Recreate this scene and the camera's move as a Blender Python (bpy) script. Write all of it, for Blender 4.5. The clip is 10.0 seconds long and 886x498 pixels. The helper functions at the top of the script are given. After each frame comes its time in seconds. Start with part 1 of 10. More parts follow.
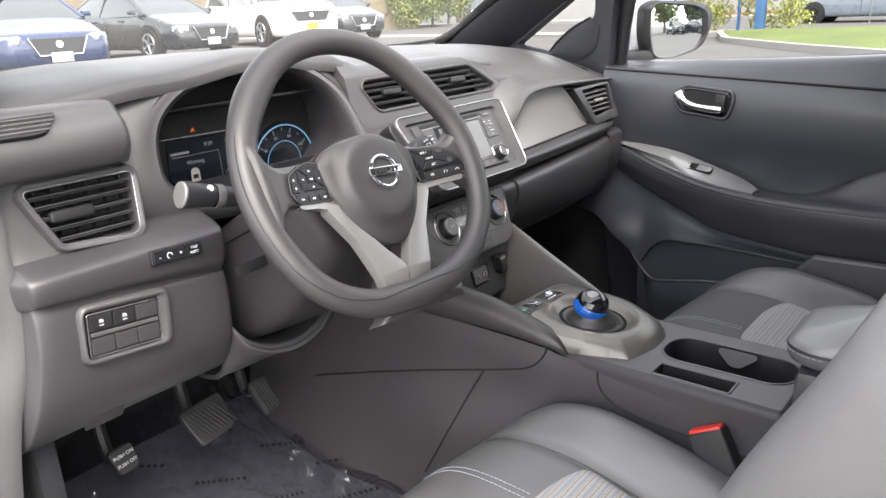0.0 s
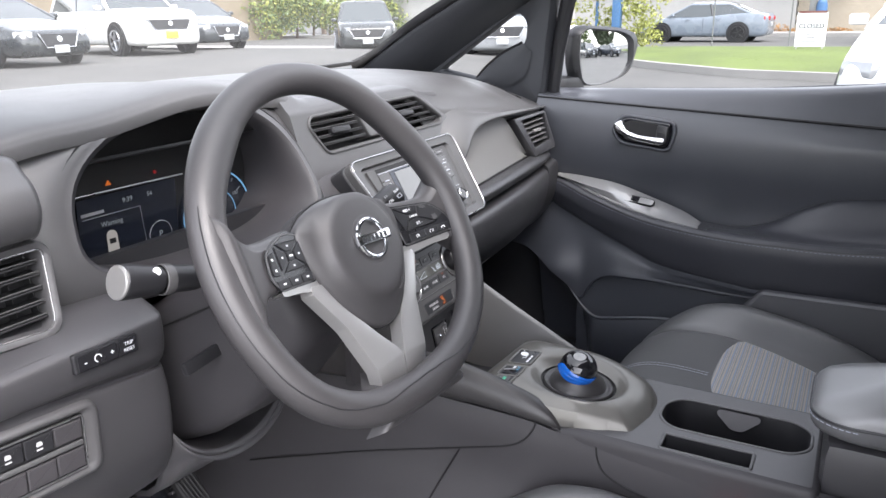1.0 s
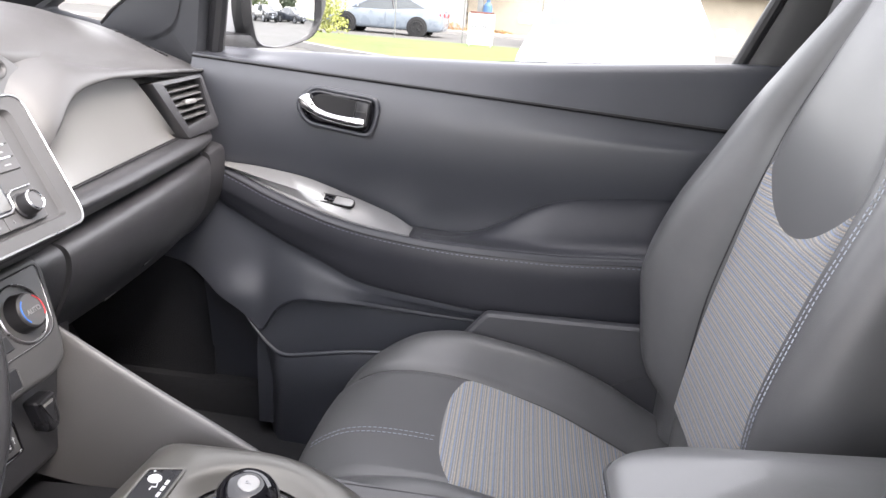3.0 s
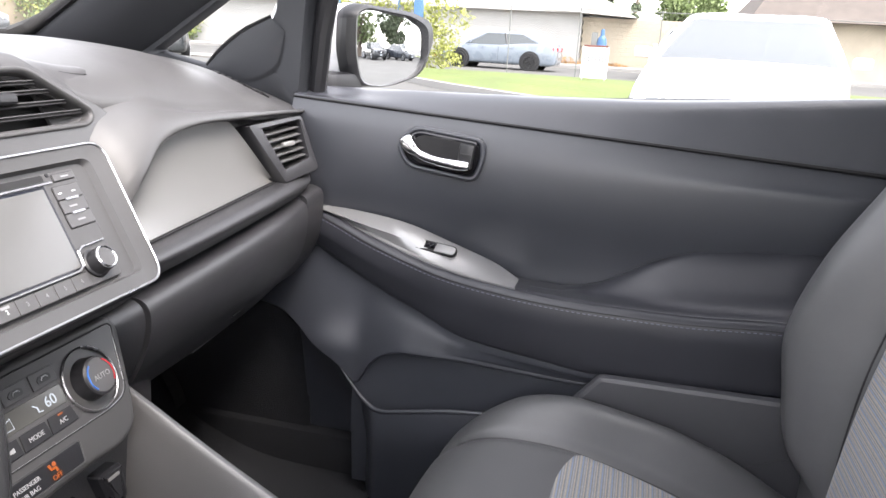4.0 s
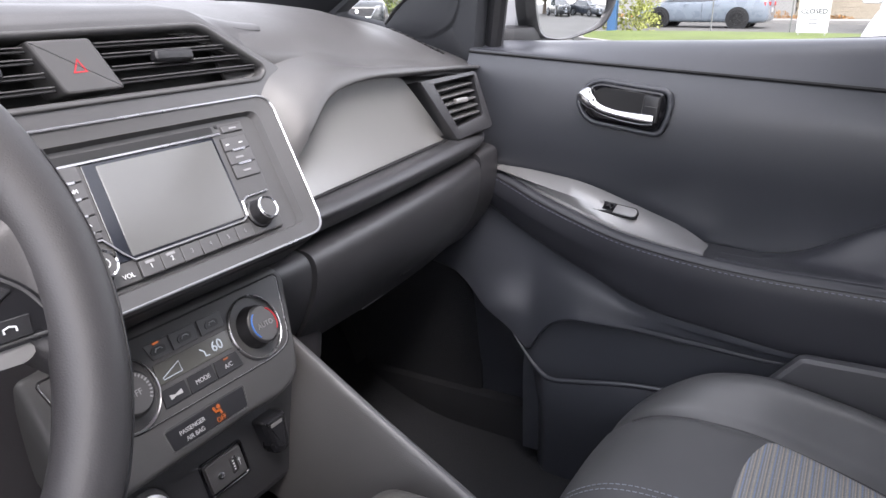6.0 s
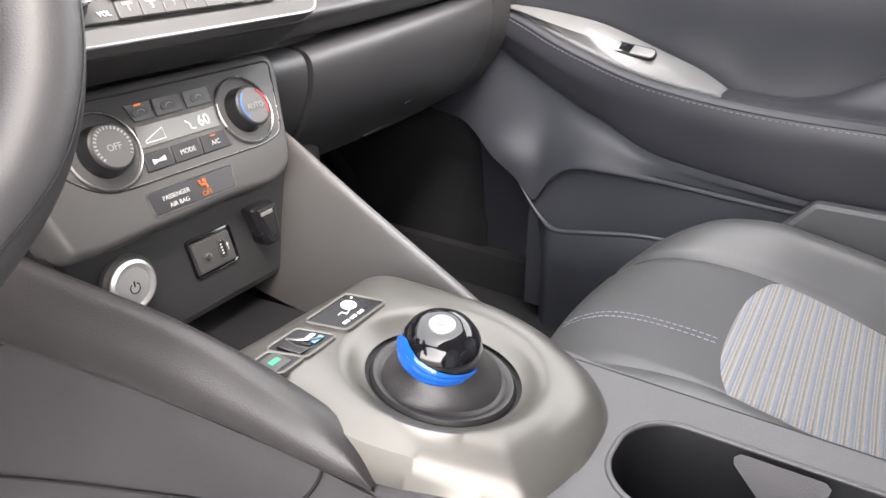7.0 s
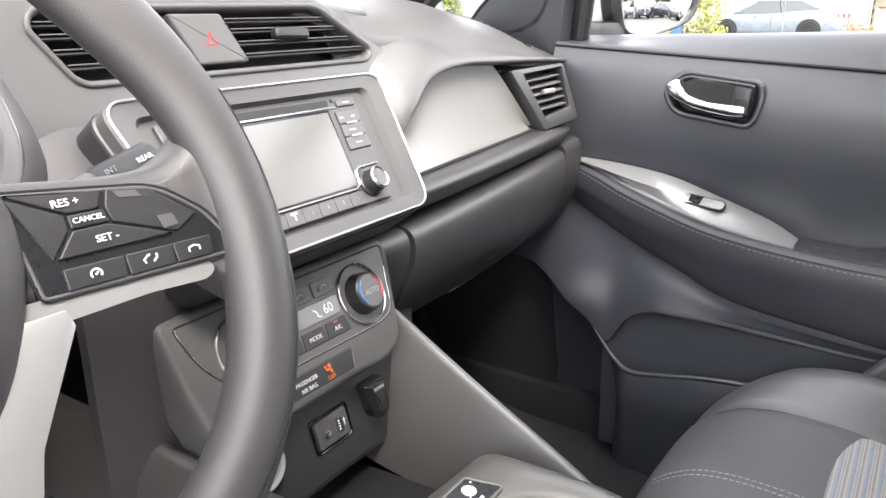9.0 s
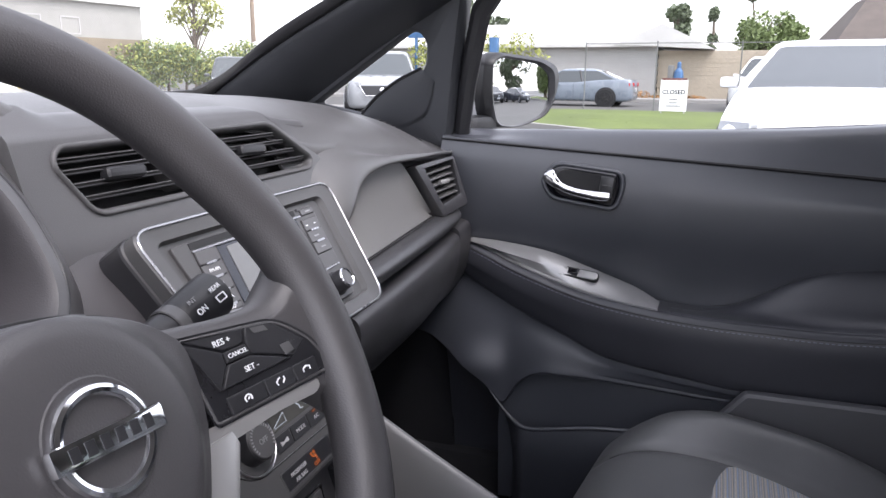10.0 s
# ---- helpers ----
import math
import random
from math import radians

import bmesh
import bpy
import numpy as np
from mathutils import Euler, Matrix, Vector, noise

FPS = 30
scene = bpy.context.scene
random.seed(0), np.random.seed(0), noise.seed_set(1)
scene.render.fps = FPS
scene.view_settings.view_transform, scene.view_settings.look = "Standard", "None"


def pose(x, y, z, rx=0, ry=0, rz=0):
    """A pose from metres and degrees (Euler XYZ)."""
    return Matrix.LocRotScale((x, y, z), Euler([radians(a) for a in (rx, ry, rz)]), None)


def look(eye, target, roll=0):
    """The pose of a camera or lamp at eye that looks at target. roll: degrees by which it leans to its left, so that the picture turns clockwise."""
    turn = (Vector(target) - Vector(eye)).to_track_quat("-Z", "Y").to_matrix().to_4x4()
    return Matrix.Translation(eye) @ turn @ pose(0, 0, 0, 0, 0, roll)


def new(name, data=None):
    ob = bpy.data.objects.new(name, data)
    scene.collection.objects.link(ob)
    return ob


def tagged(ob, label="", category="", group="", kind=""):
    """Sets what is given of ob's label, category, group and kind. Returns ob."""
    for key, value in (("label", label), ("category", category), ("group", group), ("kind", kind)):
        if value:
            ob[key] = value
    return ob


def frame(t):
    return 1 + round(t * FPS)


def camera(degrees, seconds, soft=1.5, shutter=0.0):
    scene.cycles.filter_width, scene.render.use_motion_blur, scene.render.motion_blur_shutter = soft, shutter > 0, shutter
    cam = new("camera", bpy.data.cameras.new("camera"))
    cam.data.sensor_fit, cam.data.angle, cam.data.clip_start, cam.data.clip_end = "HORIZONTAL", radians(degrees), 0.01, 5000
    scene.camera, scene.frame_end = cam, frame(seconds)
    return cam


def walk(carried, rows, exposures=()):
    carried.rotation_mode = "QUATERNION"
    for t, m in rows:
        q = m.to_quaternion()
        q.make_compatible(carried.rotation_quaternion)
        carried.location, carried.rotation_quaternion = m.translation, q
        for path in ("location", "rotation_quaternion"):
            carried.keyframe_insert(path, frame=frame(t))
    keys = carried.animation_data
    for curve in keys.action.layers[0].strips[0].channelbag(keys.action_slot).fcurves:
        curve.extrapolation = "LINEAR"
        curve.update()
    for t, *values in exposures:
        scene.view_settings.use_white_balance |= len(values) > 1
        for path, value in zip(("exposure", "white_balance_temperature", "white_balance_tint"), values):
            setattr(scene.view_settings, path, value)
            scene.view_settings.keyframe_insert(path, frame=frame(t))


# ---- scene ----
cam = camera(61.5, 10.0)
PATH = [
    (0, (-1.024, -0.008, 1.189), (0.439, 1.206, 0.567), -2.7),
    (0.5, (-0.999, 0.112, 1.211), (0.567, 1.203, 0.612), -1.5),
    (1, (-0.965, 0.209, 1.213), (0.699, 1.139, 0.609), -1.2),
    (1.5, (-0.818, 0.289, 1.185), (0.928, 1.034, 0.557), -1.1),
    (2, (-0.665, 0.313, 1.151), (1.175, 0.685, 0.462), 2.3),
    (2.2, (-0.646, 0.317, 1.159), (1.216, 0.534, 0.46), 3.6),
    (3.3, (-0.495, 0.33, 1.124), (1.406, 0.504, 0.525), 4.5),
    (3.5, (-0.466, 0.337, 1.124), (1.428, 0.605, 0.539), 4.0),
    (4, (-0.439, 0.335, 1.13), (1.43, 0.787, 0.578), 3.2),
    (4.5, (-0.406, 0.319, 1.126), (1.421, 0.934, 0.592), 1.9),
    (5, (-0.387, 0.325, 1.129), (1.381, 1.088, 0.589), 0.5),
    (5.2, (-0.384, 0.323, 1.119), (1.363, 1.134, 0.578), 0.1),
    (6.3, (-0.392, 0.327, 1.09), (1.239, 1.246, 0.387), -0.0),
    (6.5, (-0.393, 0.323, 1.062), (1.22, 1.237, 0.312), 0.4),
    (7, (-0.393, 0.306, 0.994), (1.174, 1.205, 0.137), 1.4),
    (7.5, (-0.4, 0.305, 0.972), (1.136, 1.191, 0.045), 2.5),
    (8, (-0.419, 0.315, 0.975), (1.098, 1.214, 0.031), 3.1),
    (8.5, (-0.422, 0.323, 0.983), (1.101, 1.292, 0.123), 1.9),
    (9, (-0.436, 0.349, 1.076), (1.156, 1.392, 0.464), -0.3),
    (9.5, (-0.501, 0.402, 1.125), (1.197, 1.365, 0.691), -1.0),
    (10, (-0.568, 0.418, 1.133), (1.265, 1.076, 0.677), 0.4),
]
walk(cam, [(t, look(eye, target, roll)) for t, eye, target, roll in PATH],
     exposures=[(0, 2.92, 6950, 13), (0.5, 2.98, 6800, 13), (1, 2.86, 6530, 14), (1.5, 2.76, 6560, 17), (2, 3.05, 6760, 16), (3.3, 3.55, 6910, 16), (3.5, 3.55, 6910, 16), (4.2, 3.25, 6810, 15), (4.5, 3.15, 6810, 15),
                (5, 2.70, 6490, 18), (6.3, 3.12, 6690, 16), (7.0, 4.08, 7210, 14), (7.5, 4.15, 7310, 15), (8.5, 4.20, 7310, 14), (9.0, 3.70, 7010, 13), (9.5, 2.65, 6760, 16), (10, 2.4, 6440, 18)])

# ---------------------------------------------------------------- light
world = bpy.data.worlds.new("overcast_sky")
scene.world = world
world.use_nodes = True
_n = world.node_tree.nodes
_sky = _n.new("ShaderNodeTexSky")
_sky.sky_type = "NISHITA"
_sky.sun_disc = False
_sky.sun_elevation = radians(58)
_sky.sun_rotation = radians(200)
_sky.air_density = 1.0
_sky.dust_density = 2.0
_sky.ozone_density = 1.0
_hsv = _n.new("ShaderNodeHueSaturation")
_hsv.inputs["Saturation"].default_value = 0.25
world.node_tree.links.new(_sky.outputs[0], _hsv.inputs["Color"])
world.node_tree.links.new(_hsv.outputs[0], _n["Background"].inputs[0])
_n["Background"].inputs[1].default_value = 0.15

sun_data = bpy.data.lights.new("sun", "SUN")
sun_data.energy = 0.5
sun_data.angle = radians(25)
sun_data.color = (1.0, 0.965, 0.92)
sun = new("sun", sun_data)
sun.matrix_world = look((-6, -8, 14), (0, 0, 0))


# ---------------------------------------------------------------- building tools
def V(*a):
    return Vector(a)


def thing(name, base, label, category, group="", kind=""):
    ob = new(name)
    ob.location = base
    ob.empty_display_size = 0.05
    return tagged(ob, label, category, group, kind)


def world_base(ob):
    return ob.location + (world_base(ob.parent) if ob.parent else Vector((0, 0, 0)))


def finish(bm, material, smooth=35, clean=True):
    if clean:
        bmesh.ops.remove_doubles(bm, verts=bm.verts, dist=1e-6)
        bmesh.ops.recalc_face_normals(bm, faces=bm.faces)
    me = bpy.data.meshes.new("mesh")
    bm.to_mesh(me)
    bm.free()
    mats = material if isinstance(material, (list, tuple)) else [material]
    for m in mats:
        me.materials.append(m)
    if smooth:
        me.polygons.foreach_set("use_smooth", [True] * len(me.polygons))
        me.set_sharp_from_angle(angle=radians(smooth))
    return me


def part(name, bm, material, parent=None, label="", smooth=20, at=None, clean=True):
    """One mesh object. The bmesh is in world coordinates; it is moved to the parent's base."""
    base = at if at is not None else (world_base(parent) if parent else Vector((0, 0, 0)))
    for v in bm.verts:
        v.co -= base
    me = finish(bm, material, smooth, clean)
    me.name = name
    ob = new(name, me)
    if parent:
        ob.parent = parent
        ob.location = base - world_base(parent)
    else:
        ob.location = base
    if label:
        ob["label"] = label
    return ob


def solo(name, bm, material, label, category, base=(0, 0, 0), group="", kind="", smooth=35, clean=True):
    ob = part(name, bm, material, None, "", smooth, Vector(base), clean)
    return tagged(ob, label, category, group, kind)


def curve_points(pts, n, closed=False):
    """n points along a smooth curve through pts, evenly by parameter."""
    pts = [Vector(p) for p in pts]
    m = len(pts)
    out = []
    spans = m if closed else m - 1
    count = n if closed else n - 1
    for i in range(n):
        u = i * spans / count
        k = min(int(u), spans - 1)
        f = u - k
        if closed:
            a, b, c, d = (pts[(k + j) % m] for j in (-1, 0, 1, 2))
        else:
            b, c = pts[k], pts[k + 1]
            a = pts[k - 1] if k > 0 else b * 2 - c
            d = pts[k + 2] if k + 2 < m else c * 2 - b
        out.append(0.5 * ((2 * b) + (c - a) * f + (2 * a - 5 * b + 4 * c - d) * f * f + (3 * b - a - 3 * c + d) * f ** 3))
    return out


def grid(bm, rows, close_u=False, close_v=False, cap=False):
    """Faces between rows of points."""
    vs = [[bm.verts.new(p) for p in r] for r in rows]
    n, m = len(vs), len(vs[0])
    for i in range(n if close_u else n - 1):
        for j in range(m if close_v else m - 1):
            a, b = vs[i], vs[(i + 1) % n]
            bm.faces.new((a[j], a[(j + 1) % m], b[(j + 1) % m], b[j]))
    if cap:
        bm.faces.new(vs[0][::-1])
        bm.faces.new(vs[-1])
    return vs


def patch(sections, nu, nv):
    """A smooth surface through sections of control points: nu rows by nv points."""
    cols = [curve_points(s, nv) for s in sections]
    tracks = [curve_points([c[j] for c in cols], nu) for j in range(nv)]
    return [[tracks[j][i] for j in range(nv)] for i in range(nu)]


def shell(rows, thick, direction=None):
    """A closed skin: the rows' surface, and the same moved back by thick."""
    bm = bmesh.new()
    n, m = len(rows), len(rows[0])
    back = []
    for i in range(n):
        r = []
        for j in range(m):
            if direction is not None:
                d = Vector(direction)
            else:
                du = rows[min(i + 1, n - 1)][j] - rows[max(i - 1, 0)][j]
                dv = rows[i][min(j + 1, m - 1)] - rows[i][max(j - 1, 0)]
                d = du.cross(dv).normalized()
            r.append(rows[i][j] + d * thick)
        back.append(r)
    a = grid(bm, rows)
    b = grid(bm, back)
    for i in range(n - 1):
        bm.faces.new((a[i][0], b[i][0], b[i + 1][0], a[i + 1][0]))
        bm.faces.new((a[i][-1], a[i + 1][-1], b[i + 1][-1], b[i][-1]))
    for j in range(m - 1):
        bm.faces.new((a[0][j], a[0][j + 1], b[0][j + 1], b[0][j]))
        bm.faces.new((a[-1][j], b[-1][j], b[-1][j + 1], a[-1][j + 1]))
    return bm


def rounded(points, radii, steps=5):
    """A 2D polygon with rounded corners; radii: one number or one for each corner."""
    pts = [Vector((p[0], p[1])) for p in points]
    n = len(pts)
    if not isinstance(radii, (list, tuple)):
        radii = [radii] * n
    out = []
    for i in range(n):
        p, a, b = pts[i], pts[i - 1], pts[(i + 1) % n]
        da, db = (a - p), (b - p)
        r = min(radii[i], da.length * 0.49, db.length * 0.49)
        if r < 1e-5:
            out.append(p)
            continue
        s, e = p + da.normalized() * r, p + db.normalized() * r
        for k in range(steps + 1):
            f = k / steps
            out.append((1 - f) ** 2 * s + 2 * f * (1 - f) * p + f * f * e)
    return out


def rect(w, h, r=0.0, steps=5, cx=0.0, cy=0.0):
    q = [(cx - w / 2, cy - h / 2), (cx + w / 2, cy - h / 2), (cx + w / 2, cy + h / 2), (cx - w / 2, cy + h / 2)]
    return rounded(q, r, steps) if r else [Vector(p) for p in q]


def circle(r, n=32, cx=0.0, cy=0.0, ry=None):
    ry = r if ry is None else ry
    return [Vector((cx + r * math.cos(2 * math.pi * k / n), cy + ry * math.sin(2 * math.pi * k / n))) for k in range(n)]


def slab(poly, depth, m, bevel=0.0, bm=None, lift=0.0):
    """A plate with the outline poly in the plane of pose m: its face stands lift above the plane (along +z of m) and goes depth back."""
    bm = bm or bmesh.new()
    c = sum((Vector((p[0], p[1])) for p in poly), Vector((0, 0))) / len(poly)
    rings = []

    def ring(inset, z):
        out = []
        n = len(poly)
        for i in range(n):
            p, a, b = Vector(poly[i][:2]), Vector(poly[i - 1][:2]), Vector(poly[(i + 1) % n][:2])
            t = (b - a)
            nn = Vector((-t.y, t.x))
            nn = nn.normalized() if nn.length > 1e-9 else (c - p).normalized()
            q = p + nn * inset
            out.append(m @ Vector((q.x, q.y, z)))
        return out
    if bevel > 0:
        rings = [ring(bevel, lift), ring(bevel * 0.3, lift - bevel * 0.3), ring(0, lift - bevel), ring(0, lift - depth)]
    else:
        rings = [ring(0, lift), ring(0, lift - depth)]
    vs = [[bm.verts.new(p) for p in r] for r in rings]
    n = len(poly)
    for i in range(len(vs) - 1):
        for j in range(n):
            bm.faces.new((vs[i][j], vs[i + 1][j], vs[i + 1][(j + 1) % n], vs[i][(j + 1) % n]))
    bm.faces.new(vs[0])
    bm.faces.new(vs[-1][::-1])
    return bm


def frame_ring(outer, inner, depth, m, bm=None, lift=0.0, drop=0.0):
    """A frame between two outlines with equal point counts; the inner edge stands drop lower."""
    bm = bm or bmesh.new()
    o1 = [m @ Vector((p[0], p[1], lift)) for p in outer]
    i1 = [m @ Vector((p[0], p[1], lift - drop)) for p in inner]
    i0 = [m @ Vector((p[0], p[1], lift - depth)) for p in inner]
    o0 = [m @ Vector((p[0], p[1], lift - depth)) for p in outer]
    grid(bm, [o1, i1, i0, o0], close_u=True, close_v=True)
    return bm


def boxy(size, m, bevel=0.004, bm=None, segments=2):
    """A bevelled box centred on the pose m."""
    b2 = bmesh.new()
    bmesh.ops.create_cube(b2, size=1)
    bmesh.ops.scale(b2, vec=Vector(size), verts=b2.verts)
    if bevel:
        bmesh.ops.bevel(b2, geom=list(b2.edges), offset=bevel, segments=segments, profile=0.6, affect="EDGES")
    bmesh.ops.transform(b2, matrix=m, verts=b2.verts)
    if bm is None:
        return b2
    return join(bm, b2)


def join(bm, other):
    me = bpy.data.meshes.new("tmp")
    other.to_mesh(me)
    other.free()
    bm.from_mesh(me)
    bpy.data.meshes.remove(me)
    return bm


def turned(profile, m, n=40, bm=None, sx=1.0, sy=1.0):
    """A turned body: profile of (radius, height) round the z axis of m."""
    bm = bm or bmesh.new()
    rows = [[m @ Vector((r * sx * math.cos(2 * math.pi * k / n), r * sy * math.sin(2 * math.pi * k / n), z)) for k in range(n)] for r, z in profile]
    grid(bm, rows, close_v=True)
    return bm


def tube(points, radius, n=10, closed=False, bm=None, rz=None, up=(0, 0, 1)):
    """A pipe along points; rz: its other half axis; radius may be a list."""
    bm = bm or bmesh.new()
    pts = [Vector(p) for p in points]
    rows = []
    m = len(pts)
    for i, p in enumerate(pts):
        a = pts[i - 1] if (i > 0 or closed) else p
        b = pts[(i + 1) % m] if (i < m - 1 or closed) else p
        t = (b - a).normalized()
        s = t.cross(Vector(up))
        if s.length < 1e-4:
            s = t.cross(Vector((1, 0, 0)))
        s.normalize()
        w = s.cross(t).normalized()
        r1 = radius[i] if isinstance(radius, (list, tuple)) else radius
        r2 = r1 if rz is None else (rz[i] if isinstance(rz, (list, tuple)) else rz)
        rows.append([p + s * r1 * math.cos(2 * math.pi * k / n) + w * r2 * math.sin(2 * math.pi * k / n) for k in range(n)])
    grid(bm, rows, close_u=closed, close_v=True, cap=not closed)
    return bm


def plane_pose(origin, xdir, normal):
    """A pose whose x axis is xdir and whose z axis is the normal."""
    z = Vector(normal).normalized()
    x = Vector(xdir)
    x = (x - z * x.dot(z)).normalized()
    y = z.cross(x)
    m = Matrix((x, y, z)).transposed().to_4x4()
    m.translation = Vector(origin)
    return m


def text(name, words, size, m, material, parent, lift=0.0006, align="CENTER", depth=0.0002, spread=1.0, bold=0.0):
    c = bpy.data.curves.new("words", "FONT")
    c.body = words
    c.size = size
    c.extrude = depth
    c.offset = bold
    c.align_x, c.align_y = align, "CENTER"
    c.space_character = spread
    c.resolution_u = 3
    tmp = new("words", c)
    dg = bpy.context.evaluated_depsgraph_get()
    me = bpy.data.meshes.new_from_object(tmp.evaluated_get(dg))
    bpy.data.objects.remove(tmp)
    bpy.data.curves.remove(c)
    bm = bmesh.new()
    bm.from_mesh(me)
    bpy.data.meshes.remove(me)
    bmesh.ops.transform(bm, matrix=m @ Matrix.Translation((0, 0, lift)), verts=bm.verts)
    return part(name, bm, material, parent, smooth=0, clean=False)


def curve_at(pts, x):
    """Piecewise smooth interpolation of (x, value) points."""
    if x <= pts[0][0]:
        return pts[0][1]
    for k in range(len(pts) - 1):
        (xa, a), (xb, b) = pts[k], pts[k + 1]
        if xa <= x <= xb:
            ma = (b - pts[k - 1][1]) / (xb - pts[k - 1][0]) if k > 0 else (b - a) / (xb - xa)
            mb = (pts[k + 2][1] - a) / (pts[k + 2][0] - xa) if k + 2 < len(pts) else (b - a) / (xb - xa)
            h = xb - xa
            f = (x - xa) / h
            return (2 * f ** 3 - 3 * f * f + 1) * a + (f ** 3 - 2 * f * f + f) * h * ma + (-2 * f ** 3 + 3 * f * f) * b + (f ** 3 - f * f) * h * mb
    return pts[-1][1]



# ---------------------------------------------------------------- materials
def mat(name, color, rough=0.5, metal=0.0, grain=0.0, grain_scale=900.0, vary=0.08, vary_scale=6.0, spec=0.5, rough_vary=0.06,
        coat=0.0, kind="noise", sheen=0.0, dist=0.0006):
    m = bpy.data.materials.new(name)
    m.use_nodes = True
    nt = m.node_tree
    b = nt.nodes["Principled BSDF"]
    link = nt.links.new
    b.inputs["Base Color"].default_value = (*color, 1)
    b.inputs["Metallic"].default_value = metal
    b.inputs["Roughness"].default_value = rough
    b.inputs["Specular IOR Level"].default_value = spec
    b.inputs["Coat Weight"].default_value = coat
    b.inputs["Coat Roughness"].default_value = 0.05
    if sheen:
        b.inputs["Sheen Weight"].default_value = sheen
        b.inputs["Sheen Roughness"].default_value = 0.4
    tc = nt.nodes.new("ShaderNodeTexCoord")
    if vary:
        n1 = nt.nodes.new("ShaderNodeTexNoise")
        n1.inputs["Scale"].default_value = vary_scale
        n1.inputs["Detail"].default_value = 6
        n1.inputs["Roughness"].default_value = 0.65
        link(tc.outputs["Object"], n1.inputs["Vector"])
        ramp = nt.nodes.new("ShaderNodeMapRange")
        ramp.inputs["From Min"].default_value, ramp.inputs["From Max"].default_value = 0.3, 0.7
        ramp.inputs["To Min"].default_value, ramp.inputs["To Max"].default_value = 1 - vary, 1 + vary
        link(n1.outputs["Fac"], ramp.inputs["Value"])
        mix = nt.nodes.new("ShaderNodeVectorMath")
        mix.operation = "SCALE"
        mix.inputs[0].default_value = color
        link(ramp.outputs[0], mix.inputs["Scale"])
        link(mix.outputs[0], b.inputs["Base Color"])
        rr = nt.nodes.new("ShaderNodeMapRange")
        rr.inputs["From Min"].default_value, rr.inputs["From Max"].default_value = 0.3, 0.7
        rr.inputs["To Min"].default_value, rr.inputs["To Max"].default_value = max(0.02, rough - rough_vary), min(1, rough + rough_vary)
        link(n1.outputs["Fac"], rr.inputs["Value"])
        link(rr.outputs[0], b.inputs["Roughness"])
    if grain:
        if kind == "leather":
            g = nt.nodes.new("ShaderNodeTexVoronoi")
            g.inputs["Scale"].default_value = grain_scale
            g.feature = "DISTANCE_TO_EDGE"
            src = g.outputs["Distance"]
        else:
            g = nt.nodes.new("ShaderNodeTexNoise")
            g.inputs["Scale"].default_value = grain_scale
            g.inputs["Detail"].default_value = 2
            src = g.outputs["Fac"]
        link(tc.outputs["Object"], g.inputs["Vector"])
        bump = nt.nodes.new("ShaderNodeBump")
        bump.inputs["Strength"].default_value = grain
        bump.inputs["Distance"].default_value = dist
        link(src, bump.inputs["Height"])
        link(bump.outputs[0], b.inputs["Normal"])
    return m


def glow(name, color, strength, base=(0.01, 0.01, 0.01)):
    m = mat(name, base, 0.4, vary=0)
    b = m.node_tree.nodes["Principled BSDF"]
    b.inputs["Emission Color"].default_value = (*color, 1)
    b.inputs["Emission Strength"].default_value = strength
    return m


def glass(name, tint=(1, 1, 1), rough=0.0, weight=0.12, base=0.03, haze=0.0):
    """Thin window glass: mostly clear, with a Fresnel-driven gloss."""
    m = bpy.data.materials.new(name)
    m.use_nodes = True
    nt = m.node_tree
    nt.nodes.remove(nt.nodes["Principled BSDF"])
    out = nt.nodes["Material Output"]
    t = nt.nodes.new("ShaderNodeBsdfTransparent")
    t.inputs[0].default_value = (*tint, 1)
    g = nt.nodes.new("ShaderNodeBsdfGlossy")
    g.inputs["Roughness"].default_value = rough
    f = nt.nodes.new("ShaderNodeLayerWeight")
    f.inputs["Blend"].default_value = 0.5
    pw = nt.nodes.new("ShaderNodeMath")
    pw.operation = "POWER"
    pw.inputs[1].default_value = 4.0
    nt.links.new(f.outputs["Facing"], pw.inputs[0])
    ma = nt.nodes.new("ShaderNodeMath")
    ma.operation = "MULTIPLY_ADD"
    ma.inputs[1].default_value, ma.inputs[2].default_value = weight * 2, base
    nt.links.new(pw.outputs[0], ma.inputs[0])
    mix = nt.nodes.new("ShaderNodeMixShader")
    nt.links.new(ma.outputs[0], mix.inputs[0])
    nt.links.new(t.outputs[0], mix.inputs[1])
    nt.links.new(g.outputs[0], mix.inputs[2])
    if haze:
        # a thin translucent share adds a pale glare haze, uneven over the pane
        tr = nt.nodes.new("ShaderNodeBsdfTranslucent")
        tr.inputs[0].default_value = (0.85, 0.84, 0.80, 1)
        nz = nt.nodes.new("ShaderNodeTexNoise")
        nz.inputs["Scale"].default_value = 7
        nz.inputs["Detail"].default_value = 5
        mr = nt.nodes.new("ShaderNodeMapRange")
        mr.inputs["To Min"].default_value, mr.inputs["To Max"].default_value = haze * 0.7, haze * 1.3
        nt.links.new(nz.outputs["Fac"], mr.inputs["Value"])
        m2 = nt.nodes.new("ShaderNodeMixShader")
        nt.links.new(mr.outputs[0], m2.inputs[0])
        nt.links.new(mix.outputs[0], m2.inputs[1])
        nt.links.new(tr.outputs[0], m2.inputs[2])
        mix = m2
    nt.links.new(mix.outputs[0], out.inputs[0])
    return m


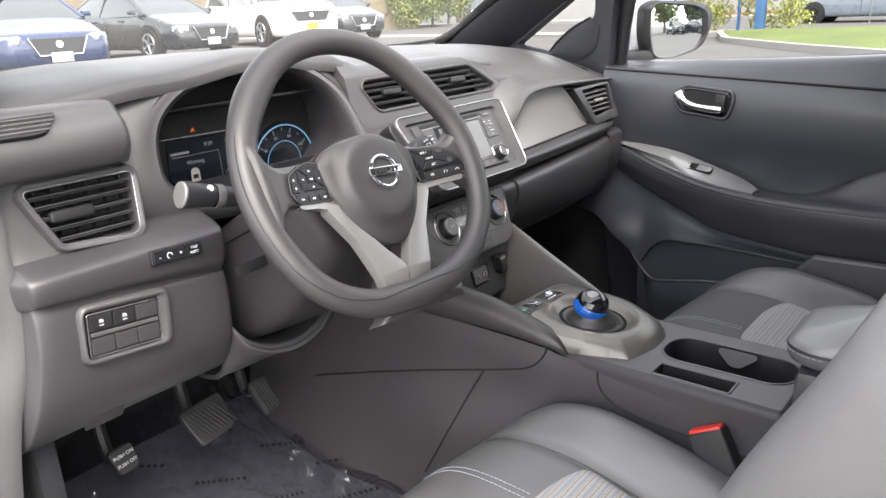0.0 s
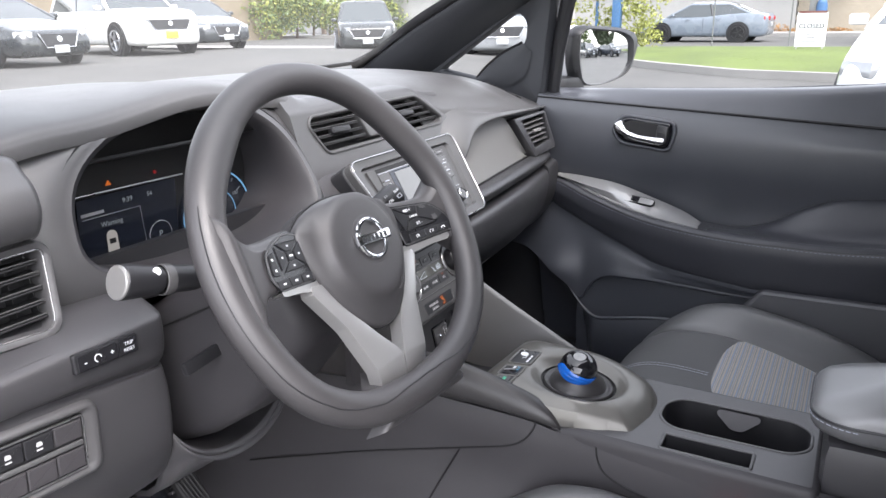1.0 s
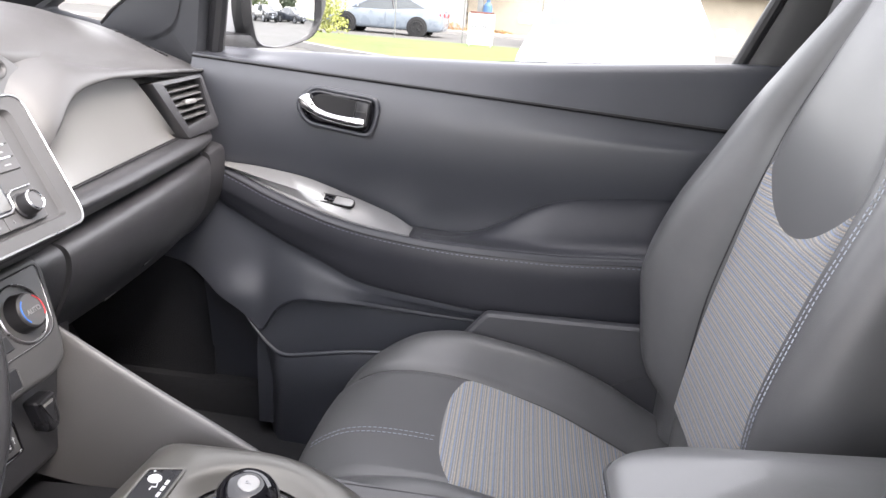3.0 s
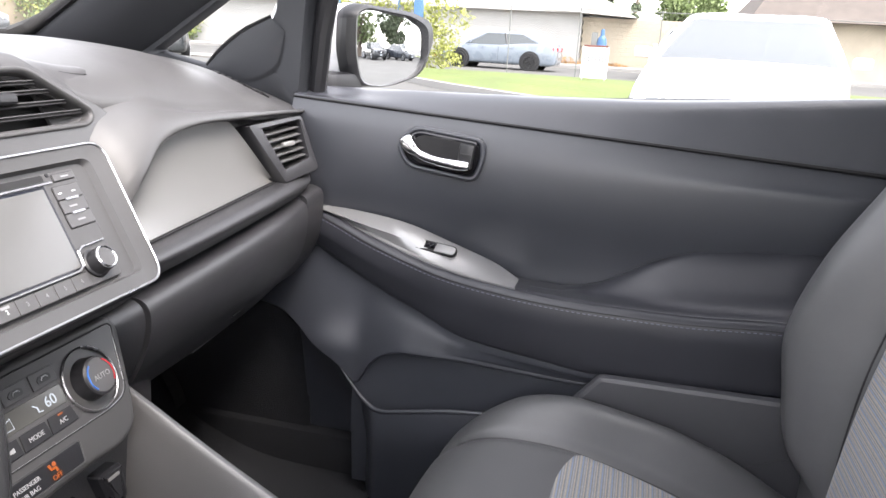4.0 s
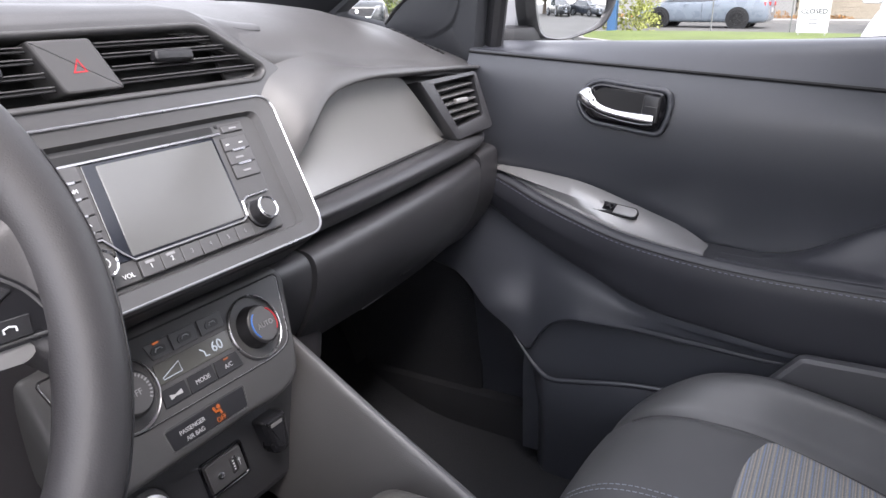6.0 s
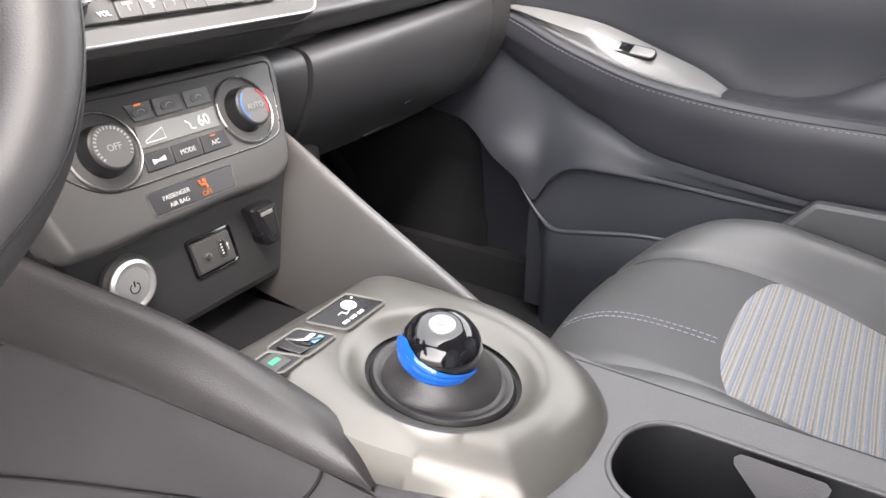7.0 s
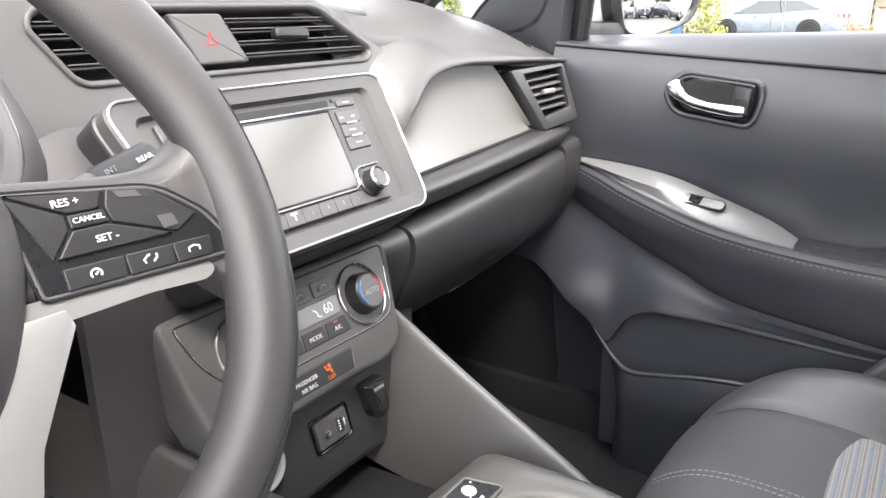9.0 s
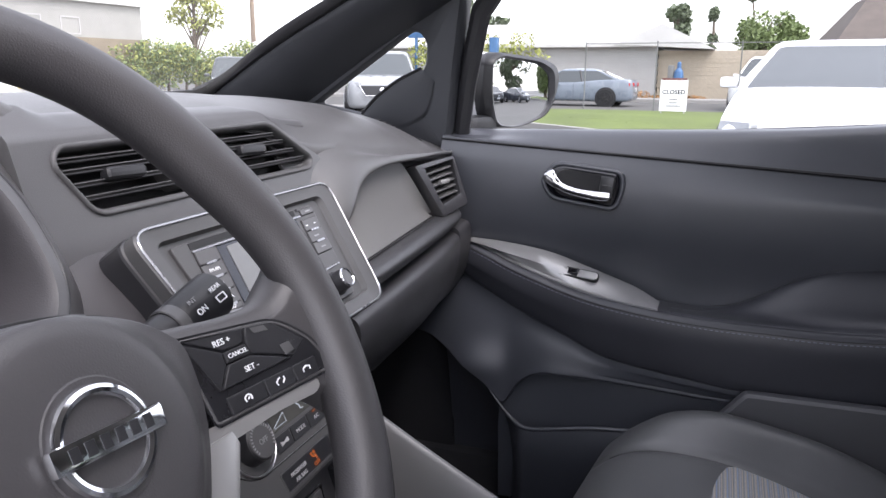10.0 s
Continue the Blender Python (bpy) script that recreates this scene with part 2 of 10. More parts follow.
M_DASH = mat("charcoal_soft_plastic", (0.0545, 0.0536, 0.0560), 0.43, grain=0.30, grain_scale=640, vary=0.10, kind="leather", spec=0.85, dist=0.0005)
M_DASHTOP = mat("charcoal_pad", (0.0620, 0.0608, 0.0625), 0.46, grain=0.34, grain_scale=600, vary=0.08, kind="leather", spec=0.8, dist=0.0005)
# Same console plastic as the flank, kept darker for the shaded driver side.
M_TUNNEL = mat("shaded_dark_plastic", (0.0355, 0.0335, 0.0365), 0.50, grain=0.34, grain_scale=620, vary=0.12, kind="leather", spec=0.45, dist=0.0005)
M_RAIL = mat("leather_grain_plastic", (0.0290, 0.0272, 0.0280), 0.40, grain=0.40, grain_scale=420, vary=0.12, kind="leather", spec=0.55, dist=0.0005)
# Dash plastic darkened for the weaker light on the lower covers.
M_SHADED_DASH = mat("shaded_charcoal_plastic", (0.0365, 0.0355, 0.0385), 0.42, grain=0.30, grain_scale=640, vary=0.10, kind="leather", spec=0.7, dist=0.0005)
# Driver mat carpet, lightened for the light from the open door.
M_MAT_LIT = mat("lit_charcoal_carpet", (0.0850, 0.0890, 0.1050), 0.95, grain=1.0, grain_scale=600, vary=0.25, vary_scale=30, dist=0.002)
# Console plastic lightened to carry the sheen on the right flank.
M_FLANK_LIT = mat("lit_flank_plastic", (0.0640, 0.0615, 0.0610), 0.37, grain=0.34, grain_scale=600, vary=0.08, kind="leather", spec=1.0, dist=0.0005)
M_BLACK = mat("black_plastic", (0.014, 0.014, 0.016), 0.42, grain=0.2, grain_scale=1400, vary=0.1)
M_DOOR = mat("door_plastic", (0.0375, 0.0405, 0.0500), 0.4, grain=0.28, grain_scale=620, vary=0.10, kind="leather", spec=0.7, dist=0.0004)
M_LINING = mat("hood_lining_plastic", (0.034, 0.032, 0.035), 0.5, grain=0.3, grain_scale=900, vary=0.1)
# Door plastic lightened a little for the light on the upper panel.
M_DOORUP = mat("lit_door_top", (0.0410, 0.0435, 0.0525), 0.40, grain=0.28, grain_scale=620, vary=0.10, kind="leather", spec=0.8, dist=0.0004)
# Grained plastic, darkened for the shade under the dash overhang.
M_LOWDASH = mat("shaded_grained_plastic", (0.0290, 0.0290, 0.0320), 0.38, grain=0.45, grain_scale=520, vary=0.12, kind="leather", spec=0.7, dist=0.0006)
M_ALU = mat("brushed_aluminium", (0.62, 0.62, 0.63), 0.36, metal=0.7, grain=0.05, grain_scale=2500, vary=0.05)
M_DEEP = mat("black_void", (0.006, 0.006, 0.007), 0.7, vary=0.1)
M_SILVER = mat("satin_silver_paint", (0.325, 0.322, 0.318), 0.32, metal=0.55, grain=0.05, grain_scale=2500, vary=0.05)
M_BEIGE = mat("satin_graphite_trim", (0.1430, 0.1380, 0.1270), 0.31, metal=0.45, grain=0.05, grain_scale=2500, vary=0.05)
M_BEZEL = mat("grey_bezel", (0.0690, 0.0685, 0.0700), 0.42, metal=0.1, spec=0.35, grain=0.1, grain_scale=1800, vary=0.06)
M_CHROME = mat("chrome", (0.85, 0.86, 0.88), 0.10, metal=1.0, vary=0.03)
M_GLOSS = mat("piano_black", (0.006, 0.006, 0.008), 0.08, coat=0.6, vary=0.05)
M_LEATHER = mat("charcoal_leatherette", (0.0310, 0.0322, 0.0390), 0.38, grain=0.35, grain_scale=620, vary=0.12, kind="leather", dist=0.0004, spec=0.5)
M_WHEEL = mat("steering_wheel_leather", (0.037, 0.035, 0.037), 0.48, grain=0.35, grain_scale=640, vary=0.10, kind="leather", dist=0.0004, spec=0.7)
# Footwell carpet, darkened because little light reaches it.
M_CARPET_SHADED = mat("shaded_black_carpet", (0.0130, 0.0138, 0.0170), 0.95, grain=1.0, grain_scale=600, vary=0.25, vary_scale=30, dist=0.002)
M_THREAD = mat("pale_grey_thread", (0.35, 0.38, 0.43), 0.7, vary=0.1, vary_scale=300)
M_THREAD_DARK = mat("blue_grey_thread", (0.12, 0.13, 0.17), 0.7, vary=0.1, vary_scale=300)
M_POST = mat("grey_post_trim", (0.075, 0.075, 0.078), 0.5, grain=0.3, grain_scale=800, vary=0.08)
M_RUBBER = mat("black_rubber", (0.0220, 0.0215, 0.0230), 0.6, grain=0.2, grain_scale=500, vary=0.15)
M_WHITE_INK = mat("white_ink", (0.72, 0.73, 0.75), 0.5, vary=0)
M_DIM_INK = mat("faded_white_ink", (0.40, 0.40, 0.41), 0.5, vary=0)
M_GREY_INK = mat("grey_ink", (0.24, 0.24, 0.25), 0.5, vary=0)
M_SCREEN = mat("grey_lcd", (0.1050, 0.1060, 0.1050), 0.20, vary=0.04, spec=0.75)
M_RED = mat("red_plastic", (0.62, 0.03, 0.02), 0.35, vary=0.05)
M_GLASS = glass("clear_glass", (0.76, 0.78, 0.78), 0.0, 0.06)
M_WINDSCREEN = glass("hazy_windscreen_glass", (0.78, 0.80, 0.795), 0.0, 0.06, haze=0.030)
M_MIRROR = mat("mirror_glass", (0.86, 0.88, 0.9), 0.01, metal=1.0, vary=0)
M_LED_ORANGE = glow("amber_lamp", (1.0, 0.22, 0.02), 0.07)
M_LED_RED = glow("red_lamp", (1.0, 0.02, 0.03), 0.03)
M_LED_BLUE = glow("blue_light_ring", (0.22, 0.55, 0.9), 0.10)
M_LCD_WHITE = glow("white_display", (0.75, 0.85, 0.95), 0.11)
M_DIM_WHITE = glow("dim_cluster_display", (0.75, 0.85, 0.95), 0.03)
M_GREEN = mat("green_label", (0.05, 0.38, 0.22), 0.5, vary=0)
M_BLUE = mat("blue_translucent_plastic", (0.003, 0.10, 0.46), 0.08, coat=0.6, vary=0.1, vary_scale=60)
M_WHITE_CAR = mat("white_car_paint", (0.78, 0.79, 0.80), 0.22, coat=0.7, vary=0.02)
M_PILLAR = mat("pillar_plastic", (0.028, 0.030, 0.035), 0.55, grain=0.3, grain_scale=900, vary=0.1, spec=0.6)
M_PANEL = mat("satin_grey_panel", (0.2380, 0.2350, 0.2310), 0.31, metal=0.5, vary=0.03, rough_vary=0.02)
M_TRIMLINE = mat("satin_chrome_line", (0.3600, 0.3600, 0.3700), 0.28, metal=0.9, vary=0.05)
M_REDMARK = mat("red_mark", (0.45, 0.02, 0.03), 0.5, vary=0)
M_GLOSSY_PAD = mat("switch_pad_black", (0.012, 0.012, 0.014), 0.28, vary=0.05, grain=0.05)
M_BEZEL_DARK = mat("dark_grey_keys", (0.0680, 0.0670, 0.0690), 0.40, vary=0.06, grain=0.05, grain_scale=1800)
M_PALEBLUE = mat("pale_blue_mark", (0.18, 0.42, 0.62), 0.4, vary=0)
M_BLUEMARK = mat("blue_mark", (0.03, 0.16, 0.55), 0.5, vary=0)
M_LCD = mat("smoked_lcd", (0.075, 0.075, 0.07), 0.15, vary=0.05)
M_DOOR2 = mat("door_plastic_lower", (0.0500, 0.0500, 0.0560), 0.5, grain=0.3, grain_scale=1100, vary=0.10, spec=0.85)
M_PLATE_SW = mat("satin_door_plate", (0.3000, 0.3000, 0.3020), 0.30, metal=0.5, grain=0.06, grain_scale=2500, vary=0.03)
M_TFT = mat("dark_display", (0.010, 0.012, 0.018), 0.18, vary=0.05)
M_LCD_GREY = glow("grey_display", (0.6, 0.58, 0.55), 0.07)
M_FILM = glass("clear_plastic_film", (0.86, 0.87, 0.90), 0.07, 0.7, 0.20)
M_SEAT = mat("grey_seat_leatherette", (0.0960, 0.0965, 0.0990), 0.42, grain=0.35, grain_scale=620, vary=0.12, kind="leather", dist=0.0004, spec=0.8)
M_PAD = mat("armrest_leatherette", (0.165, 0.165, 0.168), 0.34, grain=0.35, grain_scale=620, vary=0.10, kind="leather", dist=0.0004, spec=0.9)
M_VENT = mat("matt_black_vent", (0.0110, 0.0110, 0.0120), 0.5, vary=0.1, spec=0.35)

# ---------------------------------------------------------------- the car's shell round the cabin
def car_shell():
    shell_ob = thing("white_car", (0, 0, 0), "white compact hatchback body with its driver door open", "car")
    # floor pan with a raised toe board and footwells
    rows = patch([[V(x, -1.1, 0.33), V(x, 0.2, 0.33), V(x, 0.75, 0.335), V(x, 1.0, 0.36), V(x, 1.22, 0.50), V(x, 1.32, 0.75), V(x, 1.34, 1.02)] for x in (-0.74, -0.3, 0.3, 0.74)], 13, 40)
    part("floor_pan", shell(rows, 0.03, (0, 0.3, -1)), M_CARPET_SHADED, shell_ob, "black carpeted floor pan")
    # roof lining and roof skin
    rows = patch([[V(-0.60, y, z - 0.06), V(-0.4, y, z - 0.01), V(0, y, z), V(0.4, y, z - 0.01), V(0.60, y, z - 0.06)] for y, z in ((0.36, 1.44), (0.1, 1.50), (-0.6, 1.52), (-1.3, 1.47), (-1.7, 1.38))], 16, 16)
    part("headliner", shell(rows, 0.03, (0, 0, 1)), mat("headliner_cloth", (0.42, 0.41, 0.39), 0.95, grain=0.4), shell_ob, "pale grey roof lining")
    # outer bonnet ahead of the windscreen
    rows = patch([[V(x, 1.45, 1.02 - 0.05 * abs(x)), V(x, 1.8, 0.98 - 0.06 * abs(x)), V(x, 2.2, 0.88 - 0.08 * abs(x)), V(x, 2.45, 0.70)] for x in (-0.80, -0.4, 0, 0.4, 0.80)], 12, 16)
    part("bonnet", shell(rows, 0.02, (0, 0, -1)), M_WHITE_CAR, shell_ob)
    # outer sides below the windows and the rear
    for s in (1,):
        rows = patch([[V(s * 0.87, y, 0.28), V(s * 0.90, y, 0.6), V(s * 0.88, y, 0.88), V(s * 0.84, y, 1.0)] for y in (-1.9, -0.8, 0.4, 1.4, 2.3)], 16, 12)
        part("side_panel", shell(rows, 0.012, (-s, 0, 0)), M_WHITE_CAR, shell_ob)
    rows = patch([[V(-0.87, y, 0.28), V(-0.90, y, 0.6), V(-0.88, y, 0.88), V(-0.84, y, 1.0)] for y in (-1.9, -1.3, -0.75)], 8, 12)
    part("rear_side_panel", shell(rows, 0.012, (1, 0, 0)), M_WHITE_CAR, shell_ob)
    rows = patch([[V(-0.87, y, 0.28), V(-0.90, y, 0.6), V(-0.88, y, 0.88), V(-0.84, y, 1.0)] for y in (1.15, 1.6, 2.3)], 8, 12)
    part("front_wing", shell(rows, 0.012, (1, 0, 0)), M_WHITE_CAR, shell_ob)
    rows = patch([[V(-0.85, -1.95, z), V(0, -2.0, z), V(0.85, -1.95, z)] for z in (0.3, 0.6, 0.95)], 6, 8)
    part("tailgate", shell(rows, 0.02, (0, 1, 0)), M_WHITE_CAR, shell_ob)
    # rear pillars and door posts
    for x in (-0.70, 0.70):
        s = 1 if x > 0 else -1
        part("centre_pillar", tube([V(x * 1.05, -0.14, 0.95), V(x * 0.99, -0.17, 1.2), V(x * 0.88, -0.20, 1.45)], 0.035, 10, rz=0.03), M_POST, shell_ob)
        part("rear_pillar", tube([V(x * 1.08, -1.35, 0.98), V(x * 0.97, -1.45, 1.25), V(x * 0.86, -1.5, 1.43)], 0.10, 10, rz=0.04), M_BLACK, shell_ob)
    # rear bench so that the cabin is closed behind
    part("rear_bench", boxy((1.3, 0.5, 0.3), pose(0, -0.95, 0.47), 0.06), M_LEATHER, shell_ob, "dark rear bench seat")
    part("rear_backrest", boxy((1.3, 0.16, 0.62), pose(0, -1.28, 0.85, -14), 0.05), M_LEATHER, shell_ob)
    for s in (-1, 1):
        part("kick_panel", boxy((0.03, 0.55, 0.66), pose(s * 0.738, 1.130, 0.62), 0.012), M_CARPET_SHADED, shell_ob)
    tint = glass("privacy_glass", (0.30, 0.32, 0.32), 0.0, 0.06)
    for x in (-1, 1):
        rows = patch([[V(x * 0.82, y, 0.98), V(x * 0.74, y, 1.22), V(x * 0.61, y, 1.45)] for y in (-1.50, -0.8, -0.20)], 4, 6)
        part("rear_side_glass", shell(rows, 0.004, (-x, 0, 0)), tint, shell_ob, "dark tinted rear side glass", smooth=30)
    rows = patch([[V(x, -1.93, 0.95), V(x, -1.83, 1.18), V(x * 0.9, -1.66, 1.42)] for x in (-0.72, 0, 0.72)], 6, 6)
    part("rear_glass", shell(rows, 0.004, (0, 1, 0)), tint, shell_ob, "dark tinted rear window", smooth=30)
    for x in (-1, 1):
        part("roof_rail", tube([V(x * 0.60, 0.40, 1.435), V(x * 0.635, 0.1, 1.45), V(x * 0.64, -0.8, 1.46), V(x * 0.61, -1.6, 1.40)], 0.045, 8, rz=0.035), M_POST, shell_ob)
    part("cowl_panel", boxy((1.48, 0.03, 0.20), pose(0, 1.42, 0.98), 0.01), M_BLACK, shell_ob)
    for x in (-0.78, 0.78):
        for y in (1.42, -1.28):
            wm = pose(x, y, 0.32, 0, 90 if x > 0 else -90, 0)
            part("wheel", turned([(0.0, 0.075), (0.20, 0.085), (0.215, 0.10), (0.305, 0.105), (0.32, 0.08), (0.32, -0.09)], wm, 32), M_RUBBER, shell_ob, "black tyre")
    part("front_bumper", boxy((1.66, 0.34, 0.42), pose(0, 2.36, 0.47), 0.10, segments=4), M_WHITE_CAR, shell_ob)
    part("rear_bumper", boxy((1.68, 0.26, 0.36), pose(0, -1.98, 0.44), 0.09, segments=4), M_WHITE_CAR, shell_ob)
    # sills
    part("door_sill", boxy((0.14, 2.2, 0.14), pose(0.775, 0.30, 0.34), 0.02), M_CARPET_SHADED, shell_ob)
    part("door_sill", boxy((0.10, 1.5, 0.14), pose(-0.78, 0.2, 0.36), 0.02), M_BLACK, shell_ob)
    return shell_ob


car_shell()


def a_pillar(side, name):
    """Windscreen pillar trim with the small fixed window and the triangular trim round it."""
    s = side
    t = thing(name, (s * 0.70, 1.20, 1.04), "dark grey plastic windscreen pillar trim with small quarter window", "pillar trim")
    front = curve_points([V(s * 0.655, 1.40, 1.05), V(s * 0.632, 1.28, 1.112), V(s * 0.612, 1.16, 1.178), V(s * 0.595, 1.02, 1.242), V(s * 0.56, 0.70, 1.385), V(s * 0.525, 0.38, 1.475)], 22)
    rear = curve_points([V(s * 0.735, 1.25, 1.03), V(s * 0.728, 1.15, 1.085), V(s * 0.722, 1.05, 1.148), V(s * 0.715, 0.93, 1.218), V(s * 0.655, 0.66, 1.36), V(s * 0.60, 0.36, 1.44)], 22)
    rows = []
    for a, b in zip(front, rear):
        d = (b - a)
        n = V(-s, -0.35, -0.35).normalized()
        rows.append(curve_points([a, a + d * 0.12 + n * 0.012, a + d * 0.45 + n * 0.022, a + d * 0.85 + n * 0.010, b, b - n * 0.012, a + d * 0.5 - n * 0.03, a - n * 0.014], 20, True))
    bm = bmesh.new()
    grid(bm, rows, close_v=True, cap=True)
    part("pillar", bm, M_PILLAR, t, smooth=60)
    # plate with the quarter window's opening; outlines in (y, z)
    hole = rounded([(1.142, 1.078), (0.936, 1.212), (0.912, 1.19), (0.918, 1.14), (0.985, 1.108), (1.04, 1.058)], [0.012, 0.03, 0.02, 0.02, 0.05, 0.02], 6)
    outer = rounded([(1.28, 1.03), (0.95, 1.245), (0.83, 1.31), (0.855, 1.15), (0.878, 0.985), (1.08, 1.0)], [0.02, 0.02, 0.02, 0.02, 0.01, 0.02], 6)

    def px(y, z):
        return s * (0.737 - 0.12 * (z - 1.05))
    bm = bmesh.new()
    rows = []
    for pts, dx, k in ((outer, 0.0, 1.0), (outer, -0.012, 0.93), (hole, -0.012, 1.10), (hole, -0.006, 1.03), (hole, 0.012, 1.0), (outer, 0.03, 1.0)):
        c = sum((Vector(p) for p in pts), Vector((0, 0))) / len(pts)
        row = []
        for p in pts:
            q = c + (Vector(p) - c) * k
            row.append(V(px(q.x, q.y) + s * dx, q.x, q.y))
        rows.append(row)
    grid(bm, rows, close_u=True, close_v=True)
    part("quarter_trim", bm, M_PILLAR, t, smooth=50)
    bm = bmesh.new()
    bm.faces.new([bm.verts.new(V(px(p.x, p.y) + s * 0.016, p.x, p.y)) for p in hole])
    g = part("quarter_window", bm, M_GLASS, t, smooth=0)
    g.visible_shadow = False
    edge = curve_points([V(0, y, z) for y, z in ((1.046, 1.060), (1.018, 1.088), (0.973, 1.120), (0.922, 1.144))], 18)
    inner = curve_points([V(0, y, z) for y, z in ((1.040, 1.045), (0.975, 1.035), (0.915, 1.060), (0.896, 1.120))], 18)
    part("window_edge", tube([V(px(p.y, p.z) - s * 0.013, p.y, p.z) for p in edge], 0.0028, 6), M_BLACK, t, "black edge strip")
    rows = []
    for a, b in zip(edge, inner):
        row = []
        for k in range(11):
            q = a.lerp(b, k / 10)
            row.append(V(px(q.y, q.z) - s * (0.0120 + 0.0050 * math.sin(math.pi * min(1, k / 9)) ** 0.8), q.y, q.z))
        rows.append(row)
    bm = bmesh.new()
    grid(bm, rows)
    part("tweeter_bulge", bm, M_PILLAR, t, "rounded bulge below the quarter window", smooth=80)
    band = [V(s * x, y, z) for x, y, z in ((0.35, 1.41, 1.092), (0.50, 1.37, 1.093), (0.60, 1.335, 1.098), (0.618, 1.27, 1.130), (0.597, 1.15, 1.197), (0.580, 1.01, 1.262), (0.545, 0.69, 1.405))]
    outer_edge = curve_points(band[2:], 30)
    inner_edge = curve_points([V(s * 0.648, 1.37, 1.062)] + front[3:20:4], 30)
    bm = bmesh.new()
    grid(bm, [[p + V(0, 0.004, 0.004) for p in outer_edge], outer_edge, [p.lerp(q, 0.5) + V(-s * 0.003, -0.003, -0.003) for p, q in zip(outer_edge, inner_edge)], inner_edge, [q + V(s * 0.010, 0.006, 0.006) for q in inner_edge]])
    part("glass_edge", bm, M_BLACK, t, "black band along the windscreen edge", smooth=60)
    part("glass_edge", tube(curve_points(band[:3], 14), 0.009, 8, rz=0.004, up=(0, 0.5, 0.86)), M_BLACK, t)
    return t


a_pillar(1, "windscreen_pillar")
a_pillar(-1, "windscreen_pillar")
rows = patch([[V(x, y - 0.10 * (x / 0.65) ** 2, z) for y, z in ((1.46, 1.06), (1.12, 1.27), (0.72, 1.42), (0.40, 1.49))] for x in (-0.64, -0.33, 0, 0.33, 0.64)], 12, 12)
bm = bmesh.new()
grid(bm, rows)
windscreen = solo("window_1", bm, M_WINDSCREEN, "slightly hazy curved laminated windscreen glass", "windscreen", kind="structure")
windscreen.visible_shadow = False

# ---------------------------------------------------------------- dashboard
def inside(p, poly):
    c = False
    for a, b in zip(poly, poly[1:] + poly[:1]):
        if (a[1] > p[1]) != (b[1] > p[1]) and p[0] < a[0] + (b[0] - a[0]) * (p[1] - a[1]) / (b[1] - a[1]):
            c = not c
    return c


def grown_outline(outline, d):
    n = len(outline)
    res = []
    for i in range(n):
        t = (Vector(outline[(i + 1) % n]) - Vector(outline[i - 1])).normalized()
        res.append(Vector(outline[i]) + Vector((t.y, -t.x)) * d)
    return res


lm = plane_pose((0.0, 0.842, 1.0), (1, 0, 0), (0, -1, 0.16))
side_vent = rounded([(-0.678, -0.048), (-0.588, -0.055), (-0.582, 0.016), (-0.706, 0.016)], [0.006, 0.010, 0.005, 0.006], 4)


def dash_section(x):
    """Control points (y, z) of the upper pad at x, by interpolation between stations."""
    st = [
        (-0.80, [(1.30, 1.075), (1.15, 1.100), (1.02, 1.100), (0.93, 1.098), (0.880, 1.092), (0.870, 1.080)]),
        (-0.70, [(1.34, 1.090), (1.15, 1.118), (1.02, 1.120), (0.93, 1.115), (0.875, 1.103), (0.865, 1.090)]),
        (-0.52, [(1.38, 1.100), (1.15, 1.132), (1.02, 1.134), (0.93, 1.131), (0.872, 1.123), (0.860, 1.110)]),
        (-0.34, [(1.40, 1.102), (1.15, 1.132), (1.02, 1.138), (0.93, 1.143), (0.876, 1.140), (0.862, 1.129)]),
        (-0.20, [(1.40, 1.102), (1.15, 1.122), (1.02, 1.132), (0.95, 1.132), (0.905, 1.125), (0.895, 1.110)]),
        (-0.12, [(1.40, 1.102), (1.15, 1.112), (1.02, 1.112), (0.95, 1.108), (0.905, 1.099), (0.893, 1.088)]),
        (0.10, [(1.40, 1.100), (1.15, 1.110), (1.02, 1.110), (0.95, 1.106), (0.900, 1.097), (0.888, 1.086)]),
        (0.24, [(1.40, 1.098), (1.15, 1.108), (1.02, 1.104), (0.95, 1.096), (0.895, 1.075), (0.868, 1.045)]),
        (0.42, [(1.38, 1.092), (1.15, 1.100), (1.02, 1.094), (0.95, 1.083), (0.892, 1.056), (0.858, 1.022)]),
        (0.58, [(1.32, 1.078), (1.15, 1.084), (1.04, 1.076), (0.96, 1.060), (0.895, 1.034), (0.858, 1.008)]),
        (0.70, [(1.24, 1.060), (1.13, 1.062), (1.04, 1.052), (0.97, 1.036), (0.905, 1.014), (0.868, 0.998)]),
        (0.74, [(1.22, 1.050), (1.12, 1.052), (1.04, 1.042), (0.97, 1.026), (0.905, 1.006), (0.870, 0.992)]),
    ]
    for (xa, a), (xb, b) in zip(st, st[1:]):
        if xa <= x <= xb:
            f = (x - xa) / (xb - xa)
            f = f * f * (3 - 2 * f)
            return [V(x, p[0] + (q[0] - p[0]) * f, p[1] + (q[1] - p[1]) * f) for p, q in zip(a, b)]


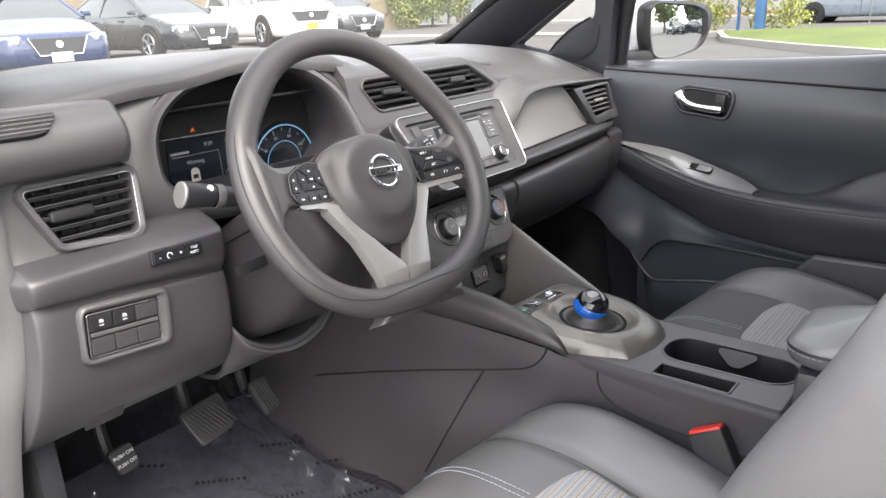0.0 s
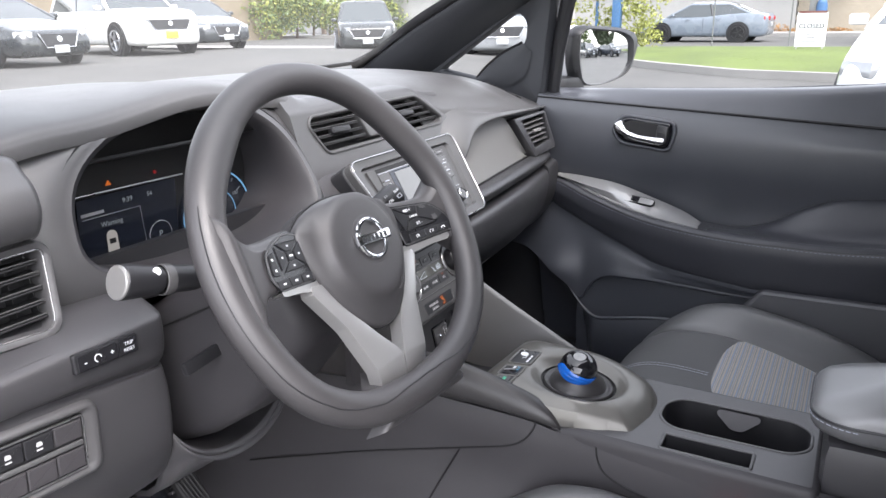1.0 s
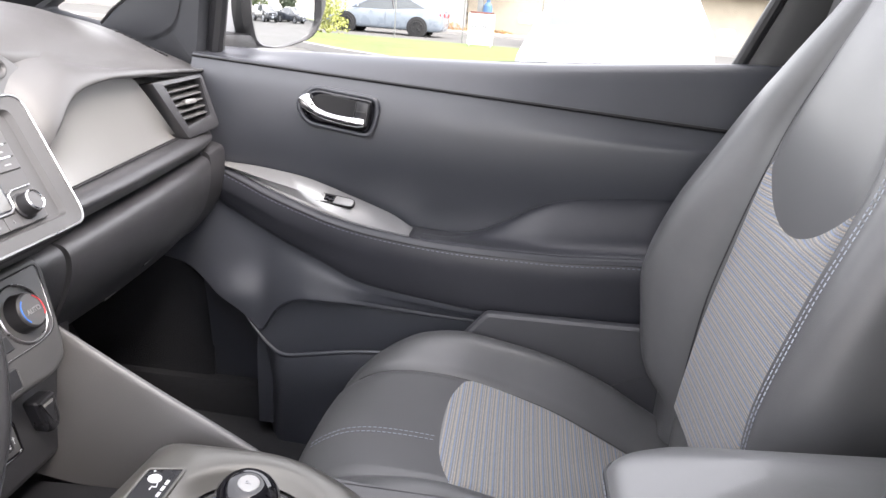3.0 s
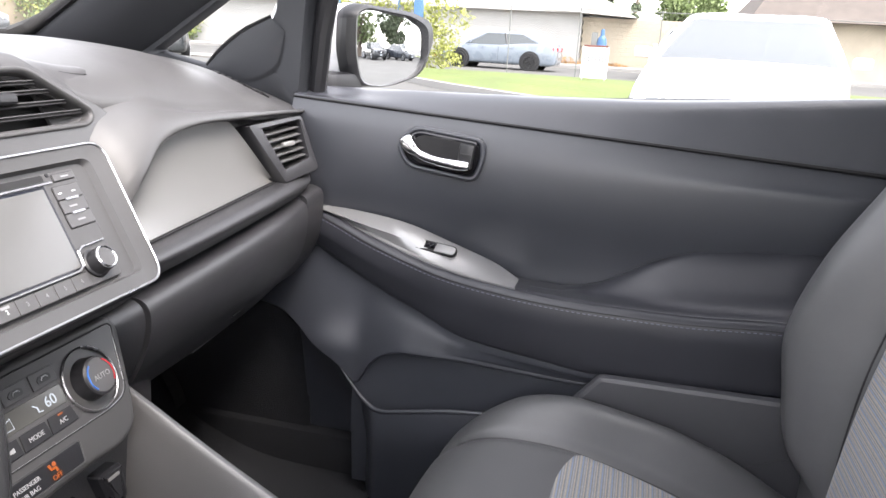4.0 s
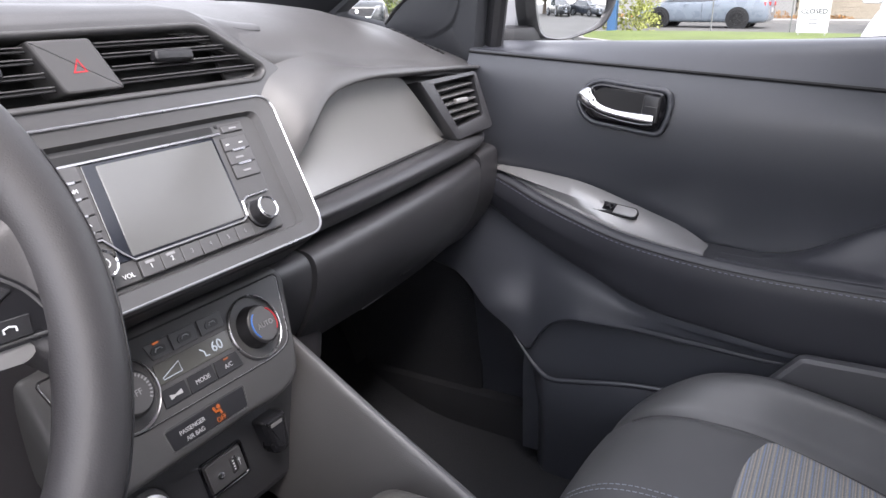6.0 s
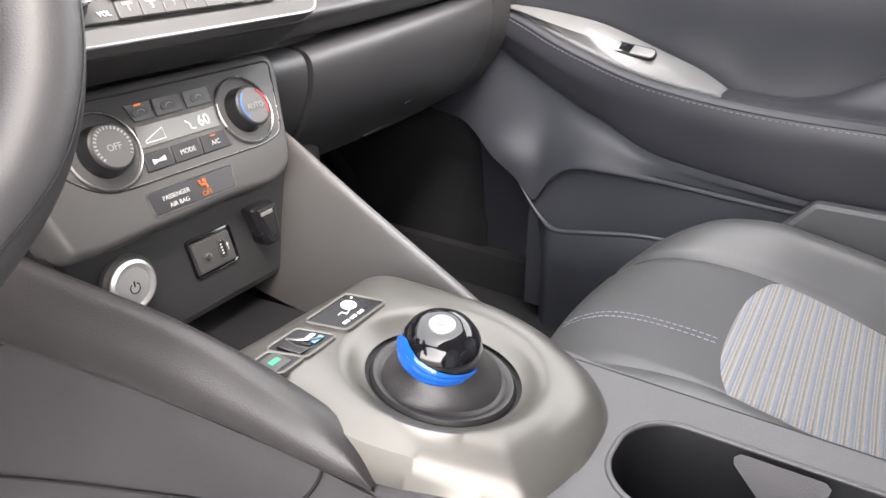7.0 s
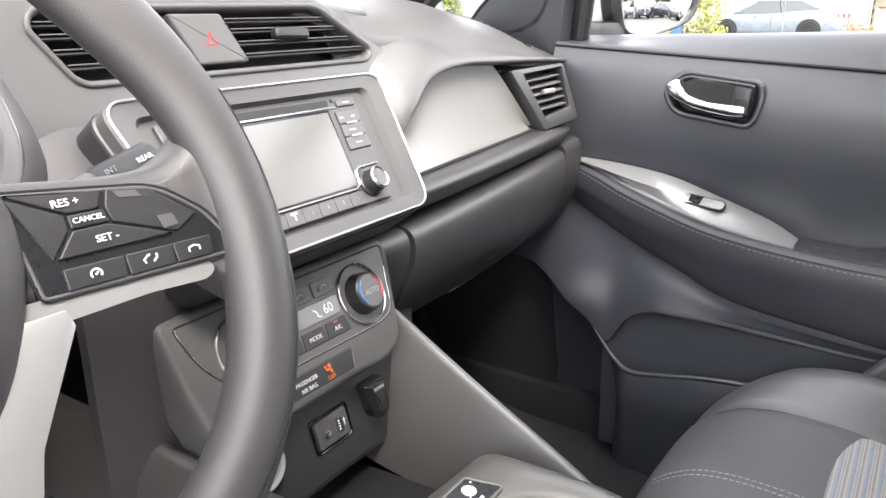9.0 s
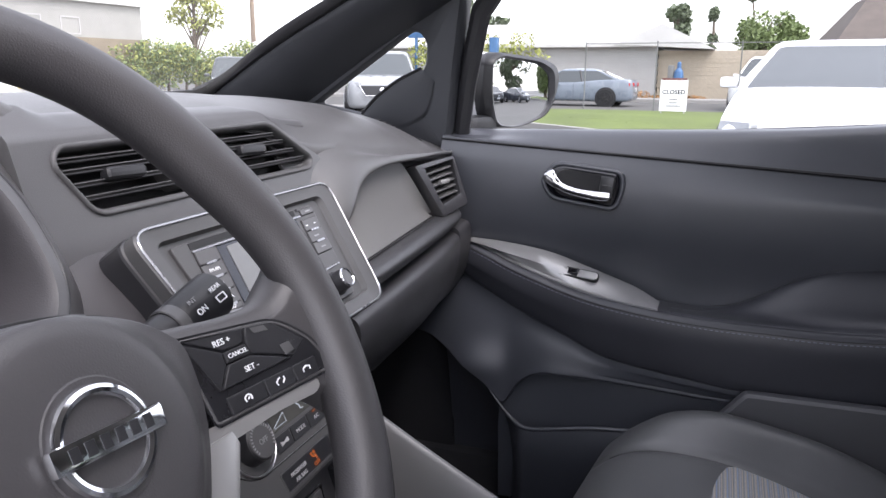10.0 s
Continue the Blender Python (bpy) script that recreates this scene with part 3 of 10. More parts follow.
def dashboard():
    d = thing("dashboard", (0.0, 1.05, 0.70), "charcoal soft plastic dashboard with rounded instrument hood", "dashboard")
    xs = [-0.80 + 1.54 * i / 70 for i in range(71)]
    rows = [curve_points(dash_section(x), 26) for x in xs]
    part("top_pad", shell(rows, 0.012, (0, 0.2, -1)), M_DASHTOP, d, "charcoal grained dashboard pad", smooth=70)
    # black tube stands for the shadow under the pad's lip
    part("pad_lip_shadow", tube([dash_section(-0.60 + 0.42 * i / 40)[-1] + V(0, 0.006, -0.003) for i in range(41)], 0.0030, 6), M_DEEP, d)
    # windscreen-side vent strip and small sensor slot
    def pad_z(x, y):
        return curve_at(sorted((p.y, p.z) for p in curve_points(dash_section(x), 26)), y)
    part("sensor_slot", tube([V(0.196 + 0.040 * i / 6, 0.889, pad_z(0.196 + 0.040 * i / 6, 0.889) + 0.0002) for i in range(7)], 0.0010, 6, rz=0.0006), M_DEEP, d)
    for k in range(9):
        f = k / 8
        x, y = 0.612 + 0.066 * f, 0.962 - 0.046 * f
        part("demister_slot", tube([V(x + dx, y + dx * 1.2, pad_z(x + dx, y + dx * 1.2) + 0.0010) for dx in (-0.008, 0.0, 0.008)], 0.0030, 6, rz=0.0014), M_DEEP, d)

    # driver's left block: ear, vent face, ledge with the switch strip, lower cover
    sec = [(0.885, 1.104), (0.842, 1.103), (0.829, 1.093), (0.815, 1.078), (0.811, 1.056), (0.824, 1.034), (0.846, 1.027), (0.844, 0.985), (0.830, 0.936), (0.806, 0.932), (0.797, 0.92),
           (0.800, 0.893), (0.812, 0.882), (0.806, 0.872), (0.802, 0.83), (0.810, 0.77), (0.845, 0.722), (0.92, 0.705)]

    def flare(z):
        return -0.030 * max(0, (0.86 - z) / 0.14) if z < 0.86 else -0.035 * max(0, (z - 0.96) / 0.1)
    upper, lower = sec[:10], sec[8:]
    rows = patch([[V(x + f * flare(z), y + dy, z + dz) for y, z in upper] for x, dy, dz, f in ((-0.752, 0.06, -0.004, 1), (-0.738, 0.012, -0.002, 1), (-0.725, 0.0, 0.0, 1), (-0.66, 0.0, 0, 0.4), (-0.606, 0.0, 0, 0), (-0.588, 0.006, -0.002, 0), (-0.574, 0.03, -0.006, 0))], 70, 70)
    bm = shell(rows, 0.010, (0, 1, 0))
    inv = lm.inverted()
    hole = grown_outline(side_vent, 0.003)
    dead = [f for f in bm.faces if inside((inv @ f.calc_center_median()).xy, hole) and abs((inv @ f.calc_center_median()).z) < 0.04]
    bmesh.ops.delete(bm, geom=dead, context="FACES")
    part("driver_side_cover", bm, M_DASH, d, "charcoal driver side dashboard cover", smooth=55)
    lower[0] = (0.852, 0.950)

    def crease(x, z):
        return 0.016 * min(1.0, max(-1.4, (-0.585 - x) / 0.12)) * math.exp(-((z - 0.882) / 0.012) ** 2)
    rows = patch([[V(x + f * flare(z), y + dy, z + dz + crease(x, z)) for y, z in lower] for x, dy, dz, f in ((-0.752, 0.06, -0.004, 1), (-0.738, 0.012, -0.002, 1), (-0.725, 0.0, 0.0, 1), (-0.66, 0.0, 0, 0.4), (-0.58, 0.0, 0, 0), (-0.51, 0.0, 0, 0), (-0.492, 0.006, 0, 0), (-0.482, 0.03, 0.0, 0))], 44, 52)
    part("lower_cover", shell(rows, 0.010, (0, 1, 0)), M_SHADED_DASH, d, "charcoal lower dashboard cover", smooth=55)
    # lower cover under the column, with its scooped rim
    lip = curve_points([V(-0.492, 0.822, 0.792), V(-0.486, 0.812, 0.774), V(-0.474, 0.802, 0.756), V(-0.445, 0.797, 0.737), V(-0.405, 0.797, 0.728), V(-0.365, 0.799, 0.731), V(-0.330, 0.804, 0.748), V(-0.300, 0.815, 0.785)], 40)
    rows = []
    for p in lip:
        low_x = -0.40 + (p.x + 0.40) * 1.06
        rows.append(curve_points([p + V(0, 0.075, -0.010), p + V(0, 0.012, -0.001), p + V(0, 0.002, 0.001), p + V(0, -0.003, -0.005), p.lerp(V(low_x, 0.825, 0.712), 0.35), V(low_x, 0.850, 0.700), V(low_x, 0.93, 0.682)], 22))
    part("knee_cover", shell(rows, 0.008, (0, 0.5, 0.8)), M_SHADED_DASH, d, "scooped knee cover under the column", smooth=70)
    rows = patch([[V(x, 0.90, 0.97), V(x, 0.895, 0.88), V(x, 0.90, 0.80)] for x in (-0.50, -0.36, -0.2)], 6, 6)
    part("column_backing", shell(rows, 0.01, (0, 1, 0)), M_BLACK, d)
    # end cap by the door opening
    rows = patch([[V(-0.742, 0.835, 1.06), V(-0.745, 0.83, 0.96), V(-0.745, 0.825, 0.86), V(-0.775, 0.83, 0.76), V(-0.79, 0.85, 0.62), V(-0.79, 0.9, 0.42)],
                  [V(-0.80, 0.93, 1.06), V(-0.81, 0.92, 0.96), V(-0.815, 0.91, 0.86), V(-0.82, 0.90, 0.76), V(-0.82, 0.92, 0.62), V(-0.82, 0.98, 0.42)],
                  [V(-0.83, 1.15, 1.06), V(-0.84, 1.15, 0.96), V(-0.85, 1.15, 0.86), V(-0.85, 1.15, 0.76), V(-0.85, 1.15, 0.62), V(-0.85, 1.15, 0.42)]], 12, 20)
    part("end_cap", shell(rows, 0.01, (1, 0, 0)), M_DASH, d, "grey dashboard end cap", smooth=60)
    # switch strip on the ledge and the six-button panel below
    sm = plane_pose((-0.565, 0.7965, 0.9165), (1, 0.02, -0.05), (0, -1, 0.10))
    strip_ob = part("switch_strip", slab(rect(0.069, 0.019, 0.003, 4), 0.01, sm, 0.0015, lift=0.0035), M_BLACK, d, "black dimmer and trip switch strip")
    for k, w in ((-0.0215, 0.020), (0.000, 0.021), (0.0225, 0.020)):
        part("button", slab(rect(w, 0.0145, 0.0015, 3, k, 0), 0.004, sm, 0.0008, lift=0.0048), M_GLOSSY_PAD, strip_ob)
    text("lettering", "-", 0.009, sm @ pose(-0.024, 0, 0.0048), M_WHITE_INK, strip_ob)
    text("lettering", "+", 0.008, sm @ pose(0.004, 0, 0.0048), M_WHITE_INK, strip_ob)
    part("dial_mark", tube([sm @ V(-0.011 + 0.0034 * math.cos(q), 0.0034 * math.sin(q), 0.0052) for q in [0.5 * i for i in range(10)]], 0.0005, 4), M_WHITE_INK, strip_ob)
    text("lettering", "TRIP", 0.0050, sm @ pose(0.0225, 0.0028, 0.0048), M_WHITE_INK, strip_ob)
    text("lettering", "RESET", 0.0046, sm @ pose(0.0225, -0.0030, 0.0048), M_WHITE_INK, strip_ob)
    bp = plane_pose((-0.644, 0.7985, 0.8475), (1, -0.02, 0.0), (0, -1, 0.05)) @ pose(0, 0, 0, 0, 0, -5)
    panel = part("button_panel", slab(rect(0.088, 0.052, 0.003, 4), 0.012, bp, 0.001, lift=0.0022), M_DEEP, d, "black panel with six push buttons")
    bm = bmesh.new()
    grid(bm, [[bp @ V(q.x + ox, q.y, z) for q in rect(w, h, r, 5)] for w, h, r, z, ox in ((0.114, 0.072, 0.014, -0.004, 0.005), (0.110, 0.068, 0.013, 0.0030, 0.005), (0.104, 0.063, 0.011, 0.0042, 0.004), (0.098, 0.059, 0.008, 0.0030, 0.003), (0.091, 0.054, 0.005, 0.0005, 0.000))], close_v=True)
    part("panel_rim", bm, M_DASH, panel, smooth=80)
    part("bright_edge", tube([bp @ V(q.x, q.y, 0.0034) for q in rect(0.0865, 0.0505, 0.002, 4)], 0.0009, 6, closed=True), M_TRIMLINE, panel)
    part("divider", boxy((0.082, 0.0045, 0.003), bp @ pose(0, 0.0005, 0.0034), 0.0008, segments=1), M_BEZEL_DARK, panel)
    for r in range(2):
        for k in range(3):
            cx, cy = -0.0278 + 0.0278 * k, (0.0142, -0.0135)[r]
            b = part("push_button", slab(rect(0.0268, (0.0178, 0.0195)[r], 0.0012, 3, cx, cy), 0.008, bp, 0.0012, lift=0.0046), M_BLACK if r == 0 and k < 2 else M_LINING, panel)
            if r == 0 and k < 2:
                part("symbol", slab(rounded([(cx - 0.003, cy - 0.0005), (cx + 0.003, cy - 0.0005), (cx + 0.0022, cy + 0.0032), (cx - 0.0022, cy + 0.0038)], 0.001, 2), 0.001, bp, 0, lift=0.0050), M_DIM_INK, b)
                part("symbol", slab(rect(0.0055, 0.0014, 0, 1, cx, cy - 0.0035), 0.001, bp, 0, lift=0.0050), M_DIM_INK, b)
    # fuse flap under the cover
    part("fuse_flap", boxy((0.048, 0.006, 0.030), pose(-0.670, 0.8365, 0.730, 36), 0.002), M_TUNNEL, d)

    # instrument hood: surround ring and tunnel down to the cluster
    def oval(cx, cz, wx, zt, zb, n=64, e=2.6):
        out = []
        for k in range(n):
            a = 2 * math.pi * k / n
            c, s2 = math.cos(a), math.sin(a)
            x = cx + wx * math.copysign(abs(c) ** (2 / e), c)
            z = cz + (zt if s2 > 0 else zb) * math.copysign(abs(s2) ** (2 / e), s2)
            out.append((x, z))
        return out

    def hood(cx, cz, wl, wr, zt, zb, e=2.6):
        return [(x if x < cx else cx + (x - cx) * wr / wl, z) for x, z in oval(cx, cz, wl, zt, zb, 64, e)]

    def rim_y(x, z):
        f = min(1, max(0, (x + 0.50) / 0.28))
        return 0.852 + (0.12 + 0.46 * f) * (z - 1.035)
    def tuck(x, z):
        return min(z, dash_section(min(-0.17, max(-0.79, x)))[-1].z - 0.001)
    rings = []
    for wl, wr, zt, zb, dy, e in ((0.264, 0.192, 0.128, 0.095, 0.055, 4.2), (0.247, 0.183, 0.122, 0.090, 0.022, 3.6)):
        rings.append([V(x, rim_y(x, z) + dy, tuck(x, z)) for x, z in hood(-0.350, 1.014, wl, wr, zt, zb, e)])
    for wl, wr, zt, zb, dy in ((0.214, 0.169, 0.112, 0.080, 0.007), (0.200, 0.161, 0.109, 0.075, 0.002), (0.195, 0.160, 0.108, 0.073, 0.002), (0.188, 0.153, 0.104, 0.068, 0.0)):
        rings.append([V(x, rim_y(x, z) + dy, z) for x, z in hood(-0.350, 1.014, wl, wr, zt, zb)])
    bm = bmesh.new()
    grid(bm, rings, close_v=True)
    part("instrument_surround", bm, M_DASH, d, "grey rounded rim round the instruments", smooth=60)
    lining = [rings[-1], [V(x, rim_y(x, z) + 0.006, z) for x, z in hood(-0.350, 1.013, 0.181, 0.147, 0.098, 0.063)], [V(x, 0.5 * (rim_y(x, z) + 0.955), z) for x, z in hood(-0.348, 1.012, 0.180, 0.147, 0.095, 0.062)], [V(x, 0.957, z) for x, z in hood(-0.346, 1.010, 0.182, 0.150, 0.092, 0.072)]]
    bm = bmesh.new()
    grid(bm, lining, close_v=True)
    part("hood_lining", bm, M_LINING, d, "dark smooth lining inside the instrument hood", smooth=70)
    part("hood_seam", tube([V(x, rim_y(x, z) + 0.0045, z) for x, z in hood(-0.350, 1.014, 0.2015, 0.1640, 0.1128, 0.0762)], 0.0012, 5, closed=True), M_BLACK, d)
    # face between instruments and passenger side, behind the vents and the radio
    rows = patch([[V(x, y, z) for y, z in sec2] for x, sec2 in (
        (-0.185, [(0.905, 1.10), (0.905, 1.05), (0.862, 1.00), (0.806, 0.92), (0.800, 0.80), (0.80, 0.70)]),
        (-0.13, [(0.905, 1.09), (0.905, 1.05), (0.856, 1.00), (0.798, 0.92), (0.792, 0.80), (0.79, 0.70)]),
        (-0.04, [(0.905, 1.089), (0.905, 1.05), (0.872, 1.00), (0.825, 0.92), (0.81, 0.80), (0.80, 0.70)]),
        (0.10, [(0.905, 1.088), (0.905, 1.05), (0.880, 1.00), (0.832, 0.92), (0.82, 0.80), (0.81, 0.70)]),
        (0.22, [(0.900, 1.058), (0.896, 1.03), (0.870, 0.99), (0.830, 0.92), (0.83, 0.80), (0.83, 0.70)]),
        (0.27, [(0.890, 1.04), (0.886, 1.02), (0.87, 0.99), (0.840, 0.92), (0.85, 0.80), (0.86, 0.70)]))], 26, 26)
    part("centre_face", shell(rows, 0.01, (0, 1, 0)), M_TUNNEL, d, smooth=60)
    # passenger side: padded roll-over and fascia behind the decorative panel
    rows = patch([[V(0.20, 0.880, 1.02), V(0.20, 0.865, 0.97), V(0.20, 0.852, 0.91), V(0.2, 0.85, 0.88)],
                  [V(0.42, 0.892, 1.02), V(0.42, 0.878, 0.98), V(0.42, 0.862, 0.91), V(0.42, 0.86, 0.88)],
                  [V(0.70, 0.90, 1.00), V(0.70, 0.89, 0.97), V(0.70, 0.88, 0.91), V(0.70, 0.88, 0.88)]], 12, 12)
    part("passenger_fascia", shell(rows, 0.01, (0, 1, 0)), M_DASH, d)
    # satin panel laid on the fascia
    def fas(x, z):
        return 0.815 + 0.032 * (x - 0.2) / 0.5 + 0.36 * max(0, z - 0.90) * 0.6
    bm = bmesh.new()
    rows = []
    for i in range(61):
        x = 0.172 + 0.380 * i / 60
        top_z = curve_at([(0.172, 0.906), (0.185, 0.925), (0.205, 0.950), (0.228, 0.974), (0.276, 1.002), (0.36, 1.010), (0.44, 1.007), (0.466, 0.998), (0.552, 0.914)], x)
        low_z = 0.902 + 0.018 * (x - 0.172)
        row = [V(x, fas(x, low_z) + 0.012, low_z)]
        row += [V(x, fas(x, z) + 0.006 * (1 - (2 * k / 12 - 1) ** 2), z) for k, z in [(k, low_z + (top_z - low_z) * k / 12) for k in range(13)]]
        rows.append(row)
    grid(bm, rows)
    part("satin_panel", bm, M_PANEL, d, "satin silver grey decorative dashboard panel", smooth=60)
    # padded brow that rolls from the pad down to the panel's upper edge
    low_edge = curve_points([V(0.168, 0.835, 0.905), V(0.182, 0.830, 0.920), V(0.203, 0.830, 0.948), V(0.228, 0.828, 0.972), V(0.276, 0.836, 1.001), V(0.36, 0.843, 1.009), V(0.46, 0.848, 1.005), V(0.56, 0.853, 1.001), V(0.70, 0.868, 0.992)], 40)
    rows = []
    for p in low_edge:
        x = min(0.74, max(0.12, p.x))
        back = 0.021 * min(1, max(0, (0.290 - x) / 0.10)) ** 1.3
        a = dash_section(x)[-1] + V(0, back, -0.3 * back)
        q = dash_section(x)[-2] + V(0, back, -0.3 * back)
        mid = a.lerp(p, 0.5) + V(0, -0.010 - 0.05 * (a.z - p.z) + 0.25 * back, 0.006)
        rows.append(curve_points([q, a + V(0, -0.001, 0.001), mid, p + V(0, -0.010, 0.004), p + V(0, 0.004, 0)], 16))
    part("padded_brow", shell(rows, 0.004, (0, 1, -0.2)), M_DASHTOP, d, smooth=80)
    # beam below it
    part("panel_joint", tube([V(0.170 + 0.385 * i / 20, fas(0.170 + 0.385 * i / 20, 0.9) - 0.0012, 0.9005 + 0.018 * 0.385 * i / 20) for i in range(21)], 0.0016, 6), M_DEEP, d)
    rows = patch([[V(x, y + dy, z + dz) for y, z in ((0.83, 0.9005), (0.806, 0.8990), (0.795, 0.8955), (0.789, 0.888), (0.797, 0.876), (0.812, 0.864), (0.85, 0.860))] for x, dy, dz in ((0.13, 0.0, -0.001), (0.3, 0.004, 0.001), (0.5, 0.014, 0.005), (0.62, 0.024, 0.008), (0.672, 0.044, 0.008))], 20, 26)
    part("lower_beam", shell(rows, 0.008, (0, 1, 0)), M_LOWDASH, d, smooth=60)
    # glovebox with its own lid
    gs = [(0.84, 0.854), (0.803, 0.852), (0.791, 0.835), (0.797, 0.80), (0.82, 0.755), (0.87, 0.705), (0.95, 0.685)]
    rows = patch([[V(x, y + dy, z + 0.04 * (x - 0.18) * (z > 0.82)) for y, z in gs] for x, dy in ((0.185, 0.0), (0.35, 0.0), (0.5, 0.006), (0.615, 0.02))], 20, 30)
    lid = part("glovebox_lid", shell(rows, 0.010, (0, 1, 0)), M_LOWDASH, d, "glovebox lid with recessed grip, darkened for shade", smooth=60)
    # two paler lips stand for the highlights on the grip's edges
    part("grip_highlight", tube(curve_points([V(0.350, 0.858, 0.715), V(0.395, 0.859, 0.7165), V(0.437, 0.861, 0.717)], 8), 0.0050, 8, rz=0.0026), M_BEZEL, lid)
    part("grip_highlight", tube(curve_points([V(0.402, 0.826, 0.752), V(0.430, 0.827, 0.754), V(0.455, 0.828, 0.757)], 8), 0.0040, 8, rz=0.0022), M_BEZEL, lid)
    for xa, xb, dy in ((0.11, 0.181, 0.004), (0.619, 0.68, 0.022)):
        rows = patch([[V(x, y + dy, z + 0.06 * max(0, x - 0.2) * (z > 0.83)) for y, z in gs] for x in (xa, xb)], 4, 24)
        part("glovebox_side", shell(rows, 0.010, (0, 1, 0)), M_LOWDASH, d, smooth=60)
    rows = patch([[V(x, 1.30, 0.66), V(x, 1.1, 0.68), V(x, 0.93, 0.69)] for x in (-0.75, 0, 0.75)], 8, 6)
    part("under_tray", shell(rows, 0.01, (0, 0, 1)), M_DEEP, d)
    return d


dash = dashboard()


def poly_vent(name, outline, slat_z, ppose, parent, label, knob_at=None, hw=0.022, chrome=False, z_lift=0.008, vanes=0):
    """A vent: frame, dark throat, slats and a thumb knob; the outline in the plane of ppose."""
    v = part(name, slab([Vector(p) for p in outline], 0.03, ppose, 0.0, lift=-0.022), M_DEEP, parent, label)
    n = len(outline)

    def grown(d):
        res = []
        for i in range(n):
            a, b = Vector(outline[i - 1]), Vector(outline[(i + 1) % n])
            t = (b - a).normalized()
            res.append(Vector(outline[i]) + Vector((t.y, -t.x)) * d)
        return res
    bm = bmesh.new()
    rings = [[ppose @ V(p.x, p.y, z) for p in grown(d)] for d, z in ((0.011, -0.012), (0.0095, z_lift - 0.003), (0.0075, z_lift), (0.003, z_lift - 0.0005), (0.0, z_lift - 0.005), (0.0, -0.024))]
    grid(bm, rings, close_v=True)
    part("frame", bm, M_DASH, v, smooth=50)
    if chrome:
        part("bright_line", tube([ppose @ V(p.x, p.y, z_lift - 0.002) for p in grown(0.0015)], 0.0007, 6, closed=True), M_TRIMLINE, v)
    for y in slat_z:
        xs = []
        for i in range(n):
            a, b = Vector(outline[i]), Vector(outline[(i + 1) % n])
            if (a.y - y) * (b.y - y) < 0:
                xs.append(a.x + (b.x - a.x) * (y - a.y) / (b.y - a.y))
        if len(xs) >= 2:
            xa, xb = min(xs), max(xs)
            part("slat", boxy((xb - xa - 0.001, 0.0022, 0.016), ppose @ pose((xa + xb) / 2, y, -0.008, 14, 0, 0), 0.0008, segments=1), M_VENT, v)
            # pale strip draws the light caught by the slat's front edge
            part("slat_highlight", boxy((xb - xa - 0.002, 0.0012, 0.0010), ppose @ pose((xa + xb) / 2, y + 0.0014, -0.0002), 0.0002, segments=1), M_BEZEL, v)
    lo, hi = min(p[0] for p in outline), max(p[0] for p in outline)
    for k in range(vanes):
        x = lo + (hi - lo) * (k + 0.7) / vanes
        hits = []
        for i in range(n):
            a, b = Vector(outline[i]), Vector(outline[(i + 1) % n])
            if (a.x - x) * (b.x - x) < 0:
                hits.append(a.y + (b.y - a.y) * (x - a.x) / (b.x - a.x))
        if len(hits) >= 2:
            part("vane", boxy((0.0014, max(hits) - min(hits) - 0.001, 0.010), ppose @ pose(x, (max(hits) + min(hits)) / 2, -0.0195, 0, 20, 0), 0.0004, segments=1), M_VENT, v)
    if knob_at:
        bm = boxy((hw * 2, 0.0135, 0.012), ppose @ pose(knob_at[0], knob_at[1], 0.002), 0.0055, segments=3)
        part("thumb_knob", bm, M_BLACK, v)
    return v


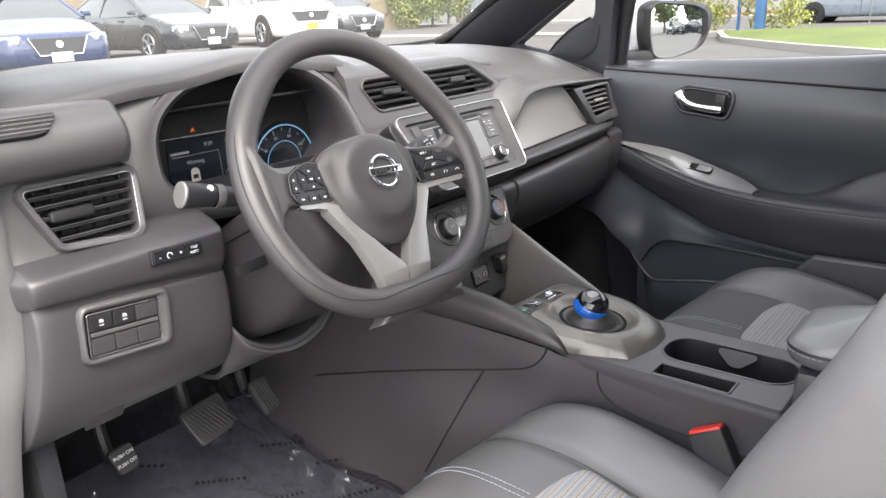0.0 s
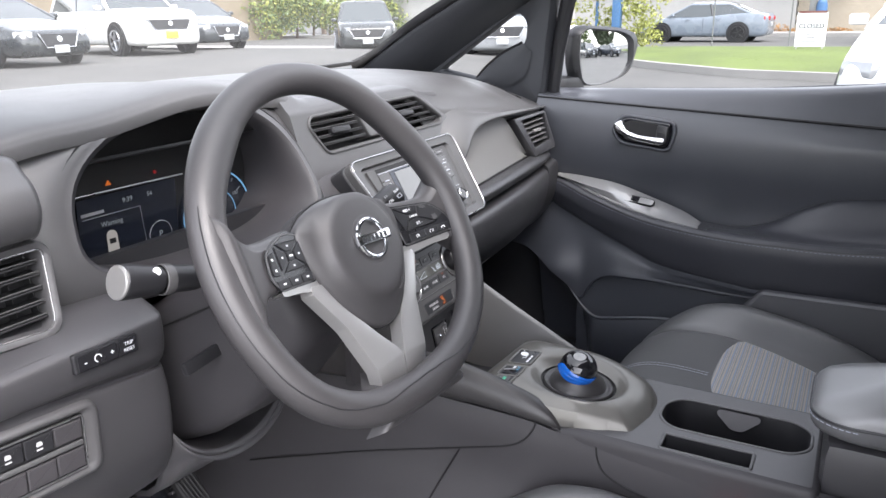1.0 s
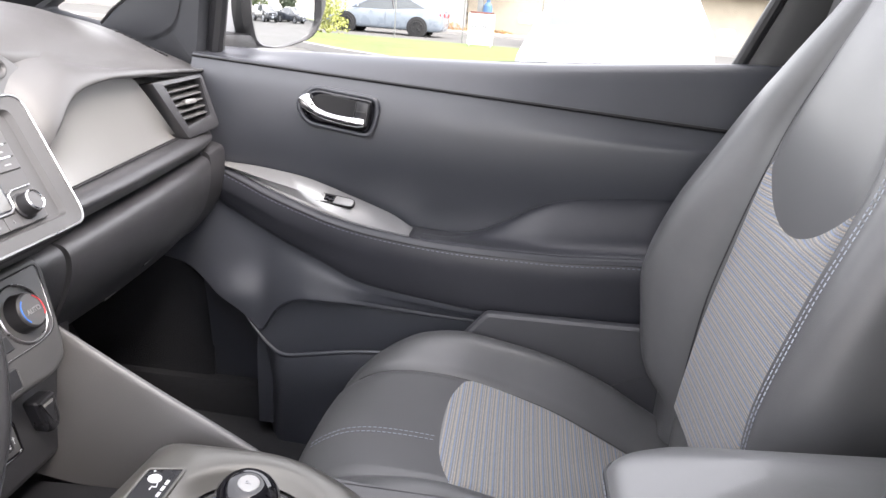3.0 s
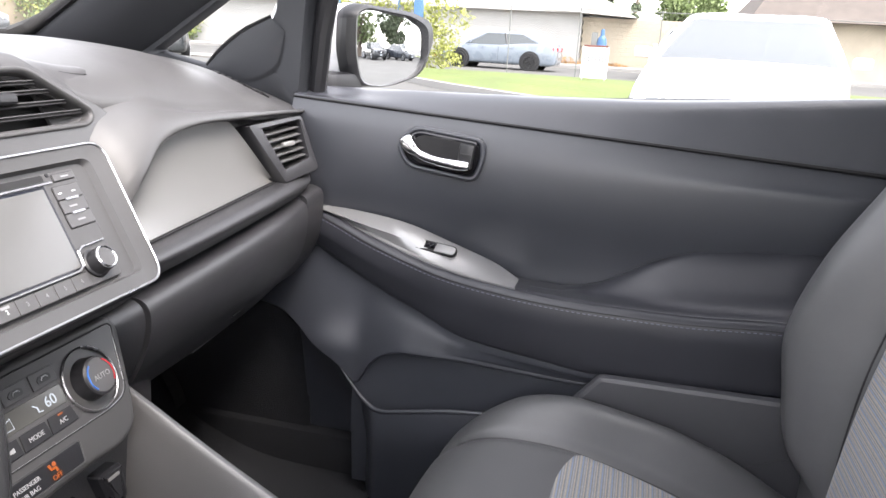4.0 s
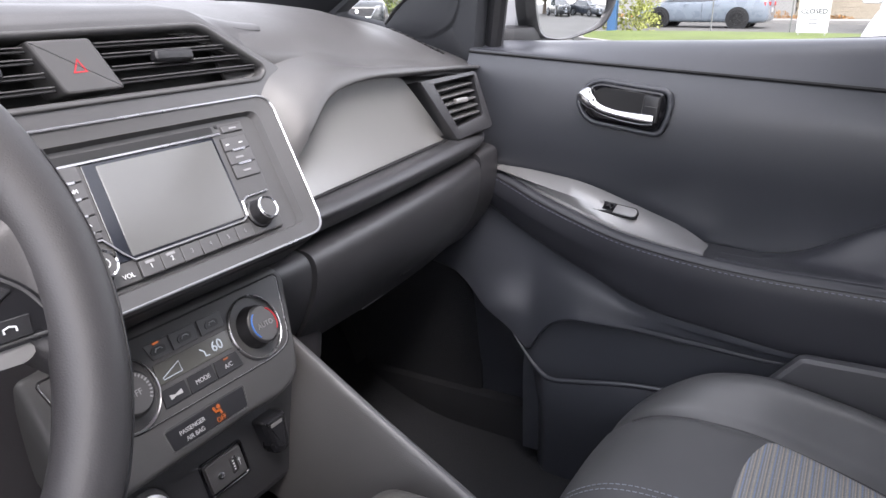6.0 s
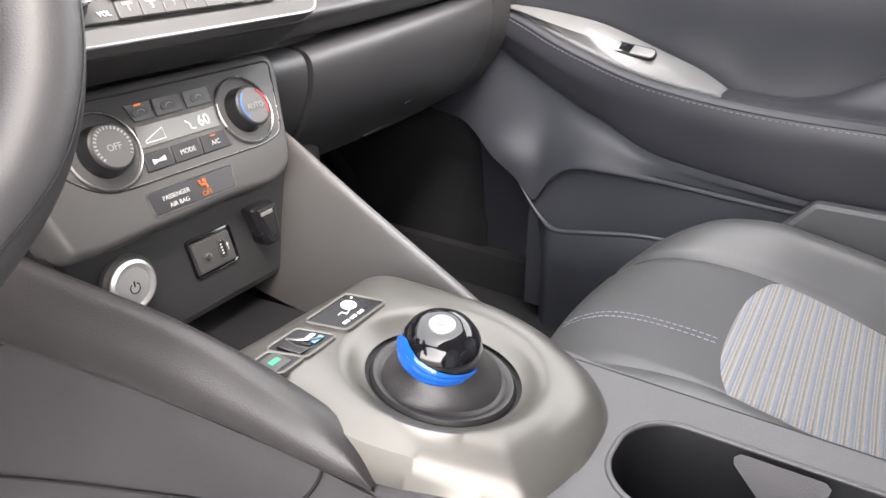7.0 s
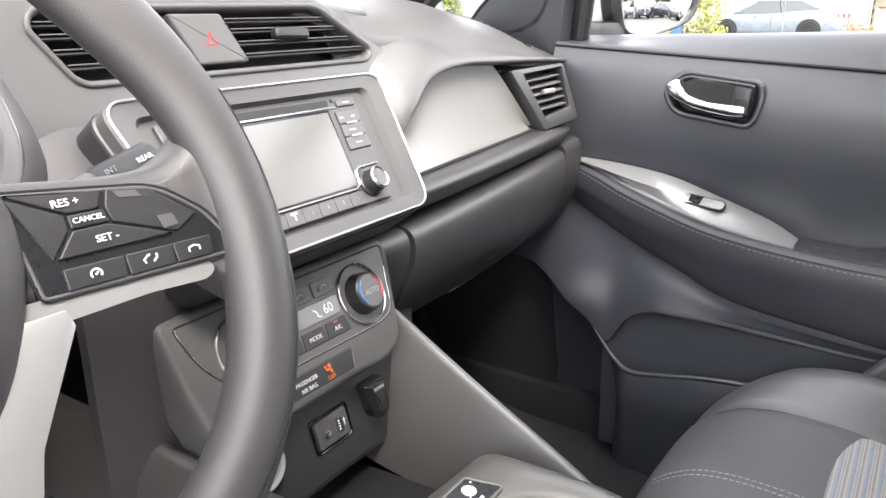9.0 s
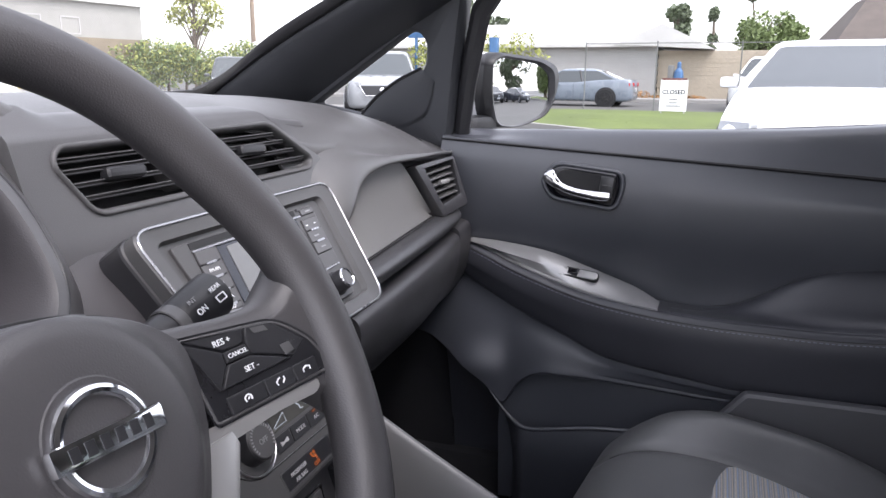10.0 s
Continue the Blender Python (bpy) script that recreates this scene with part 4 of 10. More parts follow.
def cluster():
    c = thing("instrument_cluster", (-0.34, 0.96, 0.93), "black instrument cluster with display and blue ringed speedometer", "instrument cluster")
    m = plane_pose((0.0, 0.957, 0.0), (1, 0, 0), (0, -1, 0.0))
    part("back_plate", slab(rounded([(-0.535, 0.925), (-0.150, 0.925), (-0.150, 1.075), (-0.20, 1.105), (-0.48, 1.105), (-0.535, 1.07)], 0.02, 4), 0.02, m, 0), M_DEEP, c)
    part("visor", boxy((0.28, 0.05, 0.004), pose(-0.355, 0.935, 1.066, -12), 0.001), M_BLACK, c)
    tft = part("display", slab(rounded([(-0.468, 0.928), (-0.330, 0.916), (-0.322, 1.022), (-0.462, 1.022)], 0.002, 3), 0.004, m, 0, lift=0.003), M_TFT, c, "dark trip computer display")
    part("chrome_line", tube([m @ V(-0.475, 1.0265, 0.004), m @ V(-0.310, 1.0245, 0.004)], 0.0010, 6), M_TRIMLINE, c)
    part("chrome_line", tube([m @ V(-0.47, 0.925, 0.004), m @ V(-0.320, 0.914, 0.004)], 0.0010, 6), M_TRIMLINE, c)
    part("warning_lamp", slab([(-0.4205, 1.0318), (-0.4135, 1.0318), (-0.417, 1.0372)], 0.002, m, 0, lift=0.003), M_LED_ORANGE, c, "amber warning triangle")
    part("warning_lamp", slab(circle(0.0021, 12, -0.350, 1.0345), 0.002, m, 0, lift=0.003), M_LED_RED, c, "red warning lamp")
    text("lettering", "9:39", 0.0085, m @ pose(-0.396, 1.0105, 0.0032), M_DIM_WHITE, tft)
    text("lettering", "54", 0.0080, m @ pose(-0.364, 1.0105, 0.0032), M_DIM_WHITE, tft)
    text("lettering", "Warning", 0.0085, m @ pose(-0.421, 0.9885, 0.0032), M_DIM_WHITE, tft)
    part("menu_line", tube([m @ V(x, z, 0.0036) for x, z in ((-0.458, 0.999), (-0.380, 0.999), (-0.376, 0.936), (-0.455, 0.936))], 0.0005, 4), M_GREY_INK, tft)
    part("title_bar", slab(rect(0.030, 0.0035, 0, 1, -0.444, 1.004), 0.001, m, 0, lift=0.0034), M_GREY_INK, tft)
    car = part("car_symbol", slab(rounded([(-0.4315, 0.941), (-0.4155, 0.941), (-0.4165, 0.976), (-0.421, 0.980), (-0.427, 0.980), (-0.4305, 0.976)], 0.003, 3), 0.001, m, 0, lift=0.0034), M_LCD_GREY, tft, "pale car symbol")
    part("car_glass", slab(rect(0.0085, 0.006, 0.001, 2, -0.4235, 0.967), 0.001, m, 0, lift=0.0038), M_DEEP, car)
    text("lettering", "P", 0.0115, m @ pose(-0.3545, 0.957, 0.0032), M_DIM_WHITE, tft)
    part("dial_arc", tube([m @ V(-0.3545 + 0.017 * math.cos(a), 0.957 + 0.017 * math.sin(a), 0.0036) for a in [-0.4 + 0.25 * i for i in range(17)]], 0.0005, 4), M_GREY_INK, tft)
    g = m @ pose(-0.259, 0.958, 0.003)
    dial = part("speedometer", turned([(0.0645, -0.004), (0.0635, 0.003), (0.0605, 0.0032), (0.057, 0.001), (0.0, 0.001)], g, 56), M_TFT, c, "round speedometer")
    part("blue_ring", tube([g @ V(0.0600 * math.cos(a), 0.0600 * math.sin(a), 0.0035) for a in [radians(-42 + 264 * i / 60) for i in range(61)]], 0.0011, 6), M_LED_BLUE, dial, "glowing pale blue ring")
    part("inner_ring", tube([g @ V(0.034 * math.cos(a), 0.034 * math.sin(a), 0.0016) for a in [radians(-42 + 264 * i / 50) for i in range(51)]], 0.0006, 5), M_LED_BLUE, dial)
    for i in range(8):
        a = radians(222 - 264 * i / 7)
        part("tick", boxy((0.0075, 0.0011, 0.0006), g @ pose(0.0515 * math.cos(a), 0.0515 * math.sin(a), 0.0016, 0, 0, math.degrees(a)), 0), M_DIM_WHITE, dial)
        if i < 7:
            b2 = radians(222 - 264 * (i + 0.5) / 7)
            part("tick", boxy((0.0045, 0.0008, 0.0006), g @ pose(0.053 * math.cos(b2), 0.053 * math.sin(b2), 0.0016, 0, 0, math.degrees(b2)), 0), M_DIM_WHITE, dial)
        text("digits", str(20 * i), 0.0072, g @ pose(0.0425 * math.cos(a), 0.0425 * math.sin(a), 0.0013), M_DIM_WHITE, dial)
    part("needle", boxy((0.050, 0.0014, 0.001), g @ pose(0.021 * math.cos(radians(222)), 0.021 * math.sin(radians(222)), 0.0040, 0, 0, 222), 0.0003, segments=1), M_WHITE_INK, dial, "white needle")


cluster()

# centre vents with the hazard switch between them
vm = plane_pose((0.0, 0.858, 1.0), (1, 0, 0), (0, -1, 0.28))
vent_all = rounded([(-0.122, 0.029), (0.199, 0.0295), (0.208, 0.036), (0.140, 0.0785), (-0.141, 0.0765), (-0.147, 0.068)], [0.010, 0.006, 0.005, 0.012, 0.008, 0.006], 5)


def vent_housing():
    """Smooth face that rolls down from the pad round the centre vents, with the vent opening cut out."""
    rows = []
    inv = vm.inverted()
    for i in range(131):
        x = -0.182 + 0.467 * i / 130
        s0 = [V(x, p.y, p.z) for p in dash_section(max(x, -0.150))]
        vt = curve_at([(-0.19, 0.088), (0.13, 0.090), (0.16, 0.078), (0.205, 0.052), (0.245, 0.030), (0.285, 0.010)], x)
        under = (max(0, x - 0.228) / 0.050) ** 1.5
        sink = -0.022 * under
        a = s0[-2].lerp(s0[-3], 0.25) + V(0, 0, 0.0006)
        b = vm @ V(x, vt + 0.003, 0.001 + sink)
        fade = 0.0016 * min(1, max(0, (x - 0.125) / 0.05))
        top = [p + V(0, 0.006, -0.012) * min(1, under) - V(0, 0, fade) for p in curve_points([a, s0[-2] + V(0, -0.004, 0.0010), b + V(0, 0.004, 0.004), b], 12)]
        rows.append(top + [vm @ V(x, vt - 0.001 + (-0.012 - vt) * k / 44, 0.003 + sink) for k in range(45)] + [vm @ V(x, -0.020, -0.03)])
    rows.insert(0, [p + V(-0.003, 0.05, -0.004) for p in rows[0]])
    bm = bmesh.new()
    grid(bm, rows)
    hole = grown_outline(vent_all, 0.002)
    dead = [f for f in bm.faces if inside((inv @ f.calc_center_median()).xy, hole) and (inv @ f.calc_center_median()).z > -0.003]
    bmesh.ops.delete(bm, geom=dead, context="FACES")
    return part("vent_housing", bm, M_DASH, dash, smooth=80)


vent_housing()
vent = part("centre_air_vent", slab([Vector(p) for p in vent_all], 0.03, vm, 0.0, lift=-0.024), M_DEEP, dash, "wide black slatted centre air vent")
bm = bmesh.new()
grid(bm, [[vm @ V(p.x, p.y, z) for p in grown_outline(vent_all, d)] for d, z in ((0.0065, -0.004), (0.0062, 0.0045), (0.0050, 0.0058), (0.0030, 0.0056), (0.0008, 0.0030), (0.0, -0.002), (0.0, -0.026))], close_v=True)
part("frame", bm, M_BEZEL, vent, "satin grey vent frame", smooth=60)


def hazard_edge(y, side):
    return (-0.0170 if side < 0 else 0.0415) - (y - 0.034) * 0.48


for y in (0.0395, 0.0505, 0.0615, 0.0705):
    xs_hit = [a.x + (b.x - a.x) * (y - a.y) / (b.y - a.y) for a, b in zip(vent_all, vent_all[1:] + vent_all[:1]) if (a.y - y) * (b.y - y) < 0]
    for xa, xb in ((min(xs_hit), hazard_edge(y, -1)), (hazard_edge(y, 1), max(xs_hit))):
        part("slat", boxy((xb - xa - 0.001, 0.0020, 0.017), vm @ pose((xa + xb) / 2, y, -0.008, 14, 0, 0), 0.0008, segments=1), M_VENT, vent)
        # paler strip paints the highlight along each slat front
        part("slat_highlight", boxy((xb - xa - 0.003, 0.0011, 0.0010), vm @ pose((xa + xb) / 2, y + 0.0014, 0.0002), 0.0002, segments=1), M_BEZEL, vent)
for x, y in ((-0.082, 0.055), (0.100, 0.057)):
    part("thumb_knob", boxy((0.044, 0.011, 0.012), vm @ pose(x, y, 0.001, 0, 0, -2), 0.005, segments=3), M_BLACK, vent)
hz = part("hazard_switch", slab(rounded([(-0.0150, 0.0335), (0.0395, 0.0335), (0.0195, 0.0760), (-0.0350, 0.0760)], 0.003, 3), 0.03, vm, 0.002, lift=0.0040), M_BEZEL_DARK, dash, "grey hazard warning switch with red triangle")
part("triangle", frame_ring([Vector(p) for p in ((-0.004, 0.049), (0.009, 0.049), (0.0025, 0.0605))], [Vector(p) for p in ((-0.0022, 0.0501), (0.0072, 0.0501), (0.0025, 0.0584))], 0.0006, vm, lift=0.0044), M_REDMARK, hz, "red warning triangle")

# driver's left vent and the small side demister
poly_vent("side_air_vent", side_vent, [-0.043, -0.030, -0.017, -0.004, 0.007],
          lm, dash, "black side air vent with silver edged frame", (-0.660, -0.0165), 0.025, chrome=True, z_lift=0.007, vanes=6)
dm = plane_pose((0.0, 0.8215, 1.0855), (1, 0, 0), (0, -0.73, 0.68))
dem_o = [(-0.766, -0.0120), (-0.690, -0.0130), (-0.678, -0.0105), (-0.661, 0.0105), (-0.663, 0.0130), (-0.766, 0.0125)]
demister = part("demister_vent", slab(rounded(dem_o, [0.002, 0.008, 0.005, 0.003, 0.002, 0.002], 4), 0.010, dm, 0.0005, lift=0.0056), M_DEEP, dash, "small black side window demister")
for k in range(4):
    y = -0.0078 + 0.0055 * k
    xb = -0.6745 + 0.75 * max(0, y + 0.008)
    part("slat", boxy((xb + 0.764, 0.0021, 0.002), dm @ pose((xb - 0.764) / 2, y, 0.0060, 20, 0, 0), 0.0005, segments=1), M_BEZEL_DARK, demister)

# passenger's right vent: a flat leaning frame, wide on its inner side
rm = plane_pose((0.600, 0.835, 0.952), (1, 0.12, 0), (-0.12, -1, 0.22))
end_in = rounded([(-0.032, -0.028), (0.040, -0.0225), (0.033, 0.0387), (-0.068, 0.0385)], [0.004, 0.006, 0.005, 0.003], 5)
end_out = rounded([(-0.040, -0.0475), (0.061, -0.0450), (0.041, 0.0440), (-0.101, 0.0480)], [0.006, 0.010, 0.006, 0.004], 5)
end_vent = part("side_air_vent", slab(end_in, 0.02, rm, 0.0, lift=-0.022), M_DEEP, dash, "dark parallelogram air vent at the dashboard end")
bm = bmesh.new()
mid_ring = [a.lerp(b, 0.90) for a, b in zip(end_in, end_out)]
near_ring = [a.lerp(b, 0.18) for a, b in zip(end_in, end_out)]
grid(bm, [[rm @ V(p.x, p.y, z) for p in ring] for ring, z in ((end_out, -0.030), (end_out, 0.0040), (mid_ring, 0.0075), (near_ring, 0.0085), (end_in, 0.0065), (end_in, -0.024))], close_v=True)
part("frame", bm, M_LOWDASH, end_vent, "dark plastic vent frame", smooth=40)
for y in (-0.0145, -0.0035, 0.0075, 0.0185, 0.0295):
    xs_hit = [a.x + (b.x - a.x) * (y - a.y) / (b.y - a.y) for a, b in zip(end_in, end_in[1:] + end_in[:1]) if (a.y - y) * (b.y - y) < 0]
    part("slat", boxy((max(xs_hit) - min(xs_hit) - 0.001, 0.0030, 0.016), rm @ pose((max(xs_hit) + min(xs_hit)) / 2, y, -0.005, 16, 0, 0), 0.0009, segments=1), M_BEZEL_DARK, end_vent)
part("thumb_knob", boxy((0.030, 0.0075, 0.008), rm @ pose(-0.008, 0.0075, 0.0045, 0, 0, -3), 0.0032, segments=3), M_SILVER, end_vent, "small silver thumb knob")

# ---------------------------------------------------------------- steering wheel and column
WT = radians(26)
wheel_pose = plane_pose((-0.371, 0.645, 0.981), (1, 0, 0), (0, -math.cos(WT), math.sin(WT))) @ pose(0, 0, 0, 0, 0, -4)


RT = radians(29.1)
rim_pose = plane_pose((-0.374, 0.650, 0.990), (math.cos(radians(-1.5)), math.sin(radians(-1.5)), 0), (math.sin(radians(-1.5)) * math.cos(RT), -math.cos(RT) * math.cos(radians(-1.5)), math.sin(RT))) @ pose(0, 0, 0.014, 0, 0, -5.1)


def rim_points(n=120):
    """Centre line of the rim, squared off at the bottom, with its thickness: fuller at the thumb grips."""
    pts, thick = [], []
    shape = [(-180, 0.1785), (-160, 0.1805), (-138, 0.1835), (-118, 0.1755), (-100, 0.1640), (-82, 0.1605), (-66, 0.1640), (-50, 0.1700), (-32, 0.1765), (-12, 0.1795),
             (16, 0.1815), (42, 0.1800), (70, 0.1800), (95, 0.1775), (120, 0.1750), (150, 0.1760), (180, 0.1785)]
    for i in range(n):
        a = 2 * math.pi * i / n
        deg = (math.degrees(a) + 180) % 360 - 180
        r = curve_at(shape, deg)
        g = max(math.exp(-((deg - 38) / 17) ** 2), math.exp(-((deg - 142) / 17) ** 2))
        low = math.exp(-((deg + 84) / 30) ** 2)
        pts.append(V((r - 0.003 * g) * math.cos(a), (r - 0.003 * g) * math.sin(a), 0))
        thick.append(0.0166 + 0.0030 * g + 0.0012 * low)
    return pts, thick


def steering_wheel():
    w = thing("steering_wheel", wheel_pose.translation, "grey leather flat-bottomed steering wheel with silver spokes", "steering wheel")
    m = wheel_pose
    mr = m.to_3x3()
    ring, thick = rim_points()
    rim = part("rim", tube([rim_pose @ p for p in ring], thick, 20, closed=True, rz=[0.0158] * len(ring), up=rim_pose.to_3x3() @ V(0, 0, 1)), M_WHEEL, w, smooth=80)
    # sewn seam along the lower half: outside at the grips, inside along the flat
    seam = []
    for i in range(61):
        deg = -198 + 216 * i / 60
        k = int(round((deg % 360) / 3)) % 120
        p, th = ring[k], thick[k]
        f = 0.78 - 1.30 * math.exp(-((deg + 90) / 38) ** 2)
        seam.append(rim_pose @ (p + p.normalized() * th * f + V(0, 0, 0.0161 * math.sqrt(max(0.02, 1 - f * f)))))
    part("rim_seam", tube(seam, 0.0006, 5), M_BLACK, rim)
    # airbag cover: a broad shield with a raised round middle
    outline = rounded([(-0.083, 0.034), (-0.081, 0.010), (-0.073, -0.016), (-0.058, -0.044), (-0.036, -0.070), (-0.014, -0.083), (0.014, -0.083), (0.036, -0.070), (0.058, -0.044), (0.073, -0.016), (0.080, 0.010), (0.080, 0.032), (0.060, 0.048), (0.032, 0.058), (0.0, 0.0615), (-0.032, 0.058), (-0.062, 0.049)],
                      [0.008] + [0.012] * 10 + [0.008] + [0.012] * 5, 4)[::-1]
    bm = bmesh.new()
    rings = []
    for k, z in ((1.0, -0.020), (1.0, -0.004), (0.997, 0.002), (0.985, 0.0055), (0.955, 0.0080)):
        rings.append([m @ V(p.x * k, p.y * k, z) for p in outline])
    for r, z, f in ((0.0625, 0.0108, 0.55), (0.0585, 0.0150, 0.9), (0.0555, 0.0188, 1.0), (0.0520, 0.0212, 1.0), (0.046, 0.0224, 1), (0.034, 0.0230, 1), (0.015, 0.0231, 1), (0.003, 0.0232, 1)):
        row = []
        for p in outline:
            d = p.normalized()
            q = d * min(r, p.length * 0.93)
            row.append(m @ V(q.x * f + p.x * 0.93 * (1 - f), q.y * f + p.y * 0.93 * (1 - f) + 0.002 * f, z))
        rings.append(row)
    vs = grid(bm, rings, close_v=True)
    bm.faces.new(vs[-1])
    hub = part("airbag_cover", bm, M_WHEEL, w, "grey leather-grain airbag cover", smooth=70)
    part("cover_gap", tube([m @ V(p.x * 1.003, p.y * 1.003, -0.001) for p in outline], 0.0018, 6, closed=True), M_DEEP, hub)
    # small moulded marks on the cover
    part("moulded_mark", tube([m @ V(x, y, 0.0098) for x, y in ((-0.0640, 0.0090), (-0.0600, 0.0105), (-0.0615, 0.0060), (-0.0630, 0.0088))], 0.0005, 4), M_BLACK, hub)
    for k in range(3):
        part("moulded_mark", boxy((0.014 - 0.002 * k, 0.0026, 0.0008), m @ pose(0.034, -0.041 - 0.0052 * k, 0.0172 - 0.0016 * k, 12, 0, 22), 0.0002, segments=1), M_WHEEL, hub)
    # emblem: ring and bar in chrome on a sunk disc
    part("emblem_disc", slab(circle(0.0262, 40, 0.003, 0.006), 0.004, m, 0.001, lift=0.0234), M_WHEEL, hub)
    e = m @ pose(0.003, 0.006, 0.0248)
    part("emblem_ring", tube([e @ V(0.0208 * math.cos(a), 0.0200 * math.sin(a), 0) for a in [2 * math.pi * k / 48 for k in range(48)]], 0.0024, 8, closed=True, rz=0.0022, up=mr @ V(0, 0, 1)), M_CHROME, hub, "chrome emblem ring")
    bar = part("emblem_bar", boxy((0.054, 0.0102, 0.0045), e @ pose(0, 0, 0.0022), 0.0016), M_CHROME, hub, "chrome emblem bar")
    for k in range(6):
        part("emblem_mark", boxy((0.0046, 0.0058, 0.0006), e @ pose(-0.0178 + 0.0071 * k, 0, 0.0044), 0.0001, segments=1), M_BLACK, bar)
    # back shell behind the cover
    part("hub_back", turned([(0.052, -0.016), (0.052, -0.04), (0.047, -0.07), (0.045, -0.10)], m, 32), M_BLACK, w)
    for s in (-1, 1):
        # leather web that flares from the hub into the rim, with rounded upper and lower edges
        def face(x):
            return 0.004 - 0.0142 + 0.185 * x
        secs = []
        for x, yt, yb, dz in ((0.058, 0.043, -0.013, -0.003), (0.085, 0.041, -0.0135, -0.002), (0.115, 0.0375, -0.0135, -0.0015), (0.138, 0.037, -0.0140, -0.001), (0.150, 0.041, -0.0185, 0.000), (0.160, 0.049, -0.029, 0.001), (0.170, 0.060, -0.044, -0.002), (0.180, 0.072, -0.058, -0.012)):
            z = face(x) + dz
            if x > 0.165:
                z = 0.0225 if x > 0.175 else 0.0265
            h = yt - yb
            prof = [(yt - 0.004, z - 0.030), (yt, z - 0.018), (yt - 0.003, z - 0.006), (yt - 0.010, z - 0.001), (yt - 0.25 * h, z), (yt - 0.6 * h, z), (yb + 0.006, z - 0.0004), (yb + 0.001, z - 0.003), (yb, z - 0.010), (yb + 0.003, z - 0.026)]
            secs.append([m @ V(s * x, y, zz) for y, zz in prof])
        bm = bmesh.new()
        grid(bm, patch(secs, 34, 26))
        part("spoke", bm, M_WHEEL, w, "leather spoke", smooth=70)
        ms = wheel_pose @ Matrix(((1, 0, 0, 0), (0, 1, 0, 0), (s * 0.185, 0, 1, 0.004 - 0.077 * 0.185), (0, 0, 0, 1)))
        o = [(0.074, 0.0325), (0.116, 0.0275), (0.137, 0.0248), (0.156, 0.008), (0.164, -0.0090), (0.1605, -0.0138), (0.079, -0.0137)]
        if s < 0:
            o = [(0.078, 0.0330), (0.097, 0.0370), (0.118, 0.0300), (0.134, 0.0220), (0.1385, 0.000), (0.1300, -0.0130), (0.0740, -0.0137)]
        poly = rounded([(s * x, y) for x, y in o], [0.003, 0.012, 0.010, 0.006, 0.006, 0.004, 0.003], 4)
        if s < 0:
            poly = poly[::-1]
        m = ms
        pad = part("switch_pad", slab(poly, 0.006, m, 0.0012, lift=0.0012), M_GLOSSY_PAD, w, "black multifunction switch pad")
        part("pad_rim", tube([m @ V(p.x, p.y, 0.0006) for p in grown_outline(poly, 0.0008)], 0.0011, 6, closed=True), M_BEZEL, pad, "grey edge of the switch pad", smooth=80)
        # thin silver blade under the pad that turns down along the opening
        o = [(0.068, -0.0146), (0.128, -0.0140), (0.146, -0.0138), (0.1500, -0.0180), (0.1460, -0.0205), (0.120, -0.0195), (0.084, -0.0215), (0.066, -0.0260)]
        if s < 0:
            o = [(0.068, -0.0146), (0.118, -0.0142), (0.127, -0.0142), (0.128, -0.0160), (0.124, -0.0172), (0.104, -0.0182), (0.084, -0.0215), (0.066, -0.0260)]
        poly = rounded([(s * x, y) for x, y in o], 0.0012 if s < 0 else 0.002, 3)
        if s < 0:
            poly = poly[::-1]
        part("silver_blade", slab(poly, 0.016, m, 0.002, lift=0.0003), M_SILVER, w, "satin silver spoke edge")
        keys = [[(0.0760, 0.0312), (0.1130, 0.0268), (0.1100, 0.0192), (0.0975, 0.0192)], [(0.0755, 0.0300), (0.0958, 0.0188), (0.0958, 0.0124), (0.0868, 0.0012)],
                [(0.0885, 0.0010), (0.0972, 0.0118), (0.1120, 0.0118), (0.1370, 0.0016)], [(0.1150, 0.0264), (0.1325, 0.0240), (0.1500, 0.0082), (0.1395, 0.0020), (0.1138, 0.0124), (0.1125, 0.0190)],
                [(0.0970, 0.0126), (0.1125, 0.0126), (0.1115, 0.0184), (0.0970, 0.0184)]]
        keys += [[(xx - w2, -0.0122), (xx + w2, -0.0122), (xx + w2 + 0.0012, -0.0030), (xx - w2, -0.0030)] for xx, w2 in ((0.1005, 0.0118), (0.1238, 0.0100), (0.1435, 0.0085))]
        if s > 0:
            for q in keys:
                ar = sum(a[0] * b[1] - b[0] * a[1] for a, b in zip(q, q[1:] + q[:1]))
                q = q if ar > 0 else q[::-1]
                part("button", slab(rounded(q, 0.0008, 2), 0.002, m, 0.0006, lift=0.0025), M_BLACK, pad)
            for words, x, y, sz in (("RES +", 0.0975, 0.0238, 0.0046), ("CANCEL", 0.1044, 0.0155, 0.0033), ("SET -", 0.1092, 0.0060, 0.0044)):
                text("lettering", words, sz, m @ pose(x, y, 0.0026), M_WHITE_INK, pad)
            for q in ([(0.1175, 0.0250), (0.1270, 0.0238), (0.1285, 0.0205), (0.1190, 0.0218)], [(0.1320, 0.0105), (0.1390, 0.0105), (0.1405, 0.0050), (0.1335, 0.0042)]):
                part("distance_mark", slab(q[::-1], 0.0006, m, 0, lift=0.0029), M_BEZEL, pad)
